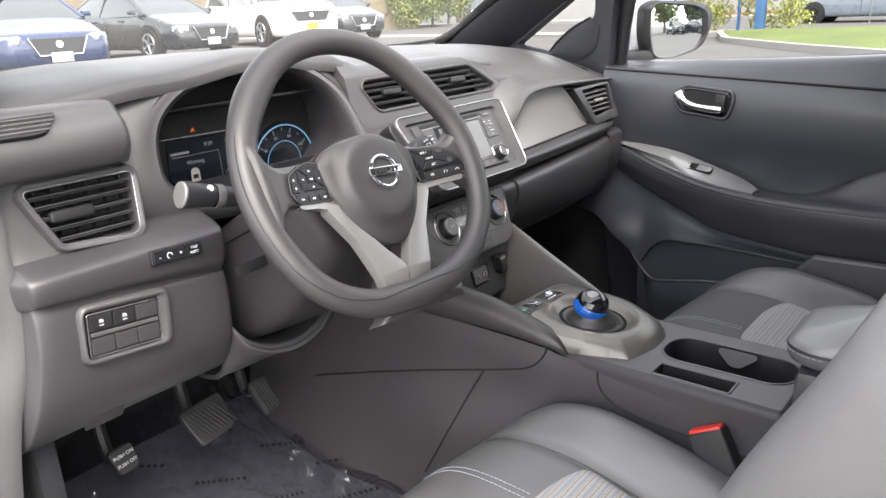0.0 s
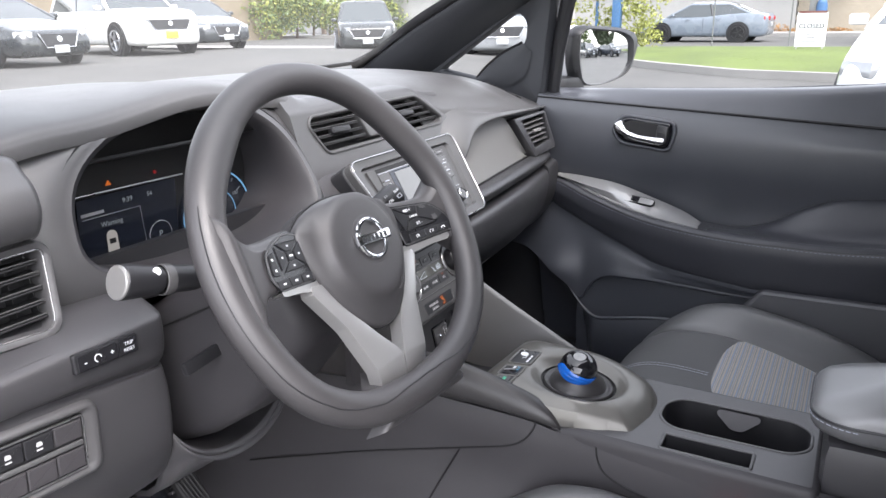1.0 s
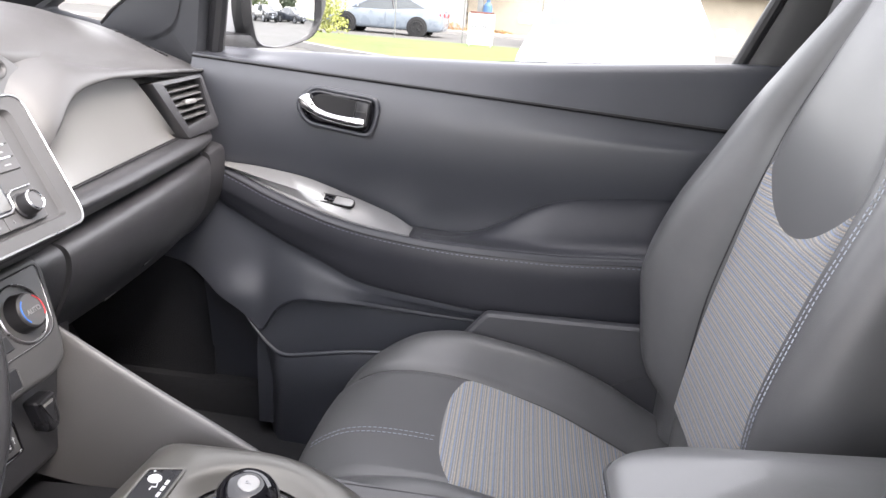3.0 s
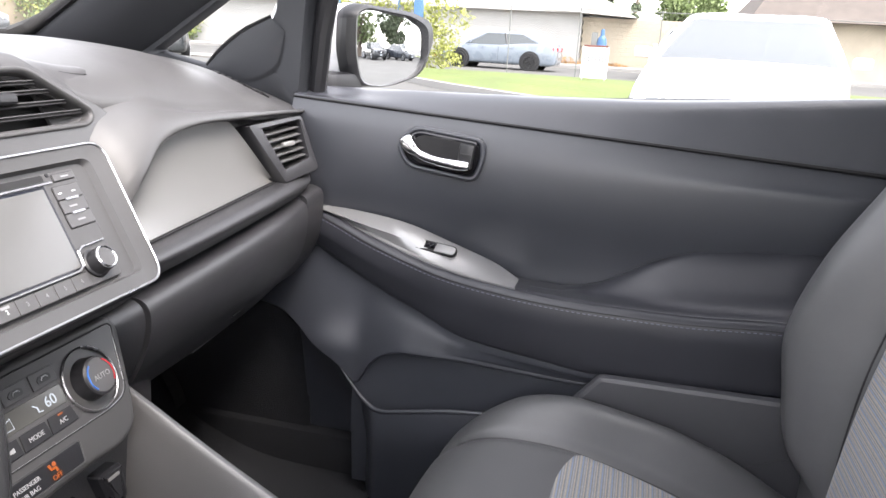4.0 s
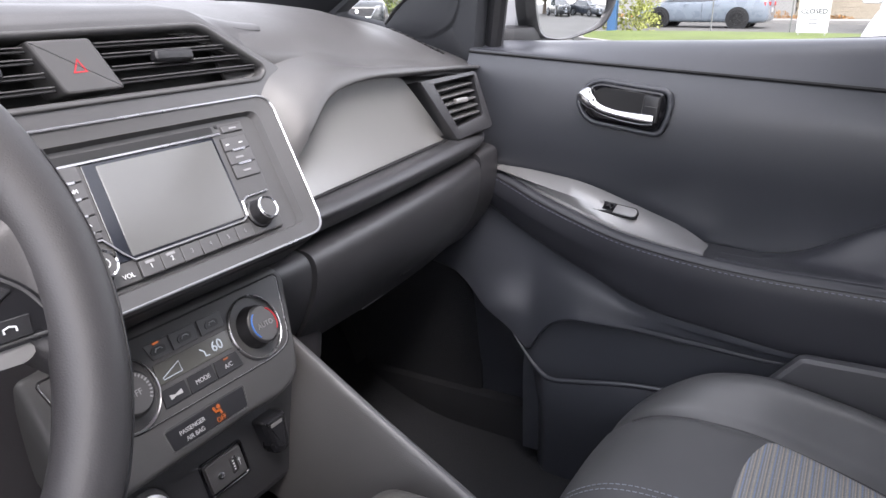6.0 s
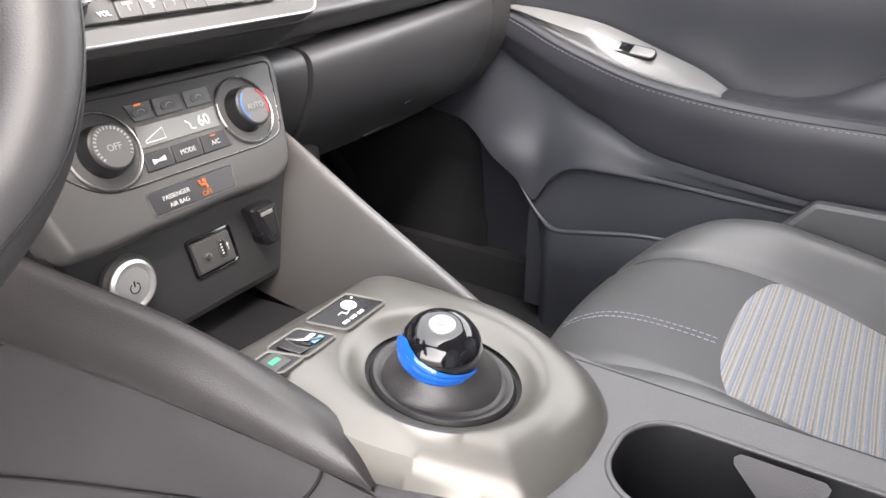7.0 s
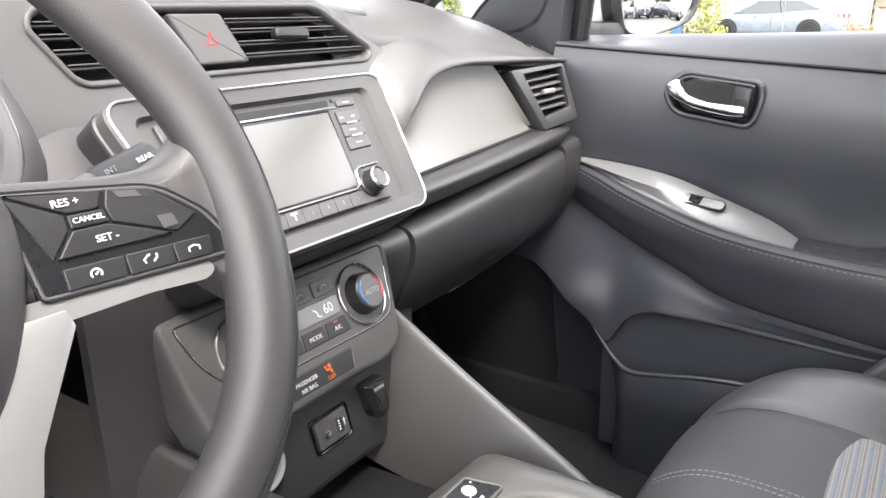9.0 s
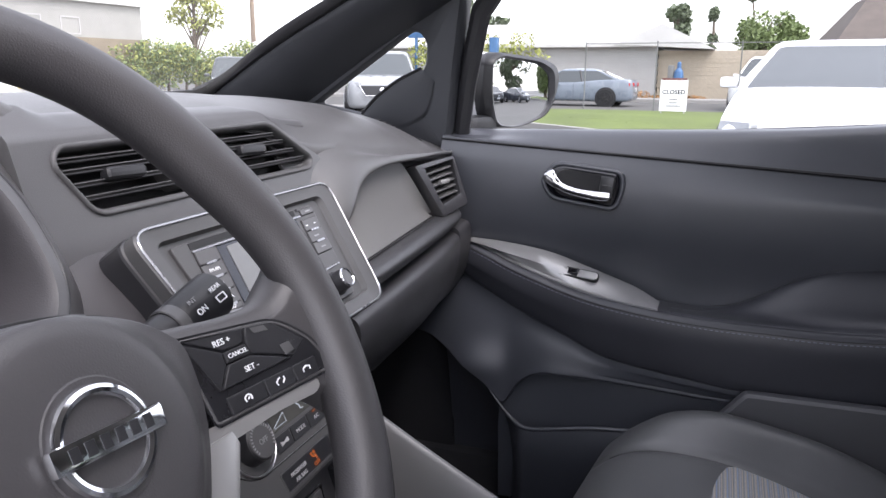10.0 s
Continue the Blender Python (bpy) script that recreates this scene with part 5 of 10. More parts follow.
            # symbols: dial with pointer, voice, phone
            marks = [[(0.1005 + 0.0022 * math.cos(a), -0.0078 + 0.0020 * math.sin(a)) for a in [-0.6 + 0.55 * i for i in range(9)]], [(0.1001, -0.0082), (0.1013, -0.0072)],
                     [(0.1212, -0.0090), (0.1207, -0.0072), (0.1225, -0.0058), (0.1237, -0.0056)], [(0.1247, -0.0088), (0.1265, -0.0072), (0.1265, -0.0056)],
                     [(0.1412, -0.0088), (0.1412, -0.0070), (0.1437, -0.0062), (0.1462, -0.0070), (0.1462, -0.0088)]]
            for q in marks:
                part("button_mark", tube([m @ V(x, y, 0.0027) for x, y in q], 0.0005, 4), M_WHITE_INK, pad)
        else:
            part("button", slab(rounded([(-0.134, 0.001), (-0.1245, 0.000), (-0.1235, 0.022), (-0.131, 0.0195)], 0.001, 2), 0.002, m, 0.0006, lift=0.0025), M_BLACK, pad)
            for yy in (0.0055, 0.0155):
                part("button_mark", slab(rect(0.0024, 0.0024, 0, 1, -0.1285, yy), 0.0005, m, 0, lift=0.0027), M_WHITE_INK, pad)
            cx, cy = -0.0995, 0.0150
            for a in range(4):
                r = radians(90 * a)
                q = [(0.0048, 0.0048), (0.0165, 0.0135), (-0.0165, 0.0135), (-0.0048, 0.0048)]
                q = [(x, y) if a % 2 == 0 else (x * 0.70, y * 1.45) for x, y in q]
                q = [(cx + x * math.cos(r) - y * math.sin(r), cy + x * math.sin(r) + y * math.cos(r)) for x, y in q]
                part("button", slab(rounded(q, 0.0008, 2), 0.002, m, 0.0006, lift=0.0025), M_BLACK, pad)
                part("button_mark", slab(rect(0.0026, 0.0018, 0, 1, cx - 0.0135 * math.sin(r), cy + 0.0095 * math.cos(r)), 0.0005, m, 0, lift=0.0027), M_WHITE_INK, pad)
            part("button", slab(rect(0.0085, 0.0085, 0.001, 2, cx, cy), 0.002, m, 0.0006, lift=0.0027), M_BLACK, pad)
            part("button_mark", slab(rect(0.0045, 0.0018, 0, 1, cx, cy), 0.0005, m, 0, lift=0.0032), M_WHITE_INK, pad)
            for xx in (-0.1235, -0.1050, -0.0862):
                part("button", slab(rect(0.0172, 0.0082, 0.001, 2, xx, -0.0080), 0.002, m, 0.0006, lift=0.0025), M_BLACK, pad)
                part("button_mark", slab(rect(0.0045, 0.0018, 0, 1, xx, -0.0080), 0.0005, m, 0, lift=0.0027), M_WHITE_INK, pad)
        m = wheel_pose
        # broad faceted silver arm that runs down to the flat of the rim: upper face, turned-down foot and outer flank
        top = [V(0.0600, -0.0200, 0.0040), V(0.0860, -0.0185, 0.0070), V(0.0880, -0.0260, 0.0070), V(0.0610, -0.0680, 0.0075), V(0.0440, -0.1180, 0.0085), V(0.0012, -0.1150, 0.0120), V(0.0060, -0.1060, 0.0110), V(0.0215, -0.0840, 0.0060), V(0.0400, -0.0600, 0.0050), V(0.0540, -0.0380, 0.0045)]
        foot = [V(0.0012, -0.1150, 0.0120), V(0.0440, -0.1180, 0.0085), V(0.0400, -0.1345, 0.0035), V(0.0012, -0.1420, 0.0050)]
        bm = bmesh.new()

        def vert(p, dz=0.0):
            return bm.verts.new(m @ V(s * p.x, p.y, p.z + dz))
        tv = [vert(p) for p in top]
        fv = [tv[5], tv[4], vert(foot[2]), vert(foot[3])]
        bm.faces.new(tv)
        bm.faces.new(fv)
        edge = tv[:5] + [fv[2], fv[3]] + tv[5:]
        low = [bm.verts.new(v.co + mr @ V(0, 0, -0.016)) for v in edge]
        for i in range(len(edge)):
            j = (i + 1) % len(edge)
            bm.faces.new((edge[i], edge[j], low[j], low[i]))
        bmesh.ops.recalc_face_normals(bm, faces=bm.faces)
        bmesh.ops.bevel(bm, geom=[ed for ed in bm.edges if len(ed.link_faces) == 2], offset=0.0014, segments=2, profile=0.6, affect="EDGES", clamp_overlap=True)
        part("lower_spoke", bm, M_SILVER, w, "satin silver lower spoke", smooth=30)
    # leather foot between the silver arms and the flat of the rim
    secs = []
    for y, hw, z in ((-0.118, 0.030, -0.006), (-0.130, 0.042, 0.0005), (-0.140, 0.047, 0.0065), (-0.150, 0.055, 0.0170), (-0.162, 0.066, 0.0225), (-0.172, 0.075, 0.016)):
        secs.append([m @ V(x * hw + 0.004, y, z - d) for x, d in ((-1.12, 0.022), (-1.04, 0.007), (-0.9, 0.001), (-0.4, 0), (0, 0), (0.4, 0), (0.9, 0.001), (1.04, 0.007), (1.12, 0.022))])
    bm = bmesh.new()
    grid(bm, patch(secs, 16, 26))
    part("rim_foot", bm, M_WHEEL, w, smooth=70)
    return w


steering_wheel()


def column_and_stalks():
    t = thing("steering_column", (-0.368, 0.80, 0.88), "charcoal plastic steering column shroud", "steering column")
    m = wheel_pose
    rows = []
    for z, sx, sy, oy in ((-0.055, 0.062, 0.050, -0.008), (-0.070, 0.072, 0.062, -0.012), (-0.12, 0.082, 0.076, -0.022), (-0.18, 0.092, 0.088, -0.035), (-0.25, 0.094, 0.092, -0.042), (-0.31, 0.085, 0.09, -0.045)):
        rows.append([m @ V(p.x, p.y + oy, z) for p in rounded([(-sx * 0.72, -sy), (sx * 0.72, -sy), (sx, 0.0), (sx * 0.9, sy * 0.8), (-sx * 0.9, sy * 0.8), (-sx, 0.0)], 0.024, 6)])
    bm = bmesh.new()
    grid(bm, rows, close_v=True, cap=True)
    part("shroud", bm, M_TUNNEL, t, smooth=60)
    part("shroud_seam", tube([m @ V(math.copysign(0.0835 + 0.06 * (-0.10 - z), -1), 0.002, z) for z in (-0.08, -0.12, -0.18, -0.24)], 0.0014, 5), M_DEEP, t)
    part("tilt_lever", boxy((0.060, 0.014, 0.008), m @ pose(-0.100, -0.045, -0.155, 10, 0, 8), 0.003), M_BLACK, t)

    def stalk(name, tip, label):
        root = m @ V(math.copysign(0.06, tip[0]), 0.016, -0.082)
        end = m @ V(*tip)
        ax = (end - root).normalized()
        s = thing(name, root, label, "stalk")
        q = plane_pose(root, m.to_3x3() @ V(0, 0, 1), ax)
        L = (end - root).length
        part("arm", turned([(0.0, 0), (0.011, 0.0), (0.0105, L * 0.45), (0.0125, L * 0.52), (0.013, L * 0.66), (0.0122, L * 0.66)], q, 20), M_BLACK, s)
        part("ring", turned([(0.0135, L * 0.66), (0.0145, L * 0.665), (0.0145, L * 0.72), (0.0135, L * 0.725)], q, 24), M_BEZEL_DARK, s, "ribbed grey turning ring")
        if tip[0] < 0:
            part("end_knob", turned([(0.0128, L * 0.725), (0.0150, L * 0.75), (0.0185, L * 0.94), (0.0185, L * 0.985), (0.0175, L * 0.995), (0.0165, L * 0.996)], q, 28, sy=0.85), M_BLACK, s, "black end knob of the light switch")
            part("end_face", turned([(0.0180, L * 0.985), (0.0178, L), (0.0160, L * 1.006), (0.0, L * 1.008)], q, 28, sy=0.85), M_SILVER, s, "pale grey round end face")
        else:
            part("end_knob", turned([(0.0135, L * 0.725), (0.0150, L * 0.75), (0.0165, L * 0.94), (0.0165, L * 0.985), (0.013, L), (0.0, L * 1.002)], q, 28), M_BLACK, s)
        return s, q, L
    s, q, L = stalk("turn_signal_stalk", (-0.208, 0.046, -0.0865), "black light switch stalk with broad grey end")
    part("light_mark", slab(circle(0.004, 12), 0.0006, q @ Matrix.Translation((0.0148, 0.004, L * 0.80)) @ pose(0, 0, 0, 0, 90, 0), 0, lift=0.001), M_WHITE_INK, s)
    s, q, L = stalk("wiper_stalk", (0.199, 0.056, -0.068), "black wiper stalk with white lettering")
    ax = (q.to_3x3() @ V(0, 0, 1)).normalized()
    mid = q @ V(0, 0, L * 0.85)
    nn = V(-0.45, 0.36, 1.20) - mid
    nn = (nn - ax * nn.dot(ax)).normalized()

    def on_face(f, dy, r):
        return plane_pose(q @ V(0, 0, L * f) + nn * r, ax, nn) @ pose(0, dy, 0)
    text("lettering", "ON", 0.0060, on_face(0.785, -0.0035, 0.0160), M_WHITE_INK, s)
    text("lettering", "INT", 0.0046, on_face(0.775, 0.0050, 0.0152), M_GREY_INK, s)
    text("lettering", "REAR", 0.0044, on_face(0.915, 0.0030, 0.0166), M_WHITE_INK, s)
    part("rear_wiper_symbol", frame_ring(rect(0.0085, 0.0050, 0.0008, 2), rect(0.0070, 0.0036, 0.0006, 2), 0.0006, on_face(0.915, -0.0045, 0.0168)), M_WHITE_INK, s)


column_and_stalks()

# ---------------------------------------------------------------- radio, climate panel, console
BN = V(0, -0.821, 0.571)
bez = plane_pose((0.008, 0.783, 0.957), (1, 0, 0), BN)
bezel_outline = [(-0.128, -0.072), (0.128, -0.072), (0.154, 0.070), (-0.152, 0.070)]


def radio():
    r = thing("car_radio", bez.translation, "grey car radio with blank screen and chrome edged bezel", "car radio")
    o = rounded(bezel_outline, [0.018, 0.018, 0.02, 0.02], 6)
    i = rounded([(-0.112, -0.058), (0.112, -0.058), (0.130, 0.057), (-0.130, 0.057)], [0.01, 0.01, 0.012, 0.012], 6)
    i2 = rounded([(-0.108, -0.0550), (0.0925, -0.0550), (0.1105, 0.0535), (-0.115, 0.0535)], [0.004] * 4, 6)
    bm = bmesh.new()
    rings = [[bez @ V(p.x, p.y, z) for p in ring] for ring, z in ((o, -0.010), (o, 0.004), ([p * 0.985 for p in o], 0.006), ([p * 0.955 for p in o], 0.005), (i, 0.003), ([p * 0.97 for p in i], -0.003), (i2, -0.004))]
    vs = grid(bm, rings, close_v=True)
    bm.faces.new(vs[-1])
    part("recess", slab([p * 1.018 for p in o], 0.045, bez, 0.003, lift=-0.0075), M_BLACK, r, "dark gap round the radio")
    part("bezel", bm, M_BEZEL, r, "satin grey bezel", smooth=40)
    part("chrome_line", tube([bez @ V(p.x * 0.985, p.y * 0.985, 0.0062) for p in o], 0.0012, 8, closed=True), M_TRIMLINE, r, "thin bright chrome line")
    f = bez @ pose(0, 0, -0.004)
    unit = part("front_plate", slab(rounded([(-0.105, -0.0525), (0.0895, -0.0525), (0.1075, 0.0510), (-0.1125, 0.0510)], 0.003, 4), 0.004, f, 0.001, lift=0.0035), M_BEZEL, r, "grey control face")

    def quad(x0, x1, y0, y1, rad=0.0010):
        """Keys lean with the tapering sides of the face."""
        return rounded([(x0 + 0.155 * y0, y0), (x1 + 0.155 * y0, y0), (x1 + 0.155 * y1, y1), (x0 + 0.155 * y1, y1)], rad, 3)

    def key(name, x0, x1, y0, y1, words="", size=0.0046, ink=None):
        part("key_gap", slab(quad(x0 - 0.0006, x1 + 0.0006, y0 - 0.0006, y1 + 0.0006), 0.002, f, 0, lift=0.0038), M_DEEP, unit)
        b = part(name, slab(quad(x0, x1, y0, y1), 0.003, f, 0.0006, lift=0.0052), M_BEZEL_DARK, unit)
        if words:
            text("lettering", words, size, f @ pose((x0 + x1) / 2 + 0.155 * (y0 + y1) / 2, (y0 + y1) / 2, 0.0052), ink or M_GREY_INK, b, lift=0.0003)
        return b
    part("disc_slot", slab(quad(-0.100, 0.0625, 0.0440, 0.0502), 0.003, f, 0, lift=0.0040), M_DEEP, unit)
    part("disc_rail", slab(quad(-0.100, 0.0690, 0.0412, 0.0428, 0.0005), 0.003, f, 0, lift=0.0050), M_TRIMLINE, unit)
    part("screen_surround", slab(quad(-0.0690, 0.0600, -0.0365, 0.0405), 0.003, f, 0.0006, lift=0.0042), M_TFT, unit)
    part("screen", slab(quad(-0.0575, 0.0570, -0.0345, 0.0378), 0.003, f, 0.0004, lift=0.0050), M_SCREEN, unit, "pale grey blank screen")
    # bright line that runs under the screen and steps up round the knobs
    path = [(-0.0960, -0.0150), (-0.0780, -0.0165), (-0.0690, -0.0300), (-0.0630, -0.0372), (0.0480, -0.0372), (0.0545, -0.0340), (0.0575, -0.0215), (0.0640, -0.0185), (0.0910, -0.0180)]
    part("bright_line", tube([f @ V(x, y, 0.0050) for x, y in path], 0.0013, 6, rz=0.0008), M_TRIMLINE, unit)
    for k in range(6):
        x = -0.0465 + 0.0193 * k
        key("preset_button", x - 0.0094, x + 0.0094, -0.0520, -0.0396, str(k + 1), 0.0050, M_WHITE_INK if k < 2 else M_GREY_INK)
        if k < 2:
            part("button_mark", slab(rect(0.0080, 0.0022, 0, 1, x - 0.0068, -0.0420), 0.0006, f, 0, lift=0.0056), M_GREY_INK, unit)
    for k in range(3):
        y0 = -0.0015 + 0.0130 * k
        b = key("side_button", 0.0668, 0.0960, y0 + 0.0004, y0 + 0.0126)
        if k:
            part("button_lip", slab(quad(0.0740, 0.0890, y0 - 0.0012, y0 + 0.0008, 0.0004), 0.003, f, 0, lift=0.0064), M_TRIMLINE, b)
        if k == 2:
            for x in (0.0760, 0.0920):
                part("button_mark", slab(rect(0.0040, 0.0010, 0, 1, x, y0 + 0.006), 0.0006, f, 0, lift=0.0056), M_WHITE_INK, b)
        else:
            part("button_mark", slab(rect(0.0090, 0.0016, 0, 1, 0.0820, y0 + 0.006), 0.0006, f, 0, lift=0.0056), M_GREY_INK, b)
    b = key("side_button", 0.0725, 0.0965, 0.0420, 0.0480)
    part("button_mark", slab(rect(0.0090, 0.0014, 0, 1, 0.0920, 0.0450), 0.0006, f, 0, lift=0.0056), M_GREY_INK, b)
    part("button_mark", slab(rect(0.0030, 0.0030, 0, 1, 0.0755, 0.0490), 0.0006, f, 0, lift=0.0044), M_DEEP, unit)
    for words, y in (("", 0.0350), ("FM-AM", 0.0220), ("CD", 0.0090), ("MEDIA", -0.0040)):
        b = key("side_button", -0.0985, -0.0725, y - 0.0060, y + 0.0060, words, 0.0044, M_WHITE_INK)
        part("button_lip", slab(quad(-0.0920, -0.0790, y - 0.0072, y - 0.0054, 0.0004), 0.003, f, 0, lift=0.0062), M_TRIMLINE, b)
    key("side_button", -0.0960, -0.0740, -0.0150, -0.0104, "DISP", 0.0040, M_WHITE_INK)
    text("lettering", "VOL", 0.0052, f @ pose(-0.0735, -0.0470, 0.0036), M_WHITE_INK, unit)
    for x, y in ((0.0680, -0.0360), (-0.0945, -0.0360)):
        km = f @ pose(x, y, 0)
        k = part("knob", turned([(0.0128, 0.003), (0.0128, 0.0055), (0.0112, 0.0068), (0.0104, 0.017), (0.0098, 0.0185)], km, 36), M_BLACK, unit, "black knob with chrome rim")
        part("rim", turned([(0.0084, 0.0184), (0.0094, 0.0194), (0.0103, 0.0184), (0.0103, 0.0168), (0.0098, 0.0164)], km, 36), M_CHROME, k)
        part("cap", turned([(0.0086, 0.0182), (0.0, 0.0186)], km, 32), M_BEZEL_DARK, k)
        if x < 0:
            part("power_mark", tube([km @ V(0.0034 * math.sin(a), 0.0034 * math.cos(a), 0.0188) for a in [0.6 + 5.1 * i / 14 for i in range(15)]], 0.0004, 5), M_WHITE_INK, k)
            part("power_mark", boxy((0.0009, 0.004, 0.0006), km @ pose(0, 0.0028, 0.0188), 0), M_WHITE_INK, k)


CN = V(0, -0.883, 0.47)
cli = plane_pose((0.0, 0.768, 0.822), (1, 0, 0), CN)


def climate_panel():
    c = thing("climate_panel", cli.translation, "grey climate control panel with two chrome ringed knobs", "climate control")
    o = rounded([(-0.128, -0.0575), (-0.108, -0.0605), (0.030, -0.0590), (0.064, -0.0615), (0.088, -0.0540), (0.0970, -0.0370), (0.1220, 0.0320), (0.1165, 0.0445), (-0.139, 0.0445), (-0.135, -0.020)], [0.006, 0.02, 0.03, 0.02, 0.012, 0.02, 0.010, 0.006, 0.006, 0.03], 6)
    bm = bmesh.new()
    vs = grid(bm, [[cli @ V(q.x, q.y, z) for q in grown_outline(o, d)] for d, z in ((0.004, -0.040), (0.004, -0.012), (0.002, -0.0045), (0.0, -0.0012), (-0.003, 0.0))], close_v=True)
    bm.faces.new(vs[-1])
    part("panel", bm, M_BEZEL, c, "satin grey panel", smooth=50)
    inner = rounded([(-0.0900, -0.0285), (0.0730, -0.0305), (0.0960, -0.0250), (0.1150, 0.0350), (0.1120, 0.0385), (-0.1300, 0.0385), (-0.1200, 0.000)], [0.02, 0.02, 0.012, 0.006, 0.006, 0.006, 0.03], 6)
    part("inset_line", tube([cli @ V(p.x, p.y, 0.0001) for p in inner], 0.0008, 5, closed=True), M_DEEP, c)
    part("upper_highlight", tube([cli @ V(p.x * 0.992, p.y * 0.985, 0.0001) for p in inner], 0.0004, 5, closed=True), M_TRIMLINE, c)
    for x in (0.0645, -0.0755):
        k = part("rotary_knob", turned([(0.0285, 0.001), (0.0268, -0.004), (0.0215, -0.0045), (0.0188, 0.002), (0.0182, 0.010), (0.0174, 0.0128), (0.0160, 0.0137), (0.0, 0.0137)], cli @ pose(x, 0.002, 0), 44), M_BLACK, c, "black rotary knob")
        part("chrome_ring", turned([(0.0278, -0.001), (0.0281, 0.0026), (0.0288, 0.0032), (0.0296, 0.0024), (0.0298, -0.001)], cli @ pose(x, 0.002, 0), 48), M_TRIMLINE, k, "satin chrome ring")
        part("cap", turned([(0.0158, 0.0135), (0.0152, 0.0143), (0.0, 0.0146)], cli @ pose(x, 0.002, 0), 36), M_BEZEL_DARK, k)
        text("lettering", "OFF" if x < 0 else "AUTO", 0.0068, cli @ pose(x, 0.001, 0.0146), M_GREY_INK, k)
        for i in range(22):
            a = radians(215 - 250 * i / 21)
            if x < 0:
                part("tick", boxy((0.0012, 0.0022, 0.0005), cli @ pose(x + 0.0136 * math.cos(a), 0.002 + 0.0136 * math.sin(a), 0.0148, 0, 0, math.degrees(a) + 90), 0), M_GREY_INK, k)
        if x > 0:
            part("warm_mark", tube([cli @ pose(x, 0.002, 0.0147) @ V(0.0142 * math.cos(a), 0.0142 * math.sin(a), 0) for a in [-0.7 + 1.7 * i / 10 for i in range(11)]], 0.0007, 5), M_REDMARK, k)
            part("cool_mark", tube([cli @ pose(x, 0.002, 0.0147) @ V(0.0142 * math.cos(a), 0.0142 * math.sin(a), 0) for a in [2.2 + 1.7 * i / 10 for i in range(11)]], 0.0007, 5), M_BLUEMARK, k)
    # upper and lower key rows
    for k in range(3):
        xa, xb = ((-0.0450, -0.0215), (-0.0195, 0.0065), (0.0100, 0.0362))[k]
        x, w = (xa + xb) / 2, xb - xa
        b = part("key", slab(rounded([(xa + (0.004 if k == 0 else -0.001), 0.0158), (xb - 0.0012, 0.0158), (xb, 0.0298), (xa, 0.0298)], 0.001, 2), 0.004, cli, 0.0006, lift=0.0012), M_BEZEL, c)
        part("key_mark", slab(rounded([(x - 0.007, 0.0192), (x + 0.006, 0.0192), (x + 0.007, 0.0240), (x + 0.003, 0.0258), (x - 0.004, 0.0258), (x - 0.008, 0.0225)], 0.002, 3), 0.0006, cli, 0, lift=0.0018), M_BLACK, b, "dark car pictogram")
        part("key_arrow", tube([cli @ V(x + a, 0.0222 + d, 0.0021) for a, d in ((-0.004, -0.001), (-0.002, 0.0015), (0.002, 0.0015), (0.0035, 0.000))], 0.0005, 4), M_DIM_INK, b)
        if k == 0:
            part("lamp", slab(rect(0.006, 0.0013, 0, 1, x, 0.0280), 0.0006, cli, 0, lift=0.0018), M_LED_ORANGE, b)
        xa, xb = ((-0.0485, -0.0240), (-0.0222, 0.0052), (0.0068, 0.0338))[k]
        x = (xa + xb) / 2
        b = part("key", slab(rounded([(xa - 0.001, -0.0222), (xb - (0.0 if k < 2 else -0.002), -0.0222), (xb, -0.0080), (xa + 0.001, -0.0080)], 0.001, 2), 0.004, cli, 0.0006, lift=0.0012), M_BLACK, c)
        if k == 1:
            text("lettering", "MODE", 0.0054, cli @ pose(x, -0.0155, 0.0012), M_DIM_INK, b)
        elif k == 2:
            text("lettering", "A/C", 0.0054, cli @ pose(x, -0.0160, 0.0012), M_DIM_INK, b)
            part("lamp", slab(rect(0.005, 0.0013, 0, 1, x, -0.0100), 0.0006, cli, 0, lift=0.0018), M_LED_ORANGE, b)
        else:
            part("key_mark", slab(rounded([(x - 0.006, -0.0135), (x - 0.001, -0.0150), (x + 0.006, -0.0132), (x + 0.006, -0.0170), (x - 0.001, -0.0165), (x - 0.006, -0.0178)][::-1], 0.0004, 2), 0.0006, cli, 0, lift=0.0018), M_DIM_INK, b, "fan pictogram")
    disp = part("display", slab(rounded([(-0.0455, -0.0042), (0.0330, -0.0046), (0.0342, 0.0122), (-0.0440, 0.0128)], 0.001, 2), 0.004, cli, 0.0005, lift=0.0008), M_LCD, c, "smoked climate display")
    text("digits", "60", 0.0125, cli @ pose(0.0185, 0.0035, 0.0008), M_LCD_WHITE, disp)
    part("airflow_mark", tube([cli @ V(x, y, 0.0012) for x, y in ((0.0010, 0.0070), (0.0045, 0.0040), (0.0045, 0.0000), (0.0085, -0.0005))], 0.0006, 4), M_LCD_WHITE, disp)
    part("fan_bars", tube([cli @ V(x, y, 0.0012) for x, y in ((-0.0400, -0.0010), (-0.0215, -0.0010), (-0.0215, 0.0075), (-0.0400, 0.0005), (-0.0400, -0.0010))], 0.0004, 4), M_LCD_WHITE, disp)
    ab = part("airbag_indicator", slab(rounded([(-0.0590, -0.0542), (0.0205, -0.0548), (0.0245, -0.0372), (-0.0600, -0.0370)], 0.003, 4), 0.006, cli, 0.0006, lift=0.0008), M_GLOSSY_PAD, c, "black passenger airbag indicator")
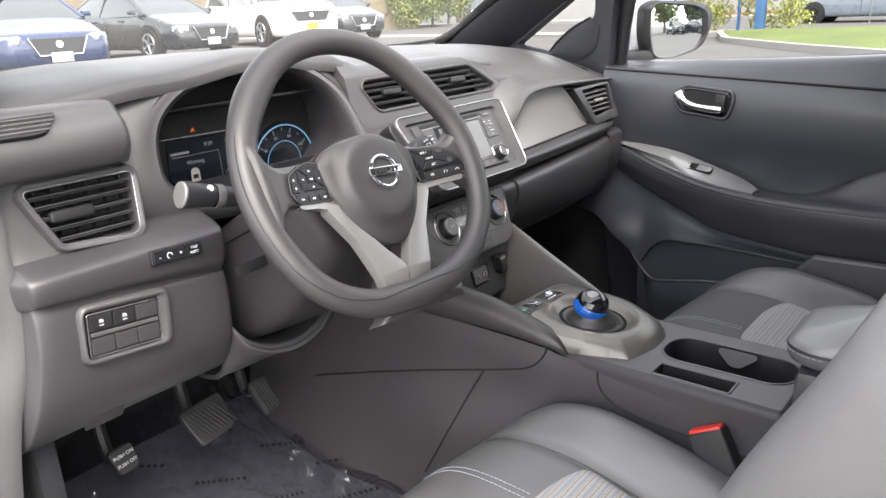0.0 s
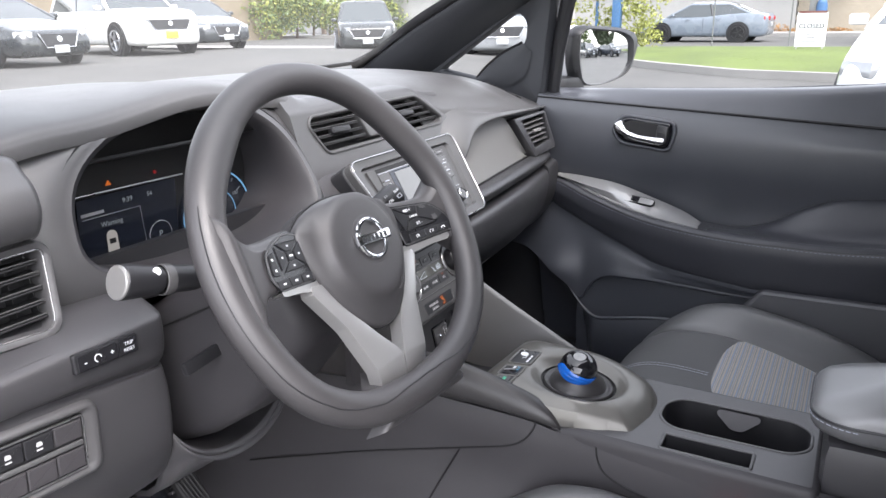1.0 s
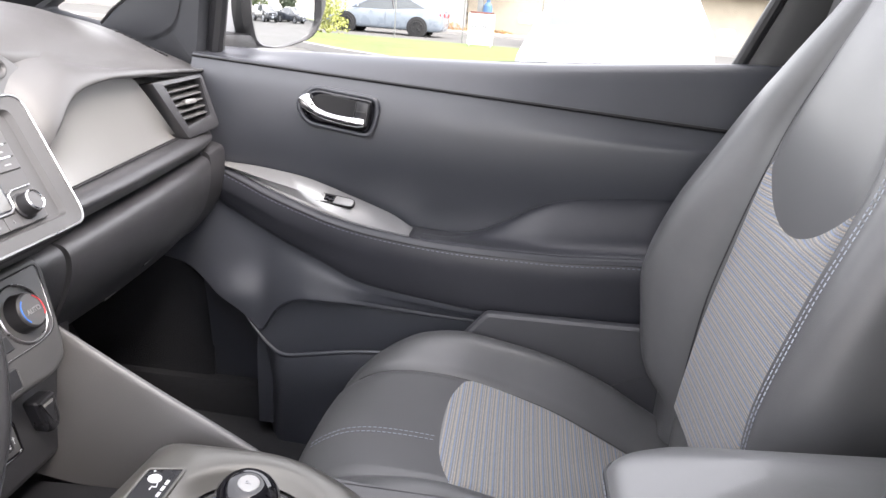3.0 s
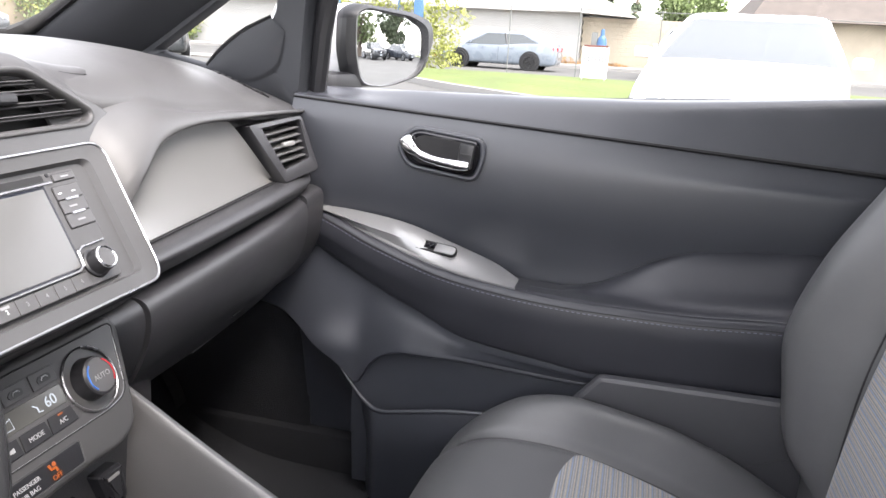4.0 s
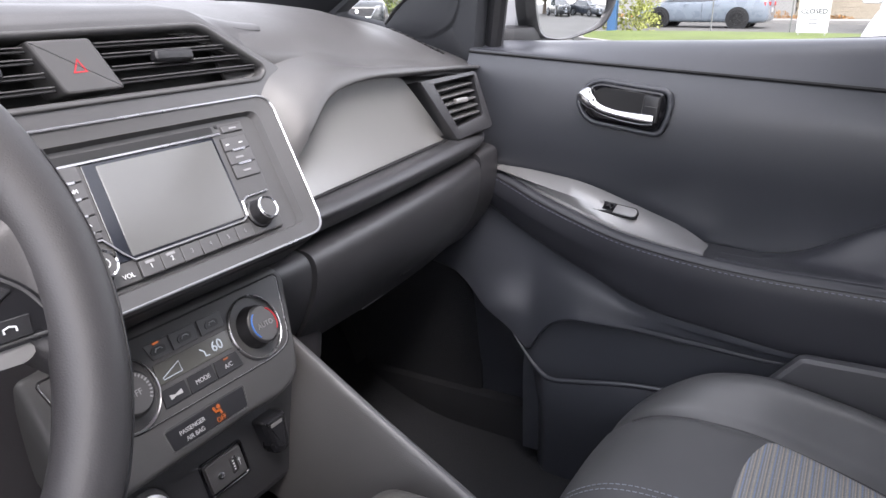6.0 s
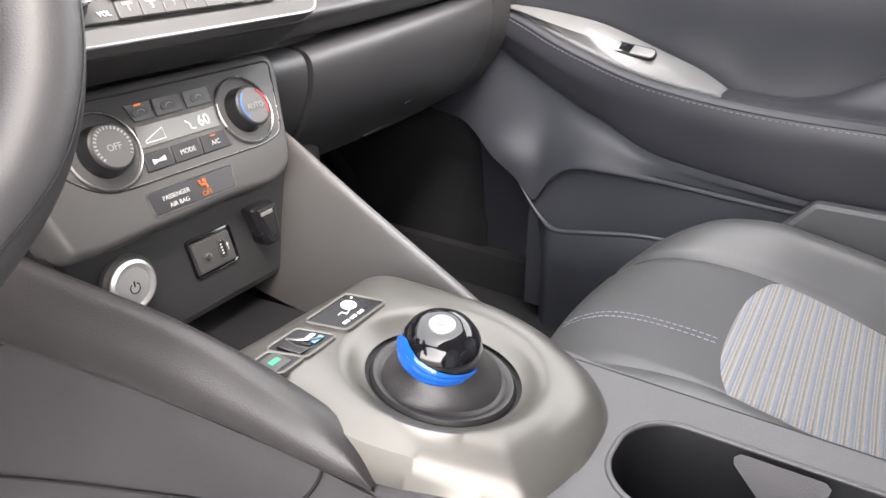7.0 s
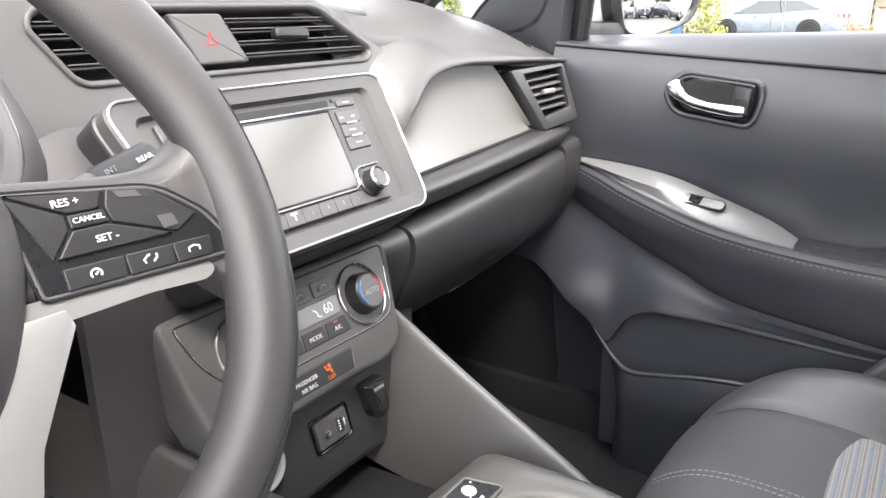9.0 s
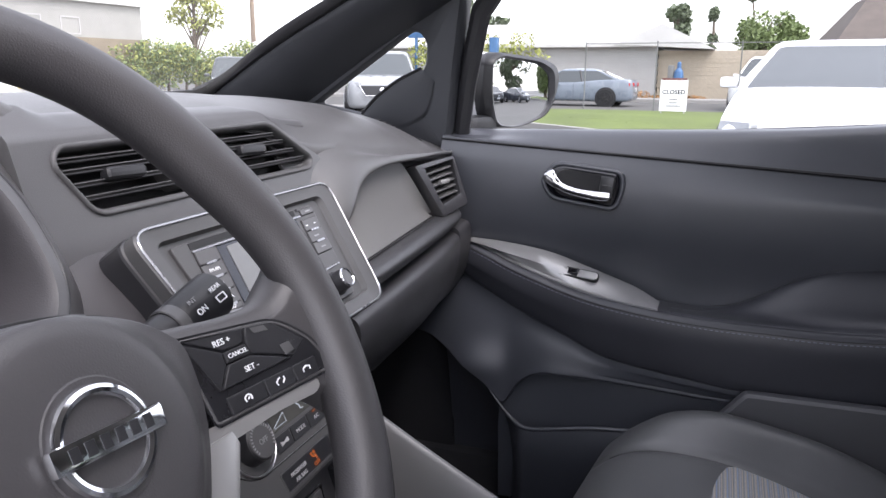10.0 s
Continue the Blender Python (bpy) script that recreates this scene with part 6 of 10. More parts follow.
    part("indicator_rim", tube([cli @ V(p[0], p[1], 0.0006) for p in rounded([(-0.0596, -0.0548), (0.0210, -0.0554), (0.0252, -0.0366), (-0.0606, -0.0364)], 0.003, 4)], 0.0006, 5, closed=True), M_BEZEL, ab)
    text("lettering", "PASSENGER", 0.0050, cli @ pose(-0.0360, -0.0438, 0.0009), M_DIM_INK, ab)
    text("lettering", "AIR BAG", 0.0050, cli @ pose(-0.0360, -0.0502, 0.0009), M_DIM_INK, ab)
    text("lettering", "OFF", 0.0058, cli @ pose(-0.0085, -0.0512, 0.0009), M_LED_ORANGE, ab)
    part("seat_symbol", tube([cli @ V(x, y, 0.0014) for x, y in ((-0.0120, -0.0400), (-0.0110, -0.0440), (-0.0065, -0.0445), (-0.0060, -0.0475))], 0.0011, 6), M_LED_ORANGE, ab)
    part("bag_symbol", slab(circle(0.0019, 14, -0.0066, -0.0412), 0.0006, cli, 0, lift=0.0013), M_LED_ORANGE, ab)
    # lower face with power button, socket plate and the flap
    low = plane_pose((0.0, 0.757, 0.715), (1, 0, 0), (0, -1, 0.12))
    part("lower_face", slab(rounded([(-0.125, -0.05), (0.103, -0.05), (0.114, 0.055), (-0.135, 0.055)], [0.012, 0.035, 0.012, 0.012], 8), 0.03, low, 0.008), M_LOWDASH, c, "black grained lower face")
    pm = low @ pose(-0.083, 0.0092, 0)
    pb = part("power_button", turned([(0.0235, -0.001), (0.0235, 0.004), (0.0215, 0.0065), (0.0190, 0.0068)], pm, 40), M_BEZEL, c, "round silver power button")
    part("silver_ring", turned([(0.0193, 0.0062), (0.0200, 0.0085), (0.0175, 0.0105), (0.0145, 0.0095), (0.0143, 0.0085)], pm, 40), M_ALU, pb)
    part("button_cap", turned([(0.0144, 0.0082), (0.0140, 0.0092), (0.0, 0.0092)], pm, 36), M_ALU, pb)
    part("power_mark", tube([pm @ V(0.0042 * math.sin(a), -0.002 + 0.0042 * math.cos(a), 0.0094) for a in [0.6 + 5.1 * i / 14 for i in range(15)]], 0.0005, 5), M_BLACK, pb)
    part("power_mark", boxy((0.0010, 0.0046, 0.0006), pm @ pose(0, 0.0012, 0.0094), 0), M_BLACK, pb)
    um = low @ pose(0.0015, 0.0025, 0) @ Matrix(((1, -0.16, 0, 0), (0, 1, 0, 0), (0, 0, 1, 0), (0, 0, 0, 1)))
    us = part("socket_plate", slab(rect(0.041, 0.028, 0.0025, 4), 0.01, um, 0.001, lift=0.0028), M_BEZEL_DARK, c, "dark socket plate with audio and data ports")
    bm = bmesh.new()
    grid(bm, [[um @ V(q.x, q.y, z) for q in rect(w, h, 0.004, 4)] for w, h, z in ((0.050, 0.0370, -0.003), (0.0488, 0.0358, 0.0016), (0.0460, 0.0330, 0.0022), (0.0440, 0.0310, 0.0010), (0.0425, 0.0295, -0.004))], close_v=True)
    part("plate_edge", bm, M_GLOSS, us, smooth=50)
    part("audio_jack", turned([(0.0034, 0.003), (0.0034, 0.0042), (0.0022, 0.0045), (0.0018, 0.003)], um @ pose(-0.008, -0.001, 0), 20), M_CHROME, us)
    part("data_port", slab(rect(0.0062, 0.0140, 0.0005, 2, 0.0085, 0.0), 0.004, um, 0, lift=0.0032), M_DEEP, us)
    part("port_rim", frame_ring(rect(0.0078, 0.0156, 0.0008, 2, 0.0085, 0.0), rect(0.0062, 0.0140, 0.0005, 2, 0.0085, 0.0), 0.002, um, lift=0.0036), M_TRIMLINE, us)
    for yy in (-0.0042, -0.0014, 0.0014, 0.0042):
        part("port_contact", slab(rect(0.0018, 0.0014, 0, 1, 0.0080, yy), 0.002, um, 0, lift=0.0035), M_WHITE_INK, us)
    part("port_mark", tube([um @ V(x, y, 0.0030) for x, y in ((0.0150, -0.0035), (0.0150, 0.0040), (0.0165, 0.0020), (0.0150, 0.0005), (0.0138, 0.0025))], 0.0003, 4), M_WHITE_INK, us)
    fm = low @ pose(0.0570, 0.0120, 0)
    fl = part("socket_flap", slab(rounded([(-0.006, -0.025), (0.015, -0.021), (0.0125, 0.0155), (-0.0165, 0.0155)], [0.012, 0.012, 0.004, 0.004], 6), 0.020, fm, 0.005, lift=0.016), M_GLOSSY_PAD, c, "black socket cover flap")
    part("flap_slot", slab(rect(0.015, 0.0036, 0.001, 2, -0.002, 0.0088), 0.002, fm, 0.0004, lift=0.0164), M_SILVER, fl)
    part("flap_lip", slab(rect(0.023, 0.0022, 0.001, 2, -0.002, 0.0132), 0.004, fm, 0.0006, lift=0.0172), M_BLACK, fl)
    return c


radio()
climate_panel()


def console():
    c = thing("centre_console", (0.0, 0.45, 0.34), "charcoal plastic centre console with cup holders", "centre console")
    # tunnel sides
    left = [[V(x, y, z) for x, z in ((xt, zt), (xt - 0.006, zt - 0.03), (xt - 0.012, zt - 0.10), (xt - 0.035, 0.50), (xt - 0.05, 0.34))] for y, xt, zt in ((1.15, -0.215, 0.72), (0.95, -0.184, 0.712), (0.80, -0.160, 0.704), (0.65, -0.1385, 0.690), (0.55, -0.1265, 0.680), (0.50, -0.119, 0.669), (0.35, -0.116, 0.672), (0.20, -0.116, 0.67), (-0.15, -0.116, 0.66))]
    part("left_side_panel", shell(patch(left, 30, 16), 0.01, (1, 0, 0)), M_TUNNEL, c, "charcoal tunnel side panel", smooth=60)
    right = [[V(x, y, z) for x, z in ((xt, zt), (xt + 0.008, zt - 0.05), (xt + 0.02, 0.50), (xt + 0.03, 0.34))] for y, xt, zt in ((1.1, 0.17, 0.74), (0.90, 0.15, 0.76), (0.78, 0.136, 0.765), (0.65, 0.115, 0.715), (0.55, 0.100, 0.68), (0.45, 0.085, 0.672), (0.20, 0.075, 0.67), (-0.15, 0.075, 0.66))]
    part("right_side_panel", shell(patch(right, 30, 14), 0.01, (-1, 0, 0)), M_DASH, c, smooth=60)
    # sloping rails on both sides of the open tray
    secs = []
    for y, xr, zr, xl, zl in ((0.90, -0.168, 0.792, -0.188, 0.712), (0.82, -0.152, 0.774, -0.172, 0.709), (0.752, -0.140, 0.759, -0.160, 0.705), (0.680, -0.130, 0.749, -0.149, 0.700), (0.632, -0.125, 0.740, -0.143, 0.697),
                              (0.591, -0.120, 0.727, -0.137, 0.692), (0.549, -0.1165, 0.711, -0.1310, 0.685), (0.521, -0.1145, 0.694, -0.1240, 0.678), (0.507, -0.1135, 0.677, -0.1165, 0.671)):
        h = zr - zl
        prof = [(xr + 0.034, zr - 0.9 * h - 0.012), (xr + 0.016, zr - 0.28 * h), (xr + 0.006, zr - 0.03 * h), (xr - 0.001, zr), (xr - 0.008, zr - 0.08 * h), (xr + (xl - xr) * 0.75 - 0.004, zr - 0.40 * h),
                (xl - 0.002, zl + 0.22 * h), (xl, zl), (xl + 0.008, zl - 0.12 * h - 0.001), (xl + 0.026, zl - 0.2 * h - 0.002)]
        secs.append([V(x, y, z) for x, z in prof])
    bm = bmesh.new()
    grid(bm, patch(secs, 50, 30))
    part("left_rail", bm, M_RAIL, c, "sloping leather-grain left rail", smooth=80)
    rows = patch([[V(0.150, 0.84, 0.79), V(0.128, 0.782, 0.786), V(0.113, 0.68, 0.742), V(0.100, 0.58, 0.700), V(0.088, 0.52, 0.676)],
                  [V(0.138, 0.84, 0.794), V(0.116, 0.782, 0.790), V(0.102, 0.68, 0.746), V(0.090, 0.58, 0.704), V(0.080, 0.52, 0.680)],
                  [V(0.110, 0.84, 0.74), V(0.095, 0.782, 0.735), V(0.084, 0.68, 0.70), V(0.078, 0.58, 0.675), V(0.074, 0.52, 0.665)],
                  [V(0.085, 0.84, 0.65), V(0.070, 0.782, 0.645), V(0.062, 0.68, 0.640), V(0.062, 0.58, 0.645), V(0.066, 0.52, 0.65)]], 14, 20)
    # the sheen on this flank sits in its paler material
    part("right_flank", shell(rows, 0.006, (0.8, 0, -0.5)), M_FLANK_LIT, c, "sloping right flank with soft top edge", smooth=60)
    part("tray_floor", boxy((0.175, 0.26, 0.02), pose(-0.022, 0.72, 0.632, -3), 0.004), M_BLACK, c, "dark open tray")
    # deck with cup holder and slot
    zt = 0.677
    deck_o = rounded([(-0.113, 0.200), (0.069, 0.200), (0.073, 0.50), (-0.110, 0.53)], [0.004, 0.006, 0.03, 0.02], 5)

    def at_deck(p, z):
        return V(p[0], p[1], z)
    cup = rounded([(-0.050, 0.228), (-0.030, 0.2065), (0.016, 0.2065), (0.036, 0.228), (0.036, 0.375), (0.012, 0.396), (-0.030, 0.396), (-0.052, 0.375)], [0.03, 0.02, 0.02, 0.03, 0.03, 0.02, 0.02, 0.03], 6)
    slot = rounded([(-0.107, 0.268), (-0.068, 0.268), (-0.070, 0.378), (-0.107, 0.378)], 0.004, 4)
    bm = bmesh.new()
    edges = []
    for ring in (deck_o, cup, slot):
        vs = [bm.verts.new(at_deck(p, zt)) for p in ring]
        edges += [bm.edges.new((vs[i], vs[(i + 1) % len(vs)])) for i in range(len(vs))]
    bmesh.ops.triangle_fill(bm, use_beauty=True, use_dissolve=False, edges=edges)
    deck = part("deck", bm, M_DASH, c, "charcoal deck with cup holder openings", smooth=30)
    bm = bmesh.new()
    grid(bm, [[V(q.x, q.y, z) for q in grown_outline(deck_o, d)] for d, z in ((0.0, zt), (0.003, zt - 0.0008), (0.006, zt - 0.003), (0.008, zt - 0.0065), (0.009, zt - 0.012), (0.010, zt - 0.05))], close_v=True)
    part("deck_skirt", bm, M_TUNNEL, deck, smooth=80)
    for ring, dz, nm in ((cup, 0.085, "cup_well"), (slot, 0.045, "slot_well")):
        bm = bmesh.new()
        cc = sum((Vector(p) for p in ring), Vector((0, 0))) / len(ring)
        vs = grid(bm, [[at_deck(cc + (Vector(p) - cc) * k, z) for p in ring] for k, z in ((1.0, zt), (0.985, zt - 0.004), (0.93, zt - dz))], close_v=True)
        bm.faces.new(vs[-1])
        part(nm, bm, M_BLACK, deck)
        part("well_lip", tube([at_deck(p, zt + 0.0002) for p in ring], 0.0022, 8, closed=True, rz=0.0016), M_DASHTOP, deck, smooth=80)
    part("cup_divider", slab(rounded([(-0.026, 0.002), (0.026, 0.002), (0.006, -0.015), (-0.006, -0.015)], 0.003, 4), 0.016, plane_pose((0.026, 0.300, zt - 0.006), (0, -1, 0), (-0.85, 0, 0.5)), 0.004), M_TUNNEL, deck, "grey cup holder tab")
    part("tab_post", slab(rounded([(-0.014, 0.0), (0.014, 0.0), (0.012, -0.055), (-0.012, -0.055)], 0.003, 3), 0.010, plane_pose((0.030, 0.300, zt - 0.016), (0, -1, 0), (-1, 0, 0.05)), 0.002), M_BLACK, deck)
    # seams on the tunnel side
    def side_x(y, z):
        xt = curve_at([(0.20, -0.116), (0.35, -0.116), (0.50, -0.119), (0.55, -0.1265), (0.65, -0.1385), (0.80, -0.160), (0.95, -0.184), (1.15, -0.215)], y)
        zt2 = curve_at([(0.20, 0.67), (0.35, 0.672), (0.50, 0.669), (0.55, 0.680), (0.65, 0.690), (0.80, 0.704), (0.95, 0.712)], y)
        return xt - 0.0015 + curve_at([(-0.30, -0.05), (-0.17, -0.035), (-0.10, -0.012), (-0.03, -0.006), (0.0, 0.0)], z - zt2)
    for pts in ([(0.98, 0.546), (0.80, 0.588), (0.645, 0.622), (0.60, 0.633), (0.572, 0.641), (0.553, 0.653), (0.542, 0.670), (0.538, 0.686)], [(0.645, 0.622), (0.674, 0.562), (0.74, 0.42)],
                [(0.456, 0.662), (0.452, 0.645), (0.440, 0.628), (0.41, 0.615), (0.36, 0.608), (0.22, 0.602)]):
        line = curve_points([V(side_x(y, z), y, z) for y, z in pts], 24)
        part("seam", tube(line, 0.0013, 6), M_DEEP, c)
    # satin shifter plate
    zc = 0.706
    outline = rounded([(-0.121, 0.520), (-0.089, 0.417), (-0.040, 0.405), (0.034, 0.407), (0.086, 0.500), (0.062, 0.634), (-0.114, 0.646)], [0.03, 0.003, 0.05, 0.05, 0.05, 0.02, 0.02], 8)
    cc = Vector((-0.026, 0.514))

    def reach(a):
        """The plate's edge seen from the middle of the dish in the direction a."""
        d = Vector((math.cos(a), math.sin(a)))
        best = 0.05
        for p, q in zip(outline, outline[1:] + outline[:1]):
            e, w = Vector(q) - Vector(p), Vector(p) - cc
            den = d.x * e.y - d.y * e.x
            if abs(den) > 1e-9:
                t, s = (w.x * e.y - w.y * e.x) / den, (w.x * d.y - w.y * d.x) / den
                if t > 0 and -1e-6 <= s <= 1 + 1e-6:
                    best = max(best, t)
        return cc + d * best
    outline = [reach(2 * math.pi * k / 180) for k in range(180)]
    bm = bmesh.new()
    rings = []
    corner = Vector((-0.089, 0.417))
    for k, dz, kf, df in ((0.995, -0.034, 0.995, -0.034), (1.0, -0.026, 1.0, -0.028), (0.985, -0.016, 0.975, -0.018), (0.945, -0.009, 0.935, -0.0075), (0.86, -0.002, 0.86, -0.0045), (0.78, 0.002, 0.78, 0.000)):
        row = []
        for p in outline:
            # on the driver's side a flat facet falls from a crease to the edge; elsewhere the edge is rounded
            f = min(1, max(0, (-0.045 - p.x) / 0.04)) * min(1, max(0, (0.63 - p.y) / 0.05))
            drop = 0.010 * max(0, 1 - (p - corner).length / 0.075) * max(0, (k - 0.70) / 0.3) * (1 if k < 0.99 else 0.4)
            kk, dd = k + (kf - k) * f, dz + (df - dz) * f
            row.append(V(cc.x + (p.x - cc.x) * kk, cc.y + (p.y - cc.y) * kk, max(0.6765, zc + dd - drop + 0.10 * (cc.y + (p.y - cc.y) * kk - 0.50))))
        rings.append(row)
    hole = [(p - cc).normalized() for p in outline]
    for r, dz in ((0.068, 0.0018), (0.064, 0.0008), (0.059, -0.0025), (0.055, -0.0062), (0.0505, -0.0085)):
        rings.append([V(cc.x + d.x * r, cc.y + d.y * r * 1.08, zc + dz + 0.10 * (cc.y + d.y * r - 0.50)) for d in hole])
    grid(bm, rings, close_v=True)
    plate = part("shifter_plate", bm, M_BEIGE, c, "satin warm grey shifter surround", smooth=45)
    ring_m = plane_pose((cc.x, cc.y, zc - 0.0072), (1, 0, 0), (0, -0.10, 1))
    part("ring_gap", turned([(0.0530, -0.0030), (0.0480, -0.0040), (0.0466, -0.002)], ring_m, 48, sy=1.08), M_DEEP, plate)
    part("dish", turned([(0.0470, -0.002), (0.0455, 0.0006), (0.0430, 0.0008), (0.0410, -0.0012), (0.0385, -0.0022), (0.0360, -0.0012), (0.0, 0.001)], ring_m, 56, sy=1.08), M_RAIL, plate, "grey round shifter dish", smooth=50)
    # switches ahead of the shifter
    for x, y, w, h, kind in ((-0.020, 0.600, 0.046, 0.027, "park"), (-0.070, 0.600, 0.030, 0.024, "eco"), (-0.0975, 0.599, 0.020, 0.020, "lamp")):
        sm = plane_pose((x, y, zc + 0.0132), (1, 0, 0), (0, -0.10, 1))
        sk = 0.005
        o = rounded([(-w / 2 + sk, -h / 2), (w / 2 + sk, -h / 2), (w / 2 - sk, h / 2), (-w / 2 - sk, h / 2)], 0.0025, 3)
        s = part("switch", slab(o, 0.008, sm, 0.0005, lift=-0.0002), M_GLOSSY_PAD, plate, "small flush console switch")
        bm = bmesh.new()
        grid(bm, [[sm @ V(q.x, q.y, z) for q in grown_outline(o, d)] for d, z in ((0.0030, -0.004), (0.0024, 0.0006), (0.0012, 0.0010), (0.0, 0.0004), (0.0, -0.006))], close_v=True)
        part("switch_rim", bm, M_BEIGE, s, smooth=60)
        if kind == "park":
            part("dial_symbol", slab(circle(0.0060, 20, 0.0075, 0.0035), 0.0006, sm, 0, lift=0.0004), M_WHITE_INK, s)
            part("symbol_tail", tube([sm @ V(a, b, 0.0005) for a, b in ((0.004, -0.001), (-0.003, -0.003), (-0.004, 0.001), (-0.008, 0.001))], 0.0006, 4), M_WHITE_INK, s)
            part("lamp", slab(circle(0.0010, 10, 0.0170, 0.0080), 0.0005, sm, 0, lift=0.0004), M_WHITE_INK, s)
            for i in range(3):
                part("symbol_bar", slab(rect(0.0060, 0.0026, 0, 1, -0.011 + 0.0085 * i, -0.0085), 0.0006, sm, 0, lift=0.0004), M_WHITE_INK, s)
        elif kind == "lamp":
            part("flat_key", slab(rect(0.017, 0.015, 0.001, 2), 0.002, sm, 0.0005, lift=0.0006), M_BEZEL_DARK, s)
            part("green_lamp", slab(rect(0.0085, 0.0042, 0.0005, 2), 0.0006, sm, 0, lift=0.0010), M_GREEN, s)
        else:
            part("rocker", slab(rounded([(-0.012, -0.009), (0.004, -0.009), (0.000, 0.008), (-0.016, 0.008)], 0.001, 2), 0.002, sm @ pose(0, 0, 0.0004, 0, 8, 0), 0.0004), M_GLOSS, s)
            part("rocker_edge", tube([sm @ V(a, b, d) for a, b, d in ((-0.004, 0.010, 0.0006), (-0.002, 0.002, 0.0024), (0.003, -0.004, 0.0028), (0.011, -0.008, 0.0012))], 0.0009, 6), M_TRIMLINE, s)
            part("white_mark", slab(rect(0.009, 0.0030, 0, 1, 0.008, -0.001), 0.0006, sm, 0, lift=0.0014), M_WHITE_INK, s)
            part("blue_mark", slab(rect(0.010, 0.0034, 0, 1, 0.009, -0.0065), 0.0006, sm, 0, lift=0.0012), M_PALEBLUE, s)
    return c


console_ob = console()


def shift_knob():
    c = V(-0.032, 0.513, 0.7265)
    k = thing("shift_knob", (-0.026, 0.514, 0.692), "glossy black shift knob with translucent blue band", "gear selector")
    base = plane_pose((-0.025, 0.515, 0.6995), (1, 0, 0), (0, -0.10, 1))
    rows = []
    for r, z, dx, dy in ((0.0400, -0.002, 0.0, 0.0), (0.0385, 0.0015, 0.0, 0.0), (0.0350, 0.0050, 0.0, -0.001), (0.0300, 0.0100, -0.001, -0.001), (0.0262, 0.0155, -0.003, -0.001), (0.0240, 0.0210, -0.005, -0.001), (0.0225, 0.0270, -0.006, -0.001)):
        rows.append([base @ V(dx + r * math.cos(a) * (1 + 0.10 * math.cos(2 * a + 1.2) * (r / 0.04) ** 2), dy + r * math.sin(a) * 1.02, z) for a in [2 * math.pi * i / 48 for i in range(48)]])
    bm = bmesh.new()
    grid(bm, rows, close_v=True)
    part("boot", bm, M_RAIL, k, "grey moulded boot below the knob", smooth=80)
    q = plane_pose(c, (1, 0, 0), (-0.16, -0.14, 1))
    prof = [(0.0, 0.0186), (0.0092, 0.0186), (0.0112, 0.0190), (0.0160, 0.0178), (0.0215, 0.0140), (0.0258, 0.0080), (0.0276, 0.0010), (0.0272, -0.0050), (0.0252, -0.0110), (0.0215, -0.0152), (0.0165, -0.0178), (0.0, -0.0185)]
    part("ball", turned(prof, q, 64), M_GLOSS, k, "piano black flattened ball", smooth=40)
    # blue band: swept wrap of three ribs round the forward left of the ball
    for z0, z1 in ((0.0, 0.36), (0.34, 0.68), (0.66, 1.0)):
        bm = bmesh.new()
        rows = []
        for j in range(5):
            f = z0 + (z1 - z0) * j / 4
            row = []
            for i in range(33):
                f2 = i / 32
                a = radians(112 + 160 * f2)
                lim = min(1, f2 / 0.20) ** 0.6 * (1 - 0.75 * max(0, (f2 - 0.35) / 0.65) ** 1.2)
                z = 0.0028 - 0.0115 * max(0, (f2 - 0.15) / 0.85) ** 0.8 + (f - 0.5) * 0.0210 * lim
                r = 0.0
                for (ra, za), (rb, zb) in zip(prof[2:], prof[3:]):
                    if zb <= z <= za:
                        r = ra + (rb - ra) * (z - za) / (zb - za)
                bulge = 0.0007 + 0.0011 * math.sin(math.pi * j / 4)
                row.append(q @ V((r + bulge) * math.cos(a), (r + bulge) * math.sin(a), z))
            rows.append(row)
        grid(bm, rows)
        part("blue_band", bm, M_BLUE, k, "translucent blue band", smooth=70)
    part("top_disc", turned([(0.0, 0.0192), (0.0086, 0.0192), (0.0091, 0.0186)], q, 30), M_SILVER, k, "silver top disc")
    text("lettering", "P", 0.0075, q @ pose(0, 0, 0.0192, 0, 0, 8), M_GREY_INK, k, lift=0.0002)


shift_knob()


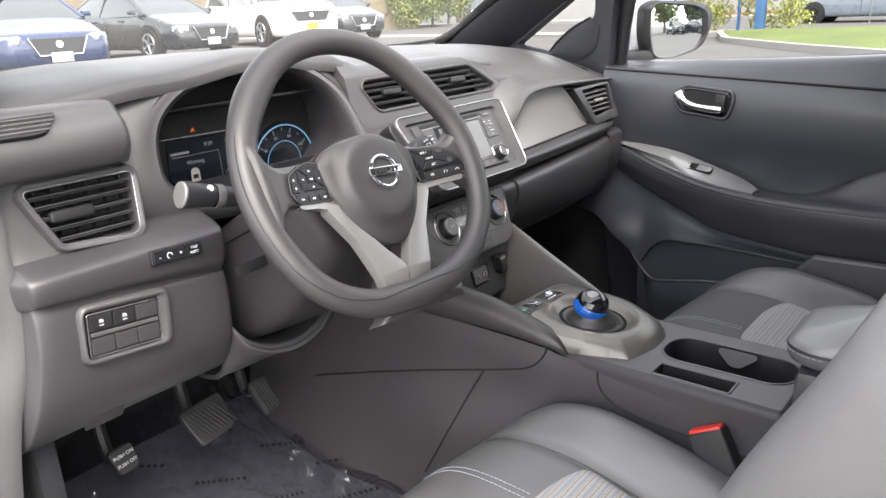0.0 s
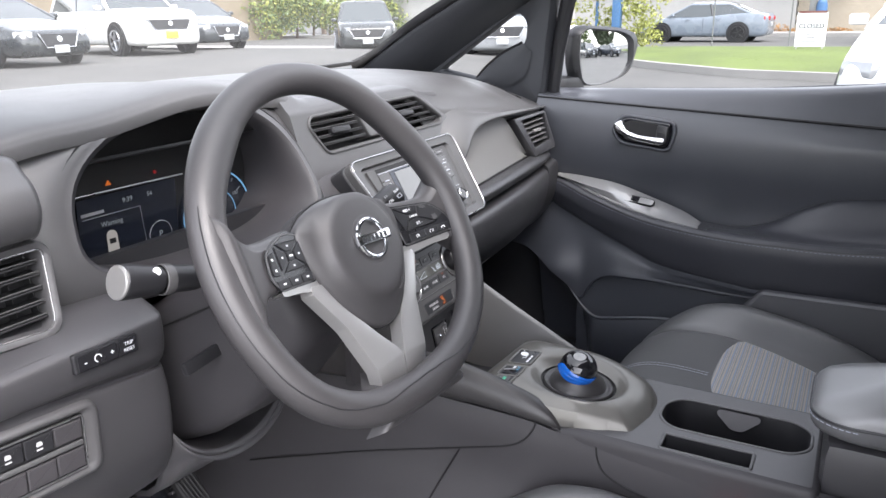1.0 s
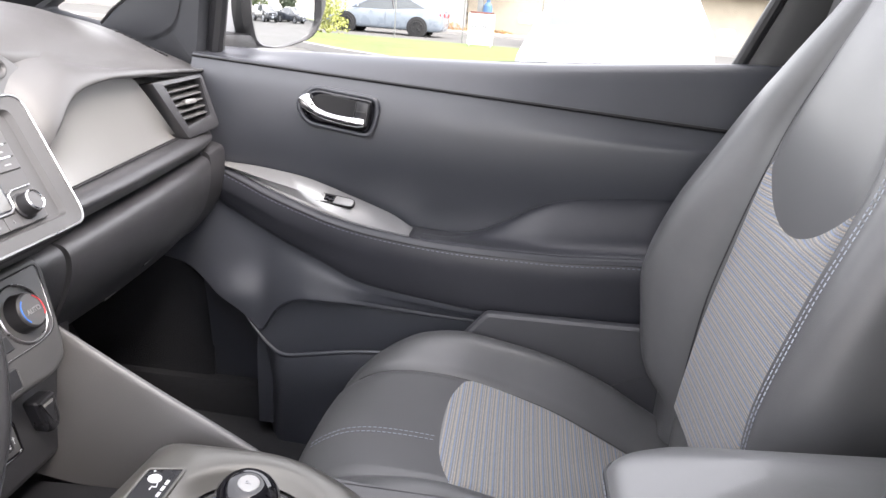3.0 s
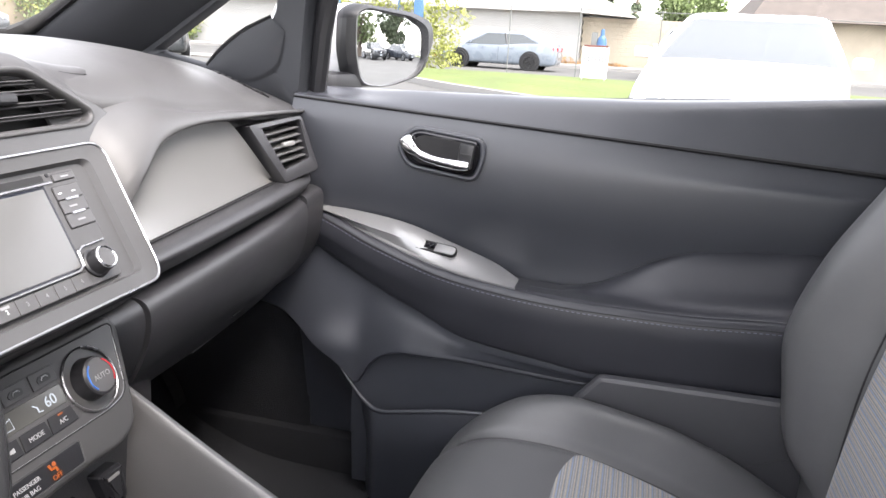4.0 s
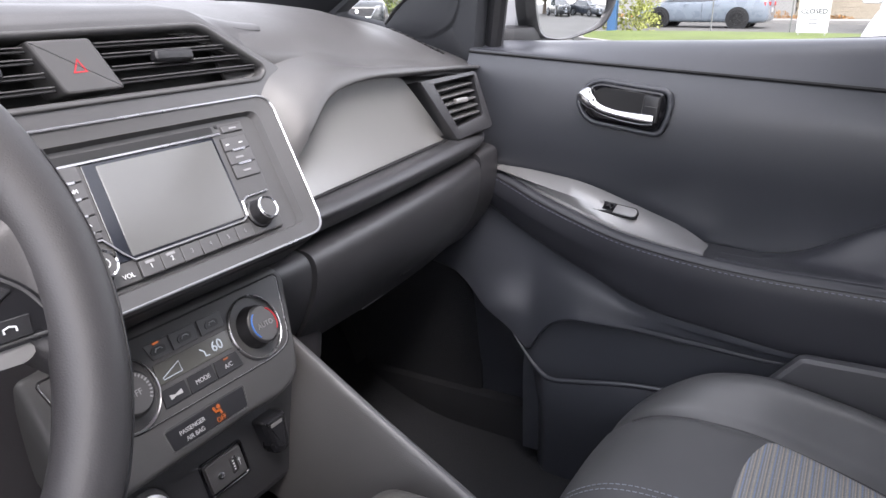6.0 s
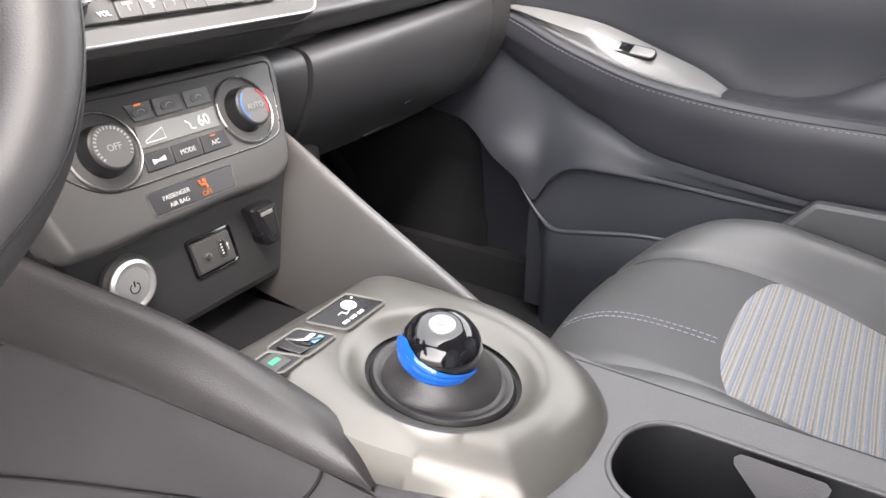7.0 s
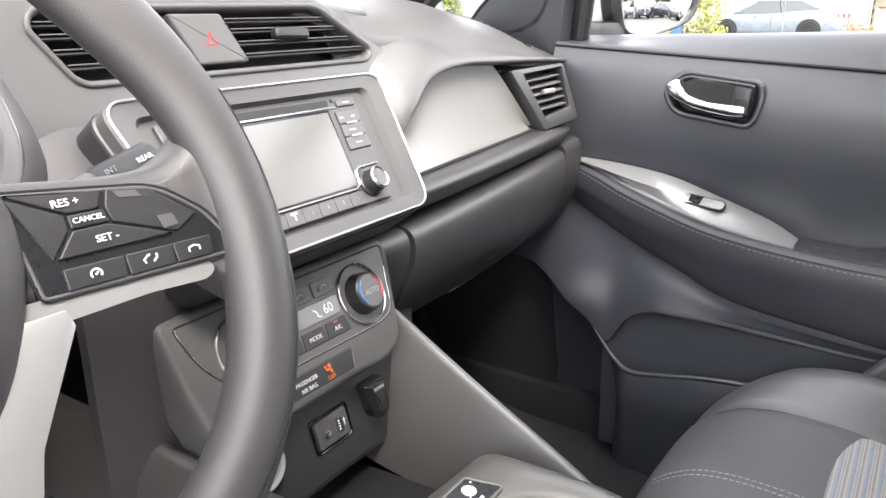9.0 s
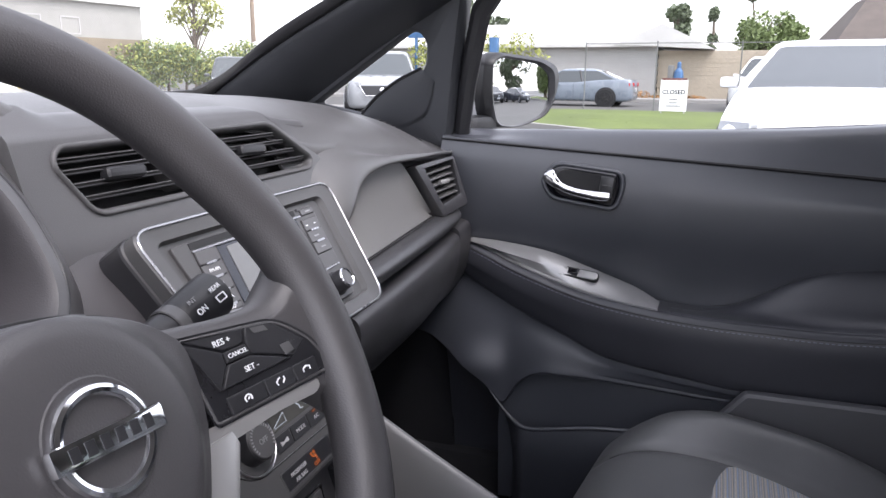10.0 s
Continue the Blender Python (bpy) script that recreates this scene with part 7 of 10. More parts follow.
def armrest():
    a = part("armrest", boxy((0.165, 0.43, 0.10), pose(-0.018, -0.02, 0.682), 0.02), M_SHADED_DASH, console_ob, "charcoal storage box with padded lid")
    o = rounded([(-0.104, -0.30), (0.068, -0.30), (0.064, 0.180), (0.044, 0.214), (-0.074, 0.214), (-0.098, 0.180)], [0.02, 0.02, 0.05, 0.04, 0.04, 0.05], 8)
    cc = Vector((-0.018, -0.04))
    bm = bmesh.new()
    rings = []
    def pad_z(y, z):
        f = min(1, max(0, (y + 0.06) / 0.28))
        return 0.734 + (z - 0.734) * (1 - 0.48 * f * f * (3 - 2 * f)) + 0.012 * max(0, 0.1 - y)
    for k, z in ((0.93, 0.734), (0.975, 0.738), (0.995, 0.747), (1.0, 0.759), (0.995, 0.770), (0.975, 0.783), (0.94, 0.793), (0.88, 0.800), (0.79, 0.805), (0.66, 0.8085), (0.45, 0.811), (0.2, 0.812)):
        rings.append([V(cc.x + (p.x - cc.x) * k, cc.y + (p.y - cc.y) * (k + (1 - k) * 0.45), pad_z(cc.y + (p.y - cc.y) * k, z)) for p in o])
    vs = grid(bm, rings[4:], close_v=True)
    bm.faces.new(vs[-1])
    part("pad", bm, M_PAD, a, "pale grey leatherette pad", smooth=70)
    bm = bmesh.new()
    vs = grid(bm, rings[:5], close_v=True)
    bm.faces.new(vs[0][::-1])
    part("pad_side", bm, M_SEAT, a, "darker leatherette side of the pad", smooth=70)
    part("welt", tube([V(cc.x + (p.x - cc.x) * 0.996, cc.y + (p.y - cc.y) * 0.998, pad_z(p.y, 0.7715)) for p in o], 0.0018, 6, closed=True), M_BLACK, a)
    stitch_line("stitch", [V(cc.x + (p.x - cc.x) * 1.004, cc.y + (p.y - cc.y) * 1.002, pad_z(p.y, 0.764)) for p in o], a)


def stitch_line(name, pts, parent, length=0.0045, gap=0.0022, r=0.0006, m=None):
    """Short thread dashes along a line, joined into one mesh."""
    pts = [Vector(p) for p in pts]
    bm = bmesh.new()
    run, on = 0.0, True
    dense = []
    for a, b in zip(pts, pts[1:]):
        n = max(1, int((b - a).length / 0.0011))
        dense += [a.lerp(b, i / n) for i in range(n)]
    dense.append(pts[-1])
    cur = [dense[0]]
    for a, b in zip(dense, dense[1:]):
        run += (b - a).length
        if on:
            cur.append(b)
            if run >= length:
                if len(cur) > 1:
                    tube([cur[0], cur[len(cur) // 2], cur[-1]], r, 4, bm=bm)
                on, run, cur = False, 0.0, []
        elif run >= gap:
            on, run, cur = True, 0.0, [b]
    if not bm.verts:
        bm.free()
        return None
    return part(name, bm, m or M_THREAD, parent, clean=False)


armrest()

# ---------------------------------------------------------------- pedals, mat, film
def pedals():
    def pad(name, label, cx, cy, cz, w, h, n, tilt, ribs=True):
        p = thing(name, (cx, cy, cz - h / 2), label, "pedal")
        m = plane_pose((cx, cy, cz), (1, 0, 0.12), (0, -math.cos(radians(tilt)), math.sin(radians(tilt))))
        o = rounded([(-w * 0.42, -h / 2), (w * 0.42, -h / 2), (w / 2, h * 0.1), (w / 2, h / 2), (-w / 2, h / 2), (-w / 2, h * 0.1)], 0.010, 4)
        part("pad", slab(o, 0.012, m, 0.003), M_RUBBER, p, "ribbed black rubber pad")
        if ribs:
            for k in range(n):
                x = -w * 0.40 + w * 0.80 * (k + 0.5) / n
                part("rib", boxy((w * 0.80 / n * 0.5, h * 0.80, 0.003), m @ pose(x, 0, 0.001, 0, 0, 24 if n > 6 else 4), 0.001, segments=1), M_RUBBER, p)
        part("arm", tube(curve_points([m @ V(0, h * 0.2, -0.008), m @ V(0, h * 0.6, -0.05), V(cx, cy + 0.10, cz + 0.28)], 8), 0.010, 8, rz=0.006), M_BLACK, p)
        return p, m
    pad("brake_pedal", "wide black ribbed brake pedal", -0.437, 1.0, 0.553, 0.080, 0.066, 9, 35)
    pad("accelerator_pedal", "narrow black ribbed accelerator pedal", -0.322, 1.0, 0.545, 0.038, 0.066, 5, 30)
    p, m = pad("parking_brake_pedal", "small parking brake pedal with white lettering", -0.577, 1.02, 0.545, 0.040, 0.042, 3, 30, False)
    text("lettering", "PUSH ON", 0.0078, m @ pose(0, 0.007, 0.0006), M_WHITE_INK, p)
    text("lettering", "PUSH OFF", 0.0074, m @ pose(0, -0.007, 0.0006), M_WHITE_INK, p)


pedals()


def floor_z(x, y):
    pts = [(-1.1, 0.33), (0.2, 0.33), (0.75, 0.335), (1.0, 0.36), (1.22, 0.50), (1.32, 0.75)]
    return curve_at(pts, y)


def footwell():
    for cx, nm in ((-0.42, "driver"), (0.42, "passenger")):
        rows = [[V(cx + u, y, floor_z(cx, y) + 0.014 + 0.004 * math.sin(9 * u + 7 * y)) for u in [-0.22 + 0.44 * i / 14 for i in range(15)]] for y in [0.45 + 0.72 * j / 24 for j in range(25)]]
        # same carpet on both sides; the difference in light is in the colours
        solo("floor_mat", shell(rows, 0.008, (0, 0, -1)), M_MAT_LIT if nm == "driver" else M_CARPET_SHADED, "carpet floor mat, toned for the light in the " + nm + " footwell", "floor mat", (cx, 0.8, 0.34), "floor mats")
    # protective film over the driver's mat, creased
    noise.seed_set(3)
    rows = []
    for j in range(141):
        y = 0.50 + 0.70 * j / 140
        row = []
        for i in range(101):
            x = -0.63 + 0.42 * i / 100
            z = floor_z(x, y) + 0.024 + 0.016 * noise.noise(V(x * 9, y * 7, 0.3)) + 0.011 * (1 - abs(noise.noise(V(x * 14, y * 10, 1.3)))) ** 5 + 0.007 * (1 - abs(noise.noise(V(x * 26 + y * 12, y * 17 - x * 9, 5.3)))) ** 6 + 0.003 * (1 - abs(noise.noise(V(x * 60 - y * 30, y * 40, 8.3)))) ** 5 + 0.002 * noise.noise(V(x * 60, y * 45, 2.1))
            row.append(V(x, y, z))
        rows.append(row)
    bm = bmesh.new()
    grid(bm, rows)
    film = solo("protective_film", bm, M_FILM, "creased clear protective plastic film on the driver mat", "plastic film", (-0.42, 0.85, 0.35), smooth=80)
    film.visible_shadow = False
    rnd = random.Random(17)
    for k in range(6):
        for j in range(3):
            x0, y0 = -0.60 + 0.14 * j + 0.05 * (k % 2), 0.66 + 0.095 * k
            bm = bmesh.new()
            u = 0.0
            while u < 0.070:
                w = rnd.uniform(0.003, 0.007)
                ax, ay = x0 + u, y0 - 0.55 * u
                z = floor_z(ax, ay) + 0.046
                q = [V(ax, ay, z), V(ax + w, ay - 0.55 * w, z), V(ax + w + 0.004, ay - 0.55 * w + 0.009, z), V(ax + 0.004, ay + 0.009, z)]
                bm.faces.new([bm.verts.new(p) for p in q])
                u += w + 0.004
            part("print_bar", bm, M_DEEP, film, smooth=0, clean=False)


footwell()

# ---------------------------------------------------------------- seats
def striped_cloth(name, along):
    """Ribbed seat cloth: fine cross ribs with tan, grey and blue threads."""
    m = mat(name, (0.10, 0.10, 0.10), 0.85, vary=0, sheen=0.2)
    nt = m.node_tree
    b = nt.nodes["Principled BSDF"]
    tc = nt.nodes.new("ShaderNodeTexCoord")
    dot = nt.nodes.new("ShaderNodeVectorMath")
    dot.operation = "DOT_PRODUCT"
    dot.inputs[1].default_value = along
    nt.links.new(tc.outputs["Object"], dot.inputs[0])

    def wave(scale):
        mul = nt.nodes.new("ShaderNodeMath")
        mul.operation = "MULTIPLY"
        mul.inputs[1].default_value = scale
        nt.links.new(dot.outputs["Value"], mul.inputs[0])
        fr = nt.nodes.new("ShaderNodeMath")
        fr.operation = "FRACT"
        nt.links.new(mul.outputs[0], fr.inputs[0])
        return fr.outputs[0]
    ramp = nt.nodes.new("ShaderNodeValToRGB")
    ramp.color_ramp.interpolation = "CONSTANT"
    stops = [(0.0, (0.20, 0.20, 0.205)), (0.13, (0.40, 0.345, 0.28)), (0.22, (0.25, 0.25, 0.255)), (0.36, (0.33, 0.33, 0.34)), (0.45, (0.22, 0.22, 0.22)),
             (0.58, (0.20, 0.26, 0.385)), (0.68, (0.27, 0.27, 0.28)), (0.80, (0.385, 0.34, 0.28)), (0.90, (0.29, 0.29, 0.30))]
    el = ramp.color_ramp.elements
    el[0].position, el[0].color = 0.0, (*stops[0][1], 1)
    el[1].position, el[1].color = stops[1][0], (*stops[1][1], 1)
    for p, c in stops[2:]:
        e = el.new(p)
        e.color = (*c, 1)
    nt.links.new(wave(1 / 0.0140), ramp.inputs[0])
    nz = nt.nodes.new("ShaderNodeTexNoise")
    nz.inputs["Scale"].default_value = 700
    nt.links.new(tc.outputs["Object"], nz.inputs["Vector"])
    mr = nt.nodes.new("ShaderNodeMapRange")
    mr.inputs["To Min"].default_value, mr.inputs["To Max"].default_value = 0.6, 1.4
    nt.links.new(nz.outputs["Fac"], mr.inputs["Value"])
    sc = nt.nodes.new("ShaderNodeVectorMath")
    sc.operation = "SCALE"
    nt.links.new(ramp.outputs[0], sc.inputs[0])
    nt.links.new(mr.outputs[0], sc.inputs["Scale"])
    nt.links.new(sc.outputs[0], b.inputs["Base Color"])
    rib = wave(1 / 0.0030)
    pp = nt.nodes.new("ShaderNodeMath")
    pp.operation = "PINGPONG"
    pp.inputs[1].default_value = 0.5
    nt.links.new(rib, pp.inputs[0])
    bump = nt.nodes.new("ShaderNodeBump")
    bump.inputs["Strength"].default_value = 0.8
    bump.inputs["Distance"].default_value = 0.001
    nt.links.new(pp.outputs[0], bump.inputs["Height"])
    nt.links.new(bump.outputs[0], b.inputs["Normal"])
    return m


M_STRIPE = striped_cloth("striped_rib_cloth", (0.0, 1.0, 0.12))
M_STRIPE_BACK = striped_cloth("striped_back_cloth", (0.0, 0.12, -1.0))


def seat(name, cx, y0, label, inner):
    """A bucket seat. cx: its middle; y0: shift along the car; inner: sign of the side towards the console."""
    s = thing(name, (cx, 0.25 + y0, 0.36), label, "car seat", "front seats")

    def smooth01(a, b, x):
        f = min(1, max(0, (x - a) / (b - a)))
        return f * f * (3 - 2 * f)

    # cushion: top surface over (u across, v from the back to the front)
    def top(u, v):
        # u in -1..1, v in 0..1
        half = 0.235 + 0.010 * math.sin(v * 3.1)
        x = cx + u * half
        y = y0 + 0.02 + v * 0.545
        base = curve_at([(0.0, 0.452), (0.10, 0.474), (0.20, 0.500), (0.385, 0.544), (0.61, 0.577), (0.72, 0.584), (0.82, 0.583), (0.90, 0.572), (0.96, 0.552), (1.0, 0.532)], v)
        rise = curve_at([(0.0, 0.050), (0.20, 0.060), (0.37, 0.054), (0.50, 0.048), (0.66, 0.041), (0.80, 0.027), (0.90, 0.012), (1.0, 0.004)], v)
        bol = smooth01(0.56, 0.84, abs(u)) * (1 - smooth01(0.90, 1.03, abs(u)) * 0.75)
        z = base + rise * bol
        z -= 0.007 * (1 - (u / 0.6) ** 2 if abs(u) < 0.6 else 0) * (1 - smooth01(0.75, 1, v))
        z -= 0.010 * math.exp(-((abs(u) - 0.60) / 0.030) ** 2) * (1 - 0.6 * smooth01(0.8, 1.0, v))
        # slack in the leather: shallow, uneven folds
        z += 0.0009 * noise.noise(V(x * 9, y * 7, 3.1)) + 0.0003 * noise.noise(V(x * 26, y * 18, 7.7))
        return V(x, y - 0.030 * u * u * smooth01(0.6, 1, v), z)
    nu, nv = 56, 60
    rows = []
    for i in range(nu + 1):
        u = -1 + 2 * i / nu
        row = [top(u, j / nv) for j in range(nv + 1)]
        e = row[-1]
        row += [e + V(0, 0.014, -0.030), e + V(0, 0.016, -0.08), e + V(0, -0.02, -0.16)]
        rows.append(row)
    # side skirts
    first, last = [p.copy() for p in rows[0]], [p.copy() for p in rows[-1]]
    rows = [[V(p.x - 0.010, p.y, 0.42) for p in first], [V(p.x - 0.016, p.y, p.z - 0.06) for p in first], [V(p.x - 0.010, p.y, p.z - 0.018) for p in first]] + rows + \
           [[V(p.x + 0.010, p.y, p.z - 0.018) for p in last], [V(p.x + 0.016, p.y, p.z - 0.06) for p in last], [V(p.x + 0.010, p.y, 0.42) for p in last]]
    bm = bmesh.new()
    grid(bm, rows)
    cushion = part("cushion", bm, M_SEAT, s, "dark leatherette seat cushion", smooth=80)
    # striped insert, slightly domed, its front edge curved
    ins = []
    for i in range(41):
        u = -0.575 + 1.15 * i / 40
        vf = 0.665 - 0.05 * (abs(u) / 0.575) ** 3
        row = []
        for j in range(31):
            f = j / 30
            p = top(u * (0.93 + 0.07 * f), vf * f)
            edge = min(1, (0.575 - abs(u)) / 0.05 + 0.02, (1 - f) / 0.06 + 0.02)
            p.z += -0.002 + 0.008 * min(1, edge) ** 0.5
            row.append(p)
        ins.append(row)
    bm = bmesh.new()
    grid(bm, ins)
    part("cushion_insert", bm, M_STRIPE, cushion, "striped ribbed cloth insert in grey, tan and blue", smooth=80)
    # double seam down the middle of the front panel, and seams round the panels
    for du in (-0.022, 0.022):
        line = [top(-0.16 * inner * -1 + du, 0.675 + 0.32 * i / 24) + V(0, 0, 0.0012) for i in range(25)]
        stitch_line("stitch", line, cushion)
    for sg in (-1, 1):
        part("seam", tube([top(sg * 0.60, 0.05 + 0.90 * i / 40) + V(0, 0, 0.0008) for i in range(41)], 0.0016, 6), M_BLACK, cushion)
        stitch_line("stitch", [top(sg * 0.93, 0.02 + 0.26 * i / 30) + V(0, 0, 0.0012) for i in range(31)], cushion, r=0.0008)
    part("seat_base", boxy((0.44, 0.44, 0.10), pose(cx, 0.22 + y0, 0.40), 0.02), M_BLACK, s)

    # backrest: front surface over (u across, w up)
    def front(u, w):
        z = 0.56 + 0.68 * w
        y = y0 + curve_at([(0.0, 0.034), (0.10, 0.024), (0.37, -0.008), (0.60, -0.034), (0.80, -0.068), (1.0, -0.118)], w)
        half = 0.235 + 0.018 * math.sin(min(1, w * 1.3) * 3.14) - 0.075 * smooth01(0.62, 1.0, w)
        bol = smooth01(0.52, 0.82, abs(u)) * (1 - 0.45 * smooth01(0.92, 1.05, abs(u)))
        y += bol * (0.50 if u * inner > 0 else 1.0) * curve_at([(0.0, 0.008), (0.06, 0.045), (0.19, 0.078), (0.31, 0.100), (0.46, 0.086), (0.62, 0.050), (0.83, 0.018), (1.0, 0.0)], w)
        y += 0.0009 * noise.noise(V(u * 2.2 + cx * 5, w * 5, 1.7))
        y -= 0.012 * math.exp(-((abs(u) - 0.60) / 0.04) ** 2) * (1 - smooth01(0.8, 1, w))
        y += 0.006 * math.exp(-((w - 0.25) / 0.2) ** 2) * (1 - bol)
        return V(cx + u * half, y, z)
    rows = []
    nu, nw = 56, 56
    for i in range(nu + 1):
        u = -1 + 2 * i / nu
        row = [front(u, j / nw) for j in range(nw + 1)]
        row = [row[0] + V(0, 0.0, -0.06)] + row
        e = row[-1]
        row += [e + V(0, -0.02, 0.012), e + V(0, -0.07, 0.01), e + V(0, -0.10, -0.05), V(e.x, y0 - 0.12, 0.55)]
        rows.append(row)
    first, last = [p.copy() for p in rows[0]], [p.copy() for p in rows[-1]]

    def side(ps, sg):
        return [[V(p.x + sg * 0.012, p.y - 0.02, p.z) for p in ps], [V(p.x + sg * 0.016, p.y - 0.06, p.z) for p in ps], [V(p.x + sg * 0.004, min(p.y - 0.10, y0 - 0.05 - 0.2 * (p.z - 0.56)), p.z) for p in ps]]
    rows = side(first, -1)[::-1] + rows + side(last, 1)
    bm = bmesh.new()
    grid(bm, rows)
    back = part("backrest", bm, M_SEAT, s, "dark leatherette backrest with side bolsters", smooth=80)
    ins = []
    for i in range(41):
        u = -0.575 + 1.15 * i / 40
        wt = 0.60 - 0.10 * (1 - (u / 0.575) ** 2)
        row = []
        for j in range(41):
            f = j / 40
            p = front(u, 0.03 + (wt - 0.03) * f)
            edge = min(1, (0.575 - abs(u)) / 0.05 + 0.02, (1 - f) / 0.05 + 0.02)
            p.y += -0.002 + 0.008 * min(1, edge) ** 0.5
            row.append(p)
        ins.append(row)
    bm = bmesh.new()
    grid(bm, ins)
    part("backrest_insert", bm, M_STRIPE_BACK, back, "striped ribbed cloth insert in grey, tan and blue", smooth=80)
    for sg in (-1, 1):
        part("seam", tube([front(sg * 0.60, 0.04 + 0.80 * i / 40) + V(0, 0.001, 0) for i in range(41)], 0.0016, 6), M_BLACK, back)
        if sg == inner:
            for du in (0.0, 0.030):
                stitch_line("stitch", [front(sg * (0.84 + du), 0.04 + 0.78 * i / 60) + V(0, 0.0016, 0) for i in range(61)], back, r=0.0008)
    # headrest on two posts
    hz, hy = 1.345, y0 - 0.25
    part("headrest", boxy((0.25, 0.10, 0.17), pose(cx, hy, hz, 12), 0.035, segments=4), M_SEAT, s, "dark padded headrest")
    for dx in (-0.06, 0.06):
        part("headrest_post", tube([V(cx + dx, y0 - 0.215, 1.20), V(cx + dx, hy, hz)], 0.006, 8), M_CHROME, s)
    return s


seat("passenger_seat", 0.372, 0.0, "dark leatherette passenger seat with striped cloth insert", -1)
seat("driver_seat", -0.372, 0.055, "dark leatherette driver seat with striped cloth insert", 1)


def buckle():
    b = thing("seat_belt_buckle", (-0.13, 0.24, 0.50), "black seat belt buckle with red release button", "seat belt buckle")
    m = pose(-0.140, 0.262, 0.590, -28, 8, 0)
    part("body", boxy((0.026, 0.050, 0.095), m, 0.005, segments=3), M_BLACK, b)
    part("release_button", boxy((0.020, 0.044, 0.012), m @ pose(0, 0, 0.045), 0.002), M_RED, b, "red release button")
    part("stem", boxy((0.012, 0.03, 0.08), m @ pose(0, 0, -0.075), 0.003), M_BLACK, b)


buckle()

# ---------------------------------------------------------------- passenger door
def passenger_door():
    d = thing("passenger_door", (0.72, 0.40, 0.36), "closed passenger door with dark trim panel and armrest", "car door")
    ys = [-0.16, 0.0, 0.15, 0.30, 0.45, 0.60, 0.67, 0.74, 0.81, 0.88]
    # control heights along the door: belt, crease, handle zone, armrest top, armrest bottom, pocket rim, bottom

    def belt(y):
        return 0.030 + curve_at([(-0.25, 1.088), (-0.02, 1.0765), (0.28, 1.053), (0.50, 1.044), (0.85, 1.0355), (0.90, 1.035)], y)
    def crease(y):
        return 0.997 + (y - 0.432) * 0.0535
    # upper panel from the belt down to behind the armrest
    secs = []
    for y in ys:
        zb, zc = belt(y) - 0.030, crease(y)
        secs.append([V(0.800, y, zb - 0.004), V(0.770, y, zb - 0.001), V(0.742, y, zb - 0.010), V(0.715, y, zc + 0.005), V(0.7105, y, zc - 0.003), V(0.700, y, zc - 0.03), V(0.694, y, 0.93), V(0.698, y, 0.87), V(0.715, y, 0.80), V(0.72, y, 0.70)])
    part("upper_panel", shell(patch(secs, 40, 40), 0.01, (1, 0, 0)), M_DOORUP, d, "dark grey upper door panel, lightened for windscreen light", smooth=60)
    # dark tube, wider to the rear, paints the overhang's shadow below the crease
    part("crease_shadow", tube([V(0.7095, y, crease(y)) for y in [-0.15 + 1.03 * i / 30 for i in range(31)]], [0.0040 - 0.0022 * i / 30 for i in range(31)], 6), M_DEEP, d)
    # armrest: a long bolster, thin at the front and deep at the back
    def arm(y):
        # top z, inner x, bottom z
        tz = curve_at([(-0.16, 0.772), (0.11, 0.764), (0.22, 0.757), (0.31, 0.756), (0.39, 0.756), (0.48, 0.760), (0.57, 0.769), (0.62, 0.778), (0.68, 0.794), (0.74, 0.812), (0.78, 0.827), (0.83, 0.843), (0.88, 0.855)], y)
        bz = curve_at([(-0.16, 0.650), (0.14, 0.647), (0.34, 0.640), (0.43, 0.647), (0.53, 0.657), (0.58, 0.667), (0.63, 0.688), (0.68, 0.706), (0.75, 0.734), (0.80, 0.755), (0.85, 0.778), (0.88, 0.79)], y)
        ix = curve_at([(-0.16, 0.628), (0.12, 0.622), (0.30, 0.622), (0.5, 0.632), (0.7, 0.656), (0.82, 0.680), (0.88, 0.69)], y)
        return tz, ix, bz
    ysd = [-0.16 + 1.04 * i / 50 for i in range(51)]
    rows = []
    for y in ysd:
        tz, ix, bz = arm(y)
        rows.append(curve_points([V(0.712, y, tz - 0.002), V(ix + 0.030, y, tz - 0.001), V(ix + 0.012, y, tz), V(ix + 0.004, y, tz - 0.004), V(ix, y, tz - 0.012), V(ix - 0.002, y, tz - 0.035), V(ix + 0.002, y, (tz + bz) / 2 - 0.008), V(ix + 0.010, y, bz + 0.010), V(ix + 0.022, y, bz + 0.001), V(0.712, y, bz)], 30))
    bm = bmesh.new()
    grid(bm, rows)
    arm_ob = part("armrest", bm, M_LEATHER, d, "dark leatherette door armrest with stitched edge", smooth=70)
    part("edge_groove", tube([V(arm(y)[1] + 0.0008, y, arm(y)[0] - 0.0092) for y in [-0.14 + 1.0 * i / 60 for i in range(61)]], 0.0010, 5), M_DEEP, arm_ob)
    stitch_line("stitch", [V(arm(y)[1] - 0.0006, y, arm(y)[0] - 0.0130) for y in [-0.10 + 0.94 * i / 80 for i in range(81)]], arm_ob, 0.004, 0.003, 0.0006, M_THREAD_DARK)
    # rear swell of the armrest (grab pocket end)
    rows = []
    for i in range(25):
        y = -0.16 + 0.62 * i / 24
        zt = curve_at([(-0.16, 0.860), (0.053, 0.853), (0.137, 0.846), (0.174, 0.841), (0.205, 0.837), (0.244, 0.827), (0.284, 0.809), (0.323, 0.785), (0.360, 0.766), (0.40, 0.756), (0.46, 0.752)], y)
        tz, ix, bz = arm(y)
        s = min(1, max(0, (0.46 - y) / 0.24))
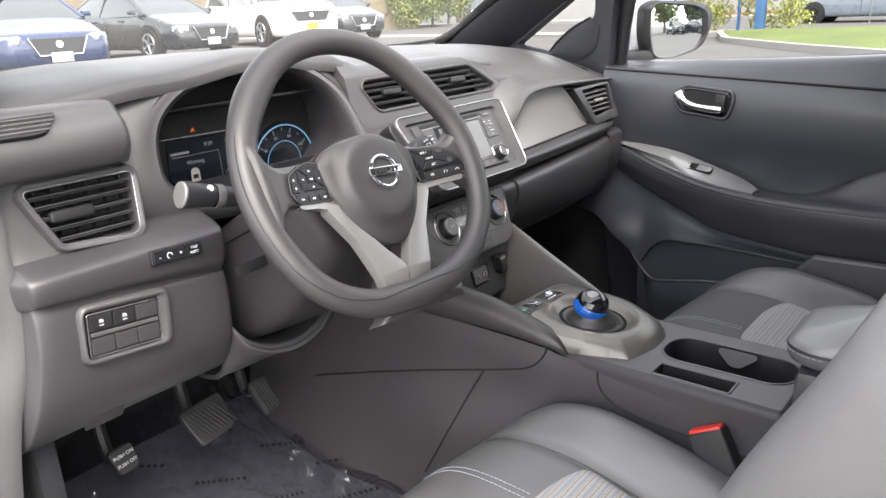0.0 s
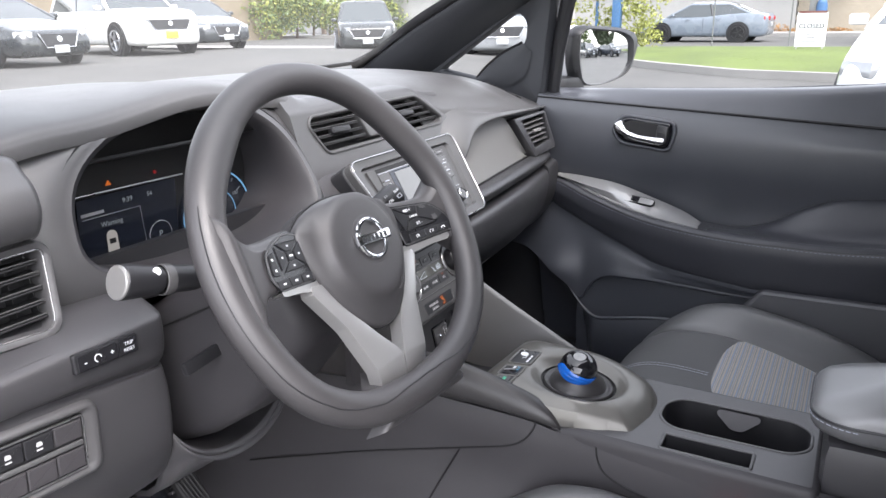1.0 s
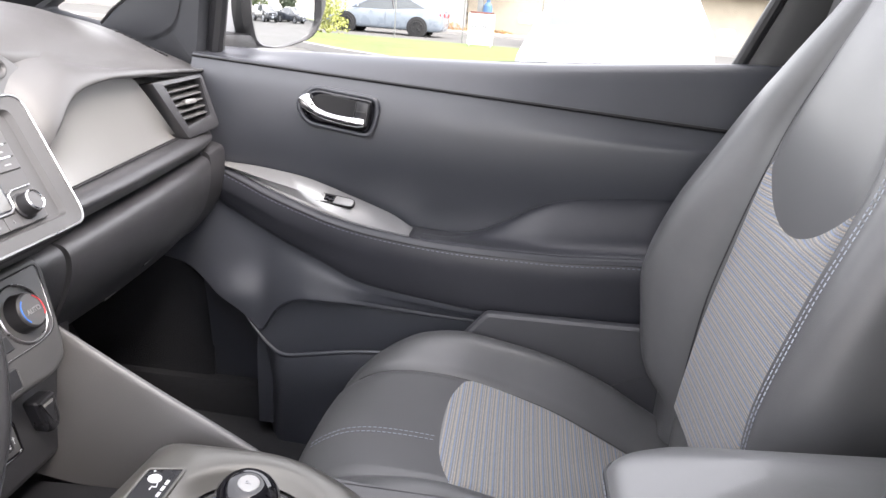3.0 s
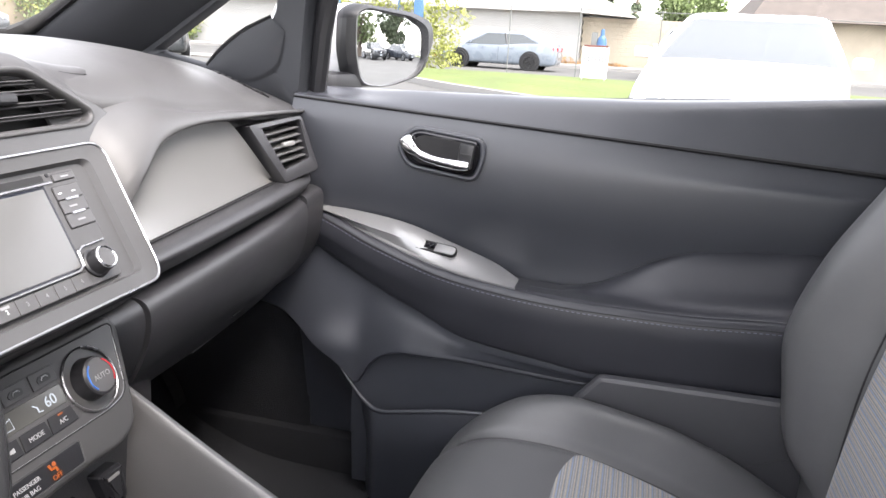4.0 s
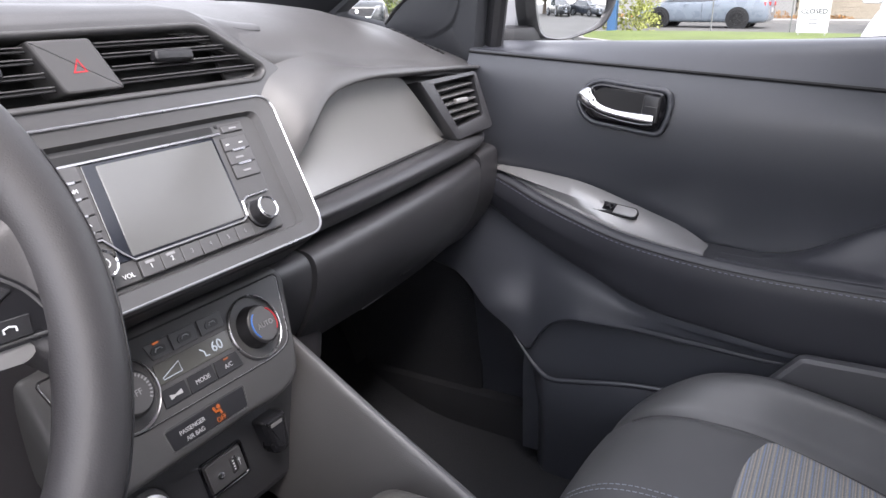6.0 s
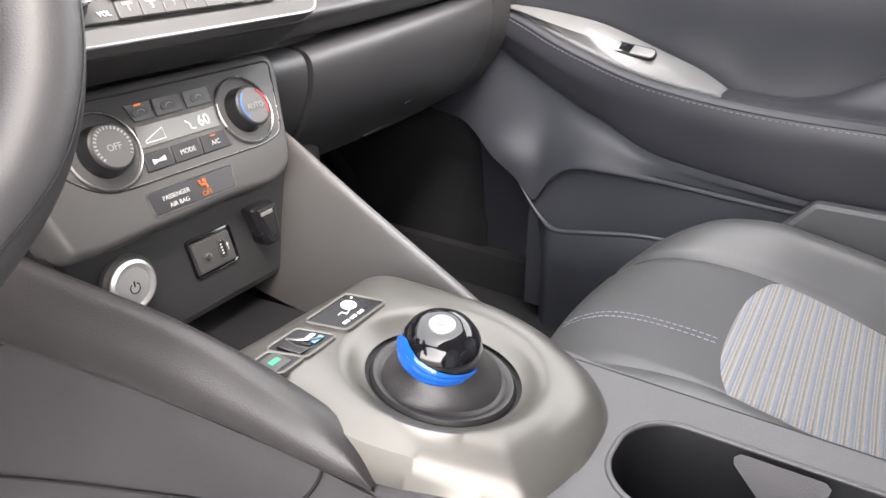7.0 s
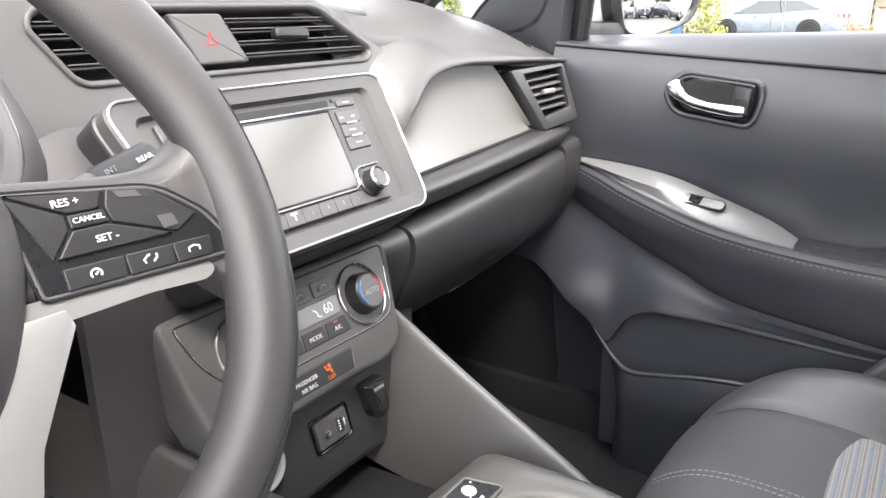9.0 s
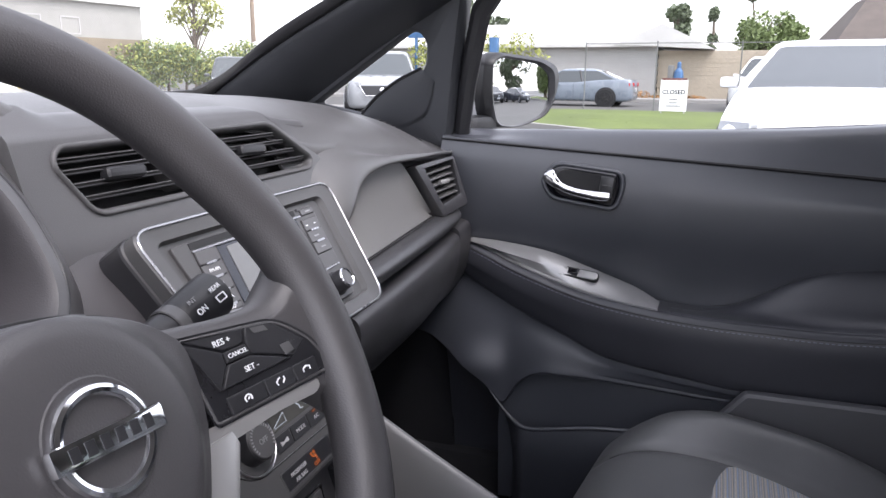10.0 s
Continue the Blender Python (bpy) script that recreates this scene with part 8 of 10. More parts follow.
        s = s * s * (3 - 2 * s)
        h = max(0.0, zt - tz)
        # a soft upper edge, a hollow flank and the flat top of the armrest
        rows.append(curve_points([V(0.716, y, zt - 0.001), V(0.704, y, zt), V(0.694, y, zt - 0.10 * h - 0.001), V(0.686 - 0.002 * s, y, zt - 0.38 * h), V(0.676 - 0.006 * s, y, tz + 0.26 * h), V(0.660 - 0.006 * s, y, tz + 0.07 * h + 0.001), V(ix + 0.016, y, tz + 0.0010), V(ix + 0.010, y, tz - 0.004)], 20))
    bm = bmesh.new()
    grid(bm, rows)
    part("armrest_swell", bm, M_LEATHER, d, smooth=70)
    # satin switch panel on the front of the armrest, pointed at both ends
    up = [(0.848, 0.846), (0.80, 0.8440), (0.753, 0.8410), (0.674, 0.8300), (0.596, 0.8060), (0.528, 0.7830), (0.480, 0.7640)]
    lowe = [(0.848, 0.8445), (0.80, 0.8340), (0.74, 0.8130), (0.68, 0.7950), (0.62, 0.7795), (0.57, 0.7705), (0.52, 0.7650), (0.480, 0.7615)]
    n = 24
    a = curve_points([V(0, y, z) for y, z in up], n)
    b = curve_points([V(0, y, z) for y, z in lowe], n)
    rows = []
    for p, q in zip(a, b):
        ix = arm((p.y + q.y) / 2)[1]
        tip = max(0, (0.53 - p.y) / 0.105) ** 1.5
        ux = 0.702 - (0.702 - ix - 0.014) * min(1, tip)
        rows.append([V(ux, p.y, p.z), V(ux - 0.003, p.y, p.z - 0.001), V((ux + ix + 0.008) / 2 if tip > 0 else 0.67 + 0.25 * (ix - 0.64), (p.y + q.y) / 2, (p.z + q.z) / 2 + 0.001), V(ix + 0.018, q.y, q.z + 0.0030), V(ix + 0.012, q.y, q.z + 0.0008), V(ix + 0.012, q.y, q.z - 0.004)])
    bm = bmesh.new()
    grid(bm, rows)
    sp = part("switch_plate", bm, M_PLATE_SW, d, "satin silver window switch plate", smooth=50)
    sm = plane_pose((0.677, 0.626, 0.8020), (0, -1, -0.20), (-0.62, -0.02, 0.78)) @ Matrix.Diagonal((0.90, 0.72, 0.7, 1))
    part("switch_bezel", slab(rect(0.100, 0.027, 0.0128, 8), 0.006, sm, 0.001, lift=0.0030), M_DEEP, sp)
    part("lock_switch", slab(rounded([(-0.0475, -0.0100), (-0.0130, -0.0110), (-0.0110, 0.0110), (-0.0475, 0.0110)], [0.009, 0.002, 0.002, 0.009], 5), 0.006, sm, 0.002, lift=0.0050), M_PLATE_SW, sp, "silver grey switch")
    for xx in (-0.037, -0.022):
        part("switch_mark", slab(rect(0.006, 0.004, 0.001, 2, xx, 0.0), 0.0006, sm, 0, lift=0.0055), M_WHITE_INK, sp)
    part("window_switch", slab(rounded([(0.0090, -0.0110), (0.0475, -0.0110), (0.0475, 0.0110), (0.0110, 0.0110)], [0.002, 0.009, 0.009, 0.002], 5), 0.006, sm, 0.002, lift=0.0050), M_PLATE_SW, sp, "silver grey window switch")
    part("switch_dip", slab(rect(0.020, 0.016, 0.001, 2, 0.0, 0.0), 0.004, sm, 0.0005, lift=0.0055), M_GLOSS, sp)
    # door panel under the armrest: swells over the speaker, ends at the pocket's edge and at the curved rim
    rim = curve_points([V(0.674, 0.86, 0.640), V(0.660, 0.816, 0.616), V(0.653, 0.78, 0.592), V(0.645, 0.75, 0.561), V(0.635, 0.719, 0.534), V(0.626, 0.688, 0.522), V(0.626, 0.64, 0.529), V(0.630, 0.55, 0.543), V(0.634, 0.40, 0.550), V(0.634, 0.2, 0.552)], 56)

    def edge(y):
        zl = curve_at([(-0.16, 0.612), (0.386, 0.614), (0.479, 0.618), (0.572, 0.622), (0.639, 0.6225), (0.667, 0.6215), (0.694, 0.611), (0.714, 0.592), (0.727, 0.568), (0.738, 0.553), (0.750, 0.564), (0.78, 0.592), (0.816, 0.616), (0.86, 0.640), (0.90, 0.655), (1.0, 0.665)], y)
        xl = curve_at([(-0.16, 0.650), (0.55, 0.648), (0.65, 0.643), (0.70, 0.646), (0.75, 0.648), (0.78, 0.653), (0.816, 0.660), (0.86, 0.674), (0.90, 0.686), (1.0, 0.705)], y)
        return xl, zl
    rows = []
    for k in range(131):
        y = -0.16 + 1.15 * k / 130
        tz, ix, bz = arm(min(0.88, y))
        xl, zl = edge(y)
        h = bz - zl
        rows.append(curve_points([V(max(ix + 0.016, 0.642), y, bz + 0.02), V(max(ix + 0.014, 0.640), y, bz - 0.006), V(0.6 * max(ix + 0.014, 0.640) + 0.4 * xl, y, zl + 0.62 * h), V(0.25 * max(ix + 0.014, 0.640) + 0.75 * xl, y, zl + 0.30 * h), V(xl + 0.0010, y, zl + 0.009), V(xl, y, zl + 0.0018), V(xl + 0.006, y, zl - 0.001), V(xl + 0.030, y, zl - 0.003)], 26))
        for p in rows[-1]:
            # the swell over the speaker
            p.x -= 0.019 * math.exp(-((p.y - 0.800) / 0.055) ** 2 - ((p.z - 0.622) / 0.042) ** 2)
    bm = bmesh.new()
    grid(bm, rows)
    part("lower_panel", bm, M_DOOR, d, "dark grey lower door panel swelling over the speaker", smooth=80)
    part("pocket_back", shell(patch([[V(0.658, y, 0.630), V(0.654, y, 0.56), V(0.650, y, 0.50), V(0.66, y, 0.36)] for y in (-0.16, 0.3, 0.745)], 8, 8), 0.006, (1, 0, 0)), M_DOOR, d)
    part("pocket_rim", tube(rim[14:], [0.001 + 0.0028 * min(1, k / 12) for k in range(42)], 10, rz=[0.001 + 0.0034 * min(1, k / 12) for k in range(42)]), M_DOOR, d, "rounded rim of the door pocket", smooth=80)
    wall = bmesh.new()

    def back(p):
        f = min(1, max(0, (p.y - 0.69) / 0.07))
        return f * f * (3 - 2 * f)
    grid(wall, [[p + V(-0.002 + 0.012 * back(p), 0, -0.002) for p in rim], [V(0.614 + 0.085 * back(p), p.y, p.z - 0.045) for p in rim], [V(0.618 + 0.11 * back(p), p.y, 0.46) for p in rim], [V(0.625 + 0.11 * back(p), p.y, 0.32) for p in rim]])
    part("pocket_wall", wall, M_DOOR, d, smooth=80)
    # paler rear lower panel, its front edge slanted
    q = [(-0.44, 0.40), (0.14, 0.40), (0.14, 0.658), (-0.338, 0.651), (-0.385, 0.592), (-0.40, 0.56)]
    part("rear_lower_panel", slab(rounded(q, [0.01, 0.01, 0.01, 0.008, 0.03, 0.03], 4), 0.012, plane_pose((0.618, 0, 0), (0, -1, 0), (-1, 0, 0.0)), 0.008, lift=0.004), M_DOOR2, d, "lighter grey lower door panel")
    # inner handle in its cup
    hm = plane_pose((0.692, 0.622, 0.952), (0, -1, -0.10), (-1, 0, 0.05)) @ Matrix.Diagonal((0.88, 0.86, 0.9, 1))
    o = rounded([(-0.074, 0.0), (-0.052, -0.031), (0.066, -0.034), (0.074, 0.0), (0.070, 0.033), (-0.052, 0.034)], [0.016, 0.022, 0.014, 0.02, 0.014, 0.022], 7)
    hb = part("handle_cup", slab(o, 0.02, hm, 0.004, lift=0.006), M_GLOSS, d, "black door handle cup")
    part("cup_lip", tube([hm @ V(p.x * 1.06, p.y * 1.09, 0.000) for p in o], 0.0052, 10, closed=True, rz=0.0042), M_DOORUP, hb, smooth=80)
    hp = curve_points([V(-0.066, 0.017, 0.010), V(-0.057, 0.006, 0.014), V(-0.037, -0.006, 0.017), V(-0.008, -0.0125, 0.019), V(0.03, -0.0140, 0.019), V(0.058, -0.0125, 0.017)], 20)
    rr = [0.008, 0.0085, 0.0085, 0.008, 0.0075, 0.007, 0.0065, 0.006, 0.006, 0.006, 0.006, 0.006, 0.006, 0.0062, 0.0065, 0.0068, 0.007, 0.007, 0.0068, 0.006]
    rr = [r * (1.45 if i < 7 else 1.15) * (0.85 if i == 0 else 1) for i, r in enumerate(rr)]
    part("handle_lever", tube([hm @ p for p in hp], rr, 12, rz=[r * 0.7 for r in rr], up=hm.to_3x3() @ V(0, 0, 1)), M_CHROME, hb, "chrome handle lever", smooth=80)
    lock = part("lock_lever", boxy((0.026, 0.044, 0.010), hm @ pose(0.050, 0.004, 0.010), 0.003), M_GLOSSY_PAD, hb, "dark lock lever")
    for dx in (-0.0125, 0.011):
        part("lock_edge", boxy((0.0016, 0.040, 0.002), hm @ pose(0.050 + dx, 0.004, 0.0150), 0.0006, segments=1), M_BEZEL, lock)
    part("lock_edge", boxy((0.020, 0.0016, 0.002), hm @ pose(0.050, 0.008, 0.0152), 0.0006, segments=1), M_BEZEL, lock)
    part("cup_inner", slab([p * 0.8 for p in o], 0.004, hm, 0.001, lift=0.0066), M_DEEP, hb)
    # window frame at the rear and the belt seal
    part("belt_seal", tube([V(0.806, y, belt(y) - 0.040) for y in (-0.2, 0.1, 0.4, 0.7, 0.89)], 0.008, 8), M_BLACK, d)
    part("outer_skin", shell(patch([[V(0.815, y, belt(y) - 0.045), V(0.845, y, 0.95), V(0.86, y, 0.8)] for y in (-0.2, 0.3, 0.9)], 8, 8), 0.01, (1, 0, -0.2)), M_WHITE_CAR, d)
    part("rear_frame", tube([V(0.79, -0.030, 1.05), V(0.745, -0.085, 1.22), V(0.70, -0.13, 1.42)], 0.010, 10, rz=0.012), M_BLACK, d)
    part("pillar_trim", shell(patch([[V(0.790, -0.034, 1.03), V(0.750, -0.080, 1.20), V(0.70, -0.14, 1.42)], [V(0.772, -0.075, 1.03), V(0.735, -0.115, 1.20), V(0.685, -0.17, 1.42)], [V(0.765, -0.20, 1.03), V(0.73, -0.23, 1.20), V(0.68, -0.26, 1.42)]], 10, 12), 0.008, (1, 0, 0)), M_POST, d, "pale grey window post trim", smooth=60)
    part("front_frame", tube([V(0.765, 0.865, 1.0), V(0.745, 0.845, 1.12), V(0.725, 0.815, 1.24), V(0.69, 0.74, 1.33)], 0.014, 10, rz=0.022), M_BLACK, d)
    bm = bmesh.new()
    rows = [[V(0.806 - 0.29 * (z - 1.03), y, z) for y in (-0.10, 0.3, 0.6, 0.845 - 0.2 * (z - 1.03))] for z in (1.02, 1.2, 1.40)]
    grid(bm, rows)
    g = part("window_glass", bm, M_GLASS, d, "clear door window glass", smooth=0)
    g.visible_shadow = False
    return d


passenger_door()


def side_mirror():
    s = thing("side_mirror", (0.86, 0.86, 1.02), "white door mirror with black glass frame", "wing mirror")
    m = plane_pose((0.945, 0.80, 1.100), (0.86, -0.50, 0), (-0.50, -0.86, 0.012))
    o = rounded([(-0.103, -0.010), (-0.085, -0.068), (0.000, -0.073), (0.092, -0.048), (0.120, 0.020), (0.112, 0.052), (0.064, 0.068), (-0.070, 0.077), (-0.100, 0.060)], [0.03, 0.02, 0.04, 0.03, 0.02, 0.015, 0.04, 0.015, 0.012], 5)
    gl = rounded([(-0.080, -0.008), (-0.066, -0.062), (-0.022, -0.070), (0.057, -0.050), (0.085, -0.026), (0.084, 0.036), (0.048, 0.056), (-0.055, 0.067), (-0.078, 0.058)], [0.03, 0.02, 0.04, 0.03, 0.015, 0.015, 0.03, 0.012, 0.012], 5)
    bm = bmesh.new()
    mid = [a.lerp(b, 0.35) for a, b in zip(gl, o)]
    grid(bm, [[m @ V(p.x, p.y, z) for p in ring] for ring, z in ((gl, 0.000), (gl, 0.008), (mid, 0.014), (o, 0.004), ([p * 1.02 for p in o], -0.022))], close_v=True)
    part("frame", bm, M_BLACK, s, "black mirror frame", smooth=50)
    bm = bmesh.new()
    rings = [[m @ V(p.x * k - (0.01 if z < -0.05 else 0), p.y * k, z) for p in o] for k, z in ((1.015, -0.018), (1.03, -0.04), (0.95, -0.075), (0.7, -0.10), (0.2, -0.112))]
    vs = grid(bm, rings, close_v=True)
    bm.faces.new(vs[-1])
    part("cap", bm, M_WHITE_CAR, s, "white mirror cap", smooth=60)
    bm = bmesh.new()
    c0 = sum(gl, Vector((0, 0))) / len(gl)
    vs = grid(bm, [[m @ V(p.x, p.y, 0.0085 - p.length_squared / 2.8) for p in [c0 + (q - c0) * k for q in gl]] for k in (1.01, 0.8, 0.6, 0.45, 0.3, 0.15, 0.03)], close_v=True)
    bm.faces.new(vs[-1])
    part("glass", bm, M_MIRROR, s, "convex mirror glass", smooth=80)
    part("foot", boxy((0.10, 0.07, 0.05), pose(0.855, 0.875, 1.03, 0, 0, -25), 0.012), M_BLACK, s)


side_mirror()

# ---------------------------------------------------------------- outside: ground
def ground_mat(name, color, rough, scale, vary, bump=0.3):
    return mat(name, color, rough, grain=bump, grain_scale=scale, vary=vary, vary_scale=0.7, dist=0.01)


M_ASPHALT = ground_mat("weathered_asphalt", (0.085, 0.083, 0.079), 0.9, 60, 0.22)
M_CONCRETE = ground_mat("pale_concrete", (0.27, 0.262, 0.25), 0.85, 40, 0.12)
M_GRASS = ground_mat("mown_grass", (0.098, 0.130, 0.030), 0.95, 60, 0.22, 0.6)

def lot_z(x, y):
    """The car park rises a little towards the warehouse."""
    f = min(1, max(0, (y - 5.0) / 8.0))
    g = min(1, max(0, (x - 16.0) / 4.0))
    return 0.35 * f * f * (3 - 2 * f) * (1 - g * g * (3 - 2 * g))


bm = bmesh.new()
grid(bm, [[V(x, y, lot_z(x, y)) for y in (-600, -60, 0, 5, 6, 7, 8, 9, 10, 11, 12, 13, 30, 600)] for x in (-600, -60, 0, 8, 16, 17, 18, 19, 20, 60, 600)])
solo("ground", bm, M_ASPHALT, "weathered grey asphalt car park and street", "asphalt", kind="structure")


def strip(name, pts_a, pts_b, z, mtl, label, category, depth=0.14, kind="structure"):
    bm = bmesh.new()
    grid(bm, [[V(*p, z - depth) for p in pts_a], [V(*p, z) for p in pts_a], [V(*q, z) for q in pts_b], [V(*q, z - depth) for q in pts_b]], close_u=True)
    return solo(name, bm, mtl, label, category, kind=kind)


# kerbed grass verge along the street
kerb_in = [(13.0, -40), (12.9, -6), (12.9, 0.0), (13.6, 2.3), (15.3, 4.2), (18.0, 6.6), (20.5, 7.6)]
kerb_out = [(x + 0.16, y) for x, y in kerb_in[:3]] + [(13.75, 2.2), (15.4, 4.05), (18.1, 6.45), (20.5, 7.42)]
strip("kerb", [p for p in kerb_in], [p for p in kerb_out], 0.14, M_CONCRETE, "pale concrete kerb round the grass verge", "kerb")
bm = bmesh.new()
row_a = [V(x, y, 0.13) for x, y in kerb_out]
row_b = [V(20.6, -40, 0.22), V(20.6, -6, 0.22), V(20.6, 0.0, 0.22), V(20.6, 2.3, 0.22), V(20.6, 4.2, 0.22), V(20.6, 6.4, 0.2), V(20.6, 7.42, 0.15)]
grid(bm, [row_a, [a.lerp(b, 0.5) + V(0, 0, 0.05) for a, b in zip(row_a, row_b)], row_b, [V(p.x, p.y, 0) for p in row_b]])
solo("grass_verge", bm, M_GRASS, "bright green mown grass verge beside the street", "lawn", kind="structure")


def grass_tufts():
    """Blades over the nearer part of the verge."""
    rnd = random.Random(4)
    verts, faces = [], []
    for _ in range(9000):
        x = rnd.uniform(13.2, 20.4)
        y = rnd.uniform(-9, 6.5)
        if y > 0 and x < 13.1 + (max(0, y - 0.0) / 6.6) ** 0.9 * 5.4:
            continue
        z = 0.14 + 0.08 * math.sin((x - 13) / 7.6 * 3.0) * 0.8
        h, w, a = rnd.uniform(0.004, 0.010), rnd.uniform(0.004, 0.010), rnd.uniform(0, 6.28)
        k = len(verts)
        verts += [(x - w * math.cos(a), y - w * math.sin(a), z), (x + w * math.cos(a), y + w * math.sin(a), z), (x + rnd.uniform(-0.03, 0.03), y + rnd.uniform(-0.03, 0.03), z + h)]
        faces.append((k, k + 1, k + 2))
    me = bpy.data.meshes.new("grass")
    me.from_pydata(verts, [], faces)
    me.materials.append(M_GRASS)
    tagged(new("grass", me), "short green grass blades on the verge", "grass", kind="stuff")


grass_tufts()
strip("pavement", [(20.6, -60), (20.6, 40)], [(22.2, -60), (22.2, 40)], 0.13, M_CONCRETE, "pale concrete pavement along the street", "pavement")
strip("pavement", [(34.0, -60), (34.0, 60)], [(36.5, -60), (36.5, 60)], 0.13, M_CONCRETE, "pale concrete pavement by the shed", "pavement")

# ---------------------------------------------------------------- parked cars
M_TYRE = mat("tyre_rubber", (0.018, 0.018, 0.019), 0.8, vary=0.2)
M_RIM = mat("alloy_rim", (0.45, 0.46, 0.48), 0.35, metal=0.9, vary=0.1)
M_CARGLASS = mat("tinted_car_glass", (0.050, 0.058, 0.060), 0.05, vary=0, spec=0.8, coat=0.5)
M_LAMP = mat("headlamp", (0.30, 0.31, 0.32), 0.12, metal=0.3, coat=0.5, vary=0.1)
M_TAIL = mat("tail_lamp", (0.42, 0.02, 0.02), 0.2, coat=0.4, vary=0.05)
M_PLATE = mat("number_plate", (0.40, 0.41, 0.42), 0.5, vary=0.05)


def paint(name, color):
    return mat(name, color, 0.28, coat=0.8, vary=0.03, vary_scale=2)


def parked_car(name, at, heading, color, label, size=(4.6, 1.8, 1.46), style="sedan", plate=True, yellow=False, black_wheels=False):
    """A car: lofted body, glasshouse with pillars, wheels, lamps and grille. heading: degrees of its nose, 0 along +x."""
    L, W, H = size
    c = thing(name, (at[0], at[1], lot_z(*at)), label, "car", "parked cars")
    m = pose(at[0], at[1], lot_z(*at), 0, 0, heading)
    body_paint = paint(name + "_paint", color)
    tall = style == "suv"
    belt = H * {"suv": 0.60, "sedan": 0.645, "hatch": 0.665}[style]
    nose = H * {"suv": 0.58, "sedan": 0.52, "hatch": 0.57}[style]
    boot = H * {"suv": 0.64, "sedan": 0.70, "hatch": 0.68}[style]
    b0 = 0.24 if tall else 0.19
    # stations: s along the car from tail to nose, half width, top, bottom
    st = [(-0.5, 0.78, boot * 0.80, b0 + 0.15), (-0.485, 0.90, boot * 0.96, b0 + 0.05), (-0.44, 0.96, boot, b0), (-0.30, 1.0, boot * 1.01 if not tall else belt, b0), (0.0, 1.0, belt, b0),
          (0.18, 1.0, belt * 0.99, b0), (0.26, 0.99, (belt * 0.96 + nose * 0.2) / 1.16 + 0.02, b0), (0.40, 0.96, nose * 1.0, b0), (0.46, 0.90, nose * 0.92, b0), (0.49, 0.80, nose * 0.82, b0 + 0.05), (0.5, 0.70, nose * 0.72, b0 + 0.12)]
    secs = []
    for s, w, t, b in st:
        x, hw = s * L, W / 2 * w
        half = [(0.80 * hw, b), (0.97 * hw, b + 0.06), (1.0 * hw, b + (t - b) * 0.45), (0.985 * hw, b + (t - b) * 0.72), (0.94 * hw, t - 0.05), (0.82 * hw, t), (0.40 * hw, t + 0.015)]
        secs.append([m @ V(x, y, z) for y, z in half] + [m @ V(x, -y, z) for y, z in half[::-1]])
    rows = patch(secs, 44, 40)
    bm = bmesh.new()
    grid(bm, rows, close_v=True, cap=True)
    part("body", bm, body_paint, c, smooth=50)
    # glasshouse
    s0, s1, r0, r1 = {"suv": (-0.47, 0.24, -0.40, 0.05), "sedan": (-0.415, 0.28, -0.20, 0.09), "hatch": (-0.49, 0.245, -0.42, 0.01)}[style]
    zb, zr = belt - 0.03, H
    def ring(a, b, hw, z, n=8):
        xm, span, arch = (r0 + r1) / 2 * L, (r1 - r0) / 2 * L + 0.25, 0.11 * max(0, (z - zb) / (zr - zb)) ** 2
        return [m @ V(p.x, p.y, z - arch * min(1.6, ((p.x - xm) / span) ** 2)) for p in rounded([(a * L, -hw), (b * L, -hw), (b * L, hw), (a * L, hw)], 0.12, n)]
    bm = bmesh.new()
    rr = []
    for f in (0.0, 0.35, 0.7, 0.92):
        rr.append(ring(s0 + (r0 - s0) * f, s1 + (r1 - s1) * f, W / 2 * (0.93 - 0.19 * f - 0.03 * f * f), zb + (zr - zb) * f))
    grid(bm, rr, close_v=True)
    bm.normal_update()
    turn = m.to_3x3().inverted()
    panes = {"windscreen": [], "rear_window": [], "side_window": [], "side_window.001": []}
    for f in bm.faces:
        nl = turn @ f.normal
        mid = (m.inverted() @ f.calc_center_median())
        along = nl.x * (1 if nl.x * (mid.x - (s0 + s1) / 2 * L) > 0 else -1)
        if abs(along) > 0.45:
            panes["windscreen" if mid.x > (s0 + s1) / 2 * L else "rear_window"].append([v.co.copy() for v in f.verts])
        else:
            panes["side_window" if mid.y > 0 else "side_window.001"].append([v.co.copy() for v in f.verts])
    bm.free()
    for pane, faces in panes.items():
        bm = bmesh.new()
        for f in faces:
            bm.faces.new([bm.verts.new(q) for q in f])
        bmesh.ops.remove_doubles(bm, verts=bm.verts, dist=0.0005)
        part(pane.split(".")[0], bm, M_CARGLASS, c, "dark tinted glass", smooth=50)
    bm = bmesh.new()
    top = [ring(s0 + (r0 - s0) * f, s1 + (r1 - s1) * f, W / 2 * k, zb + (zr - zb) * g) for f, k, g in ((0.86, 0.755, 0.86), (0.93, 0.735, 0.93), (1.0, 0.66, 0.985), (1.12, 0.40, 1.0))]
    vs = grid(bm, top, close_v=True)
    bm.faces.new(vs[-1])
    part("roof", bm, body_paint, c, smooth=60)
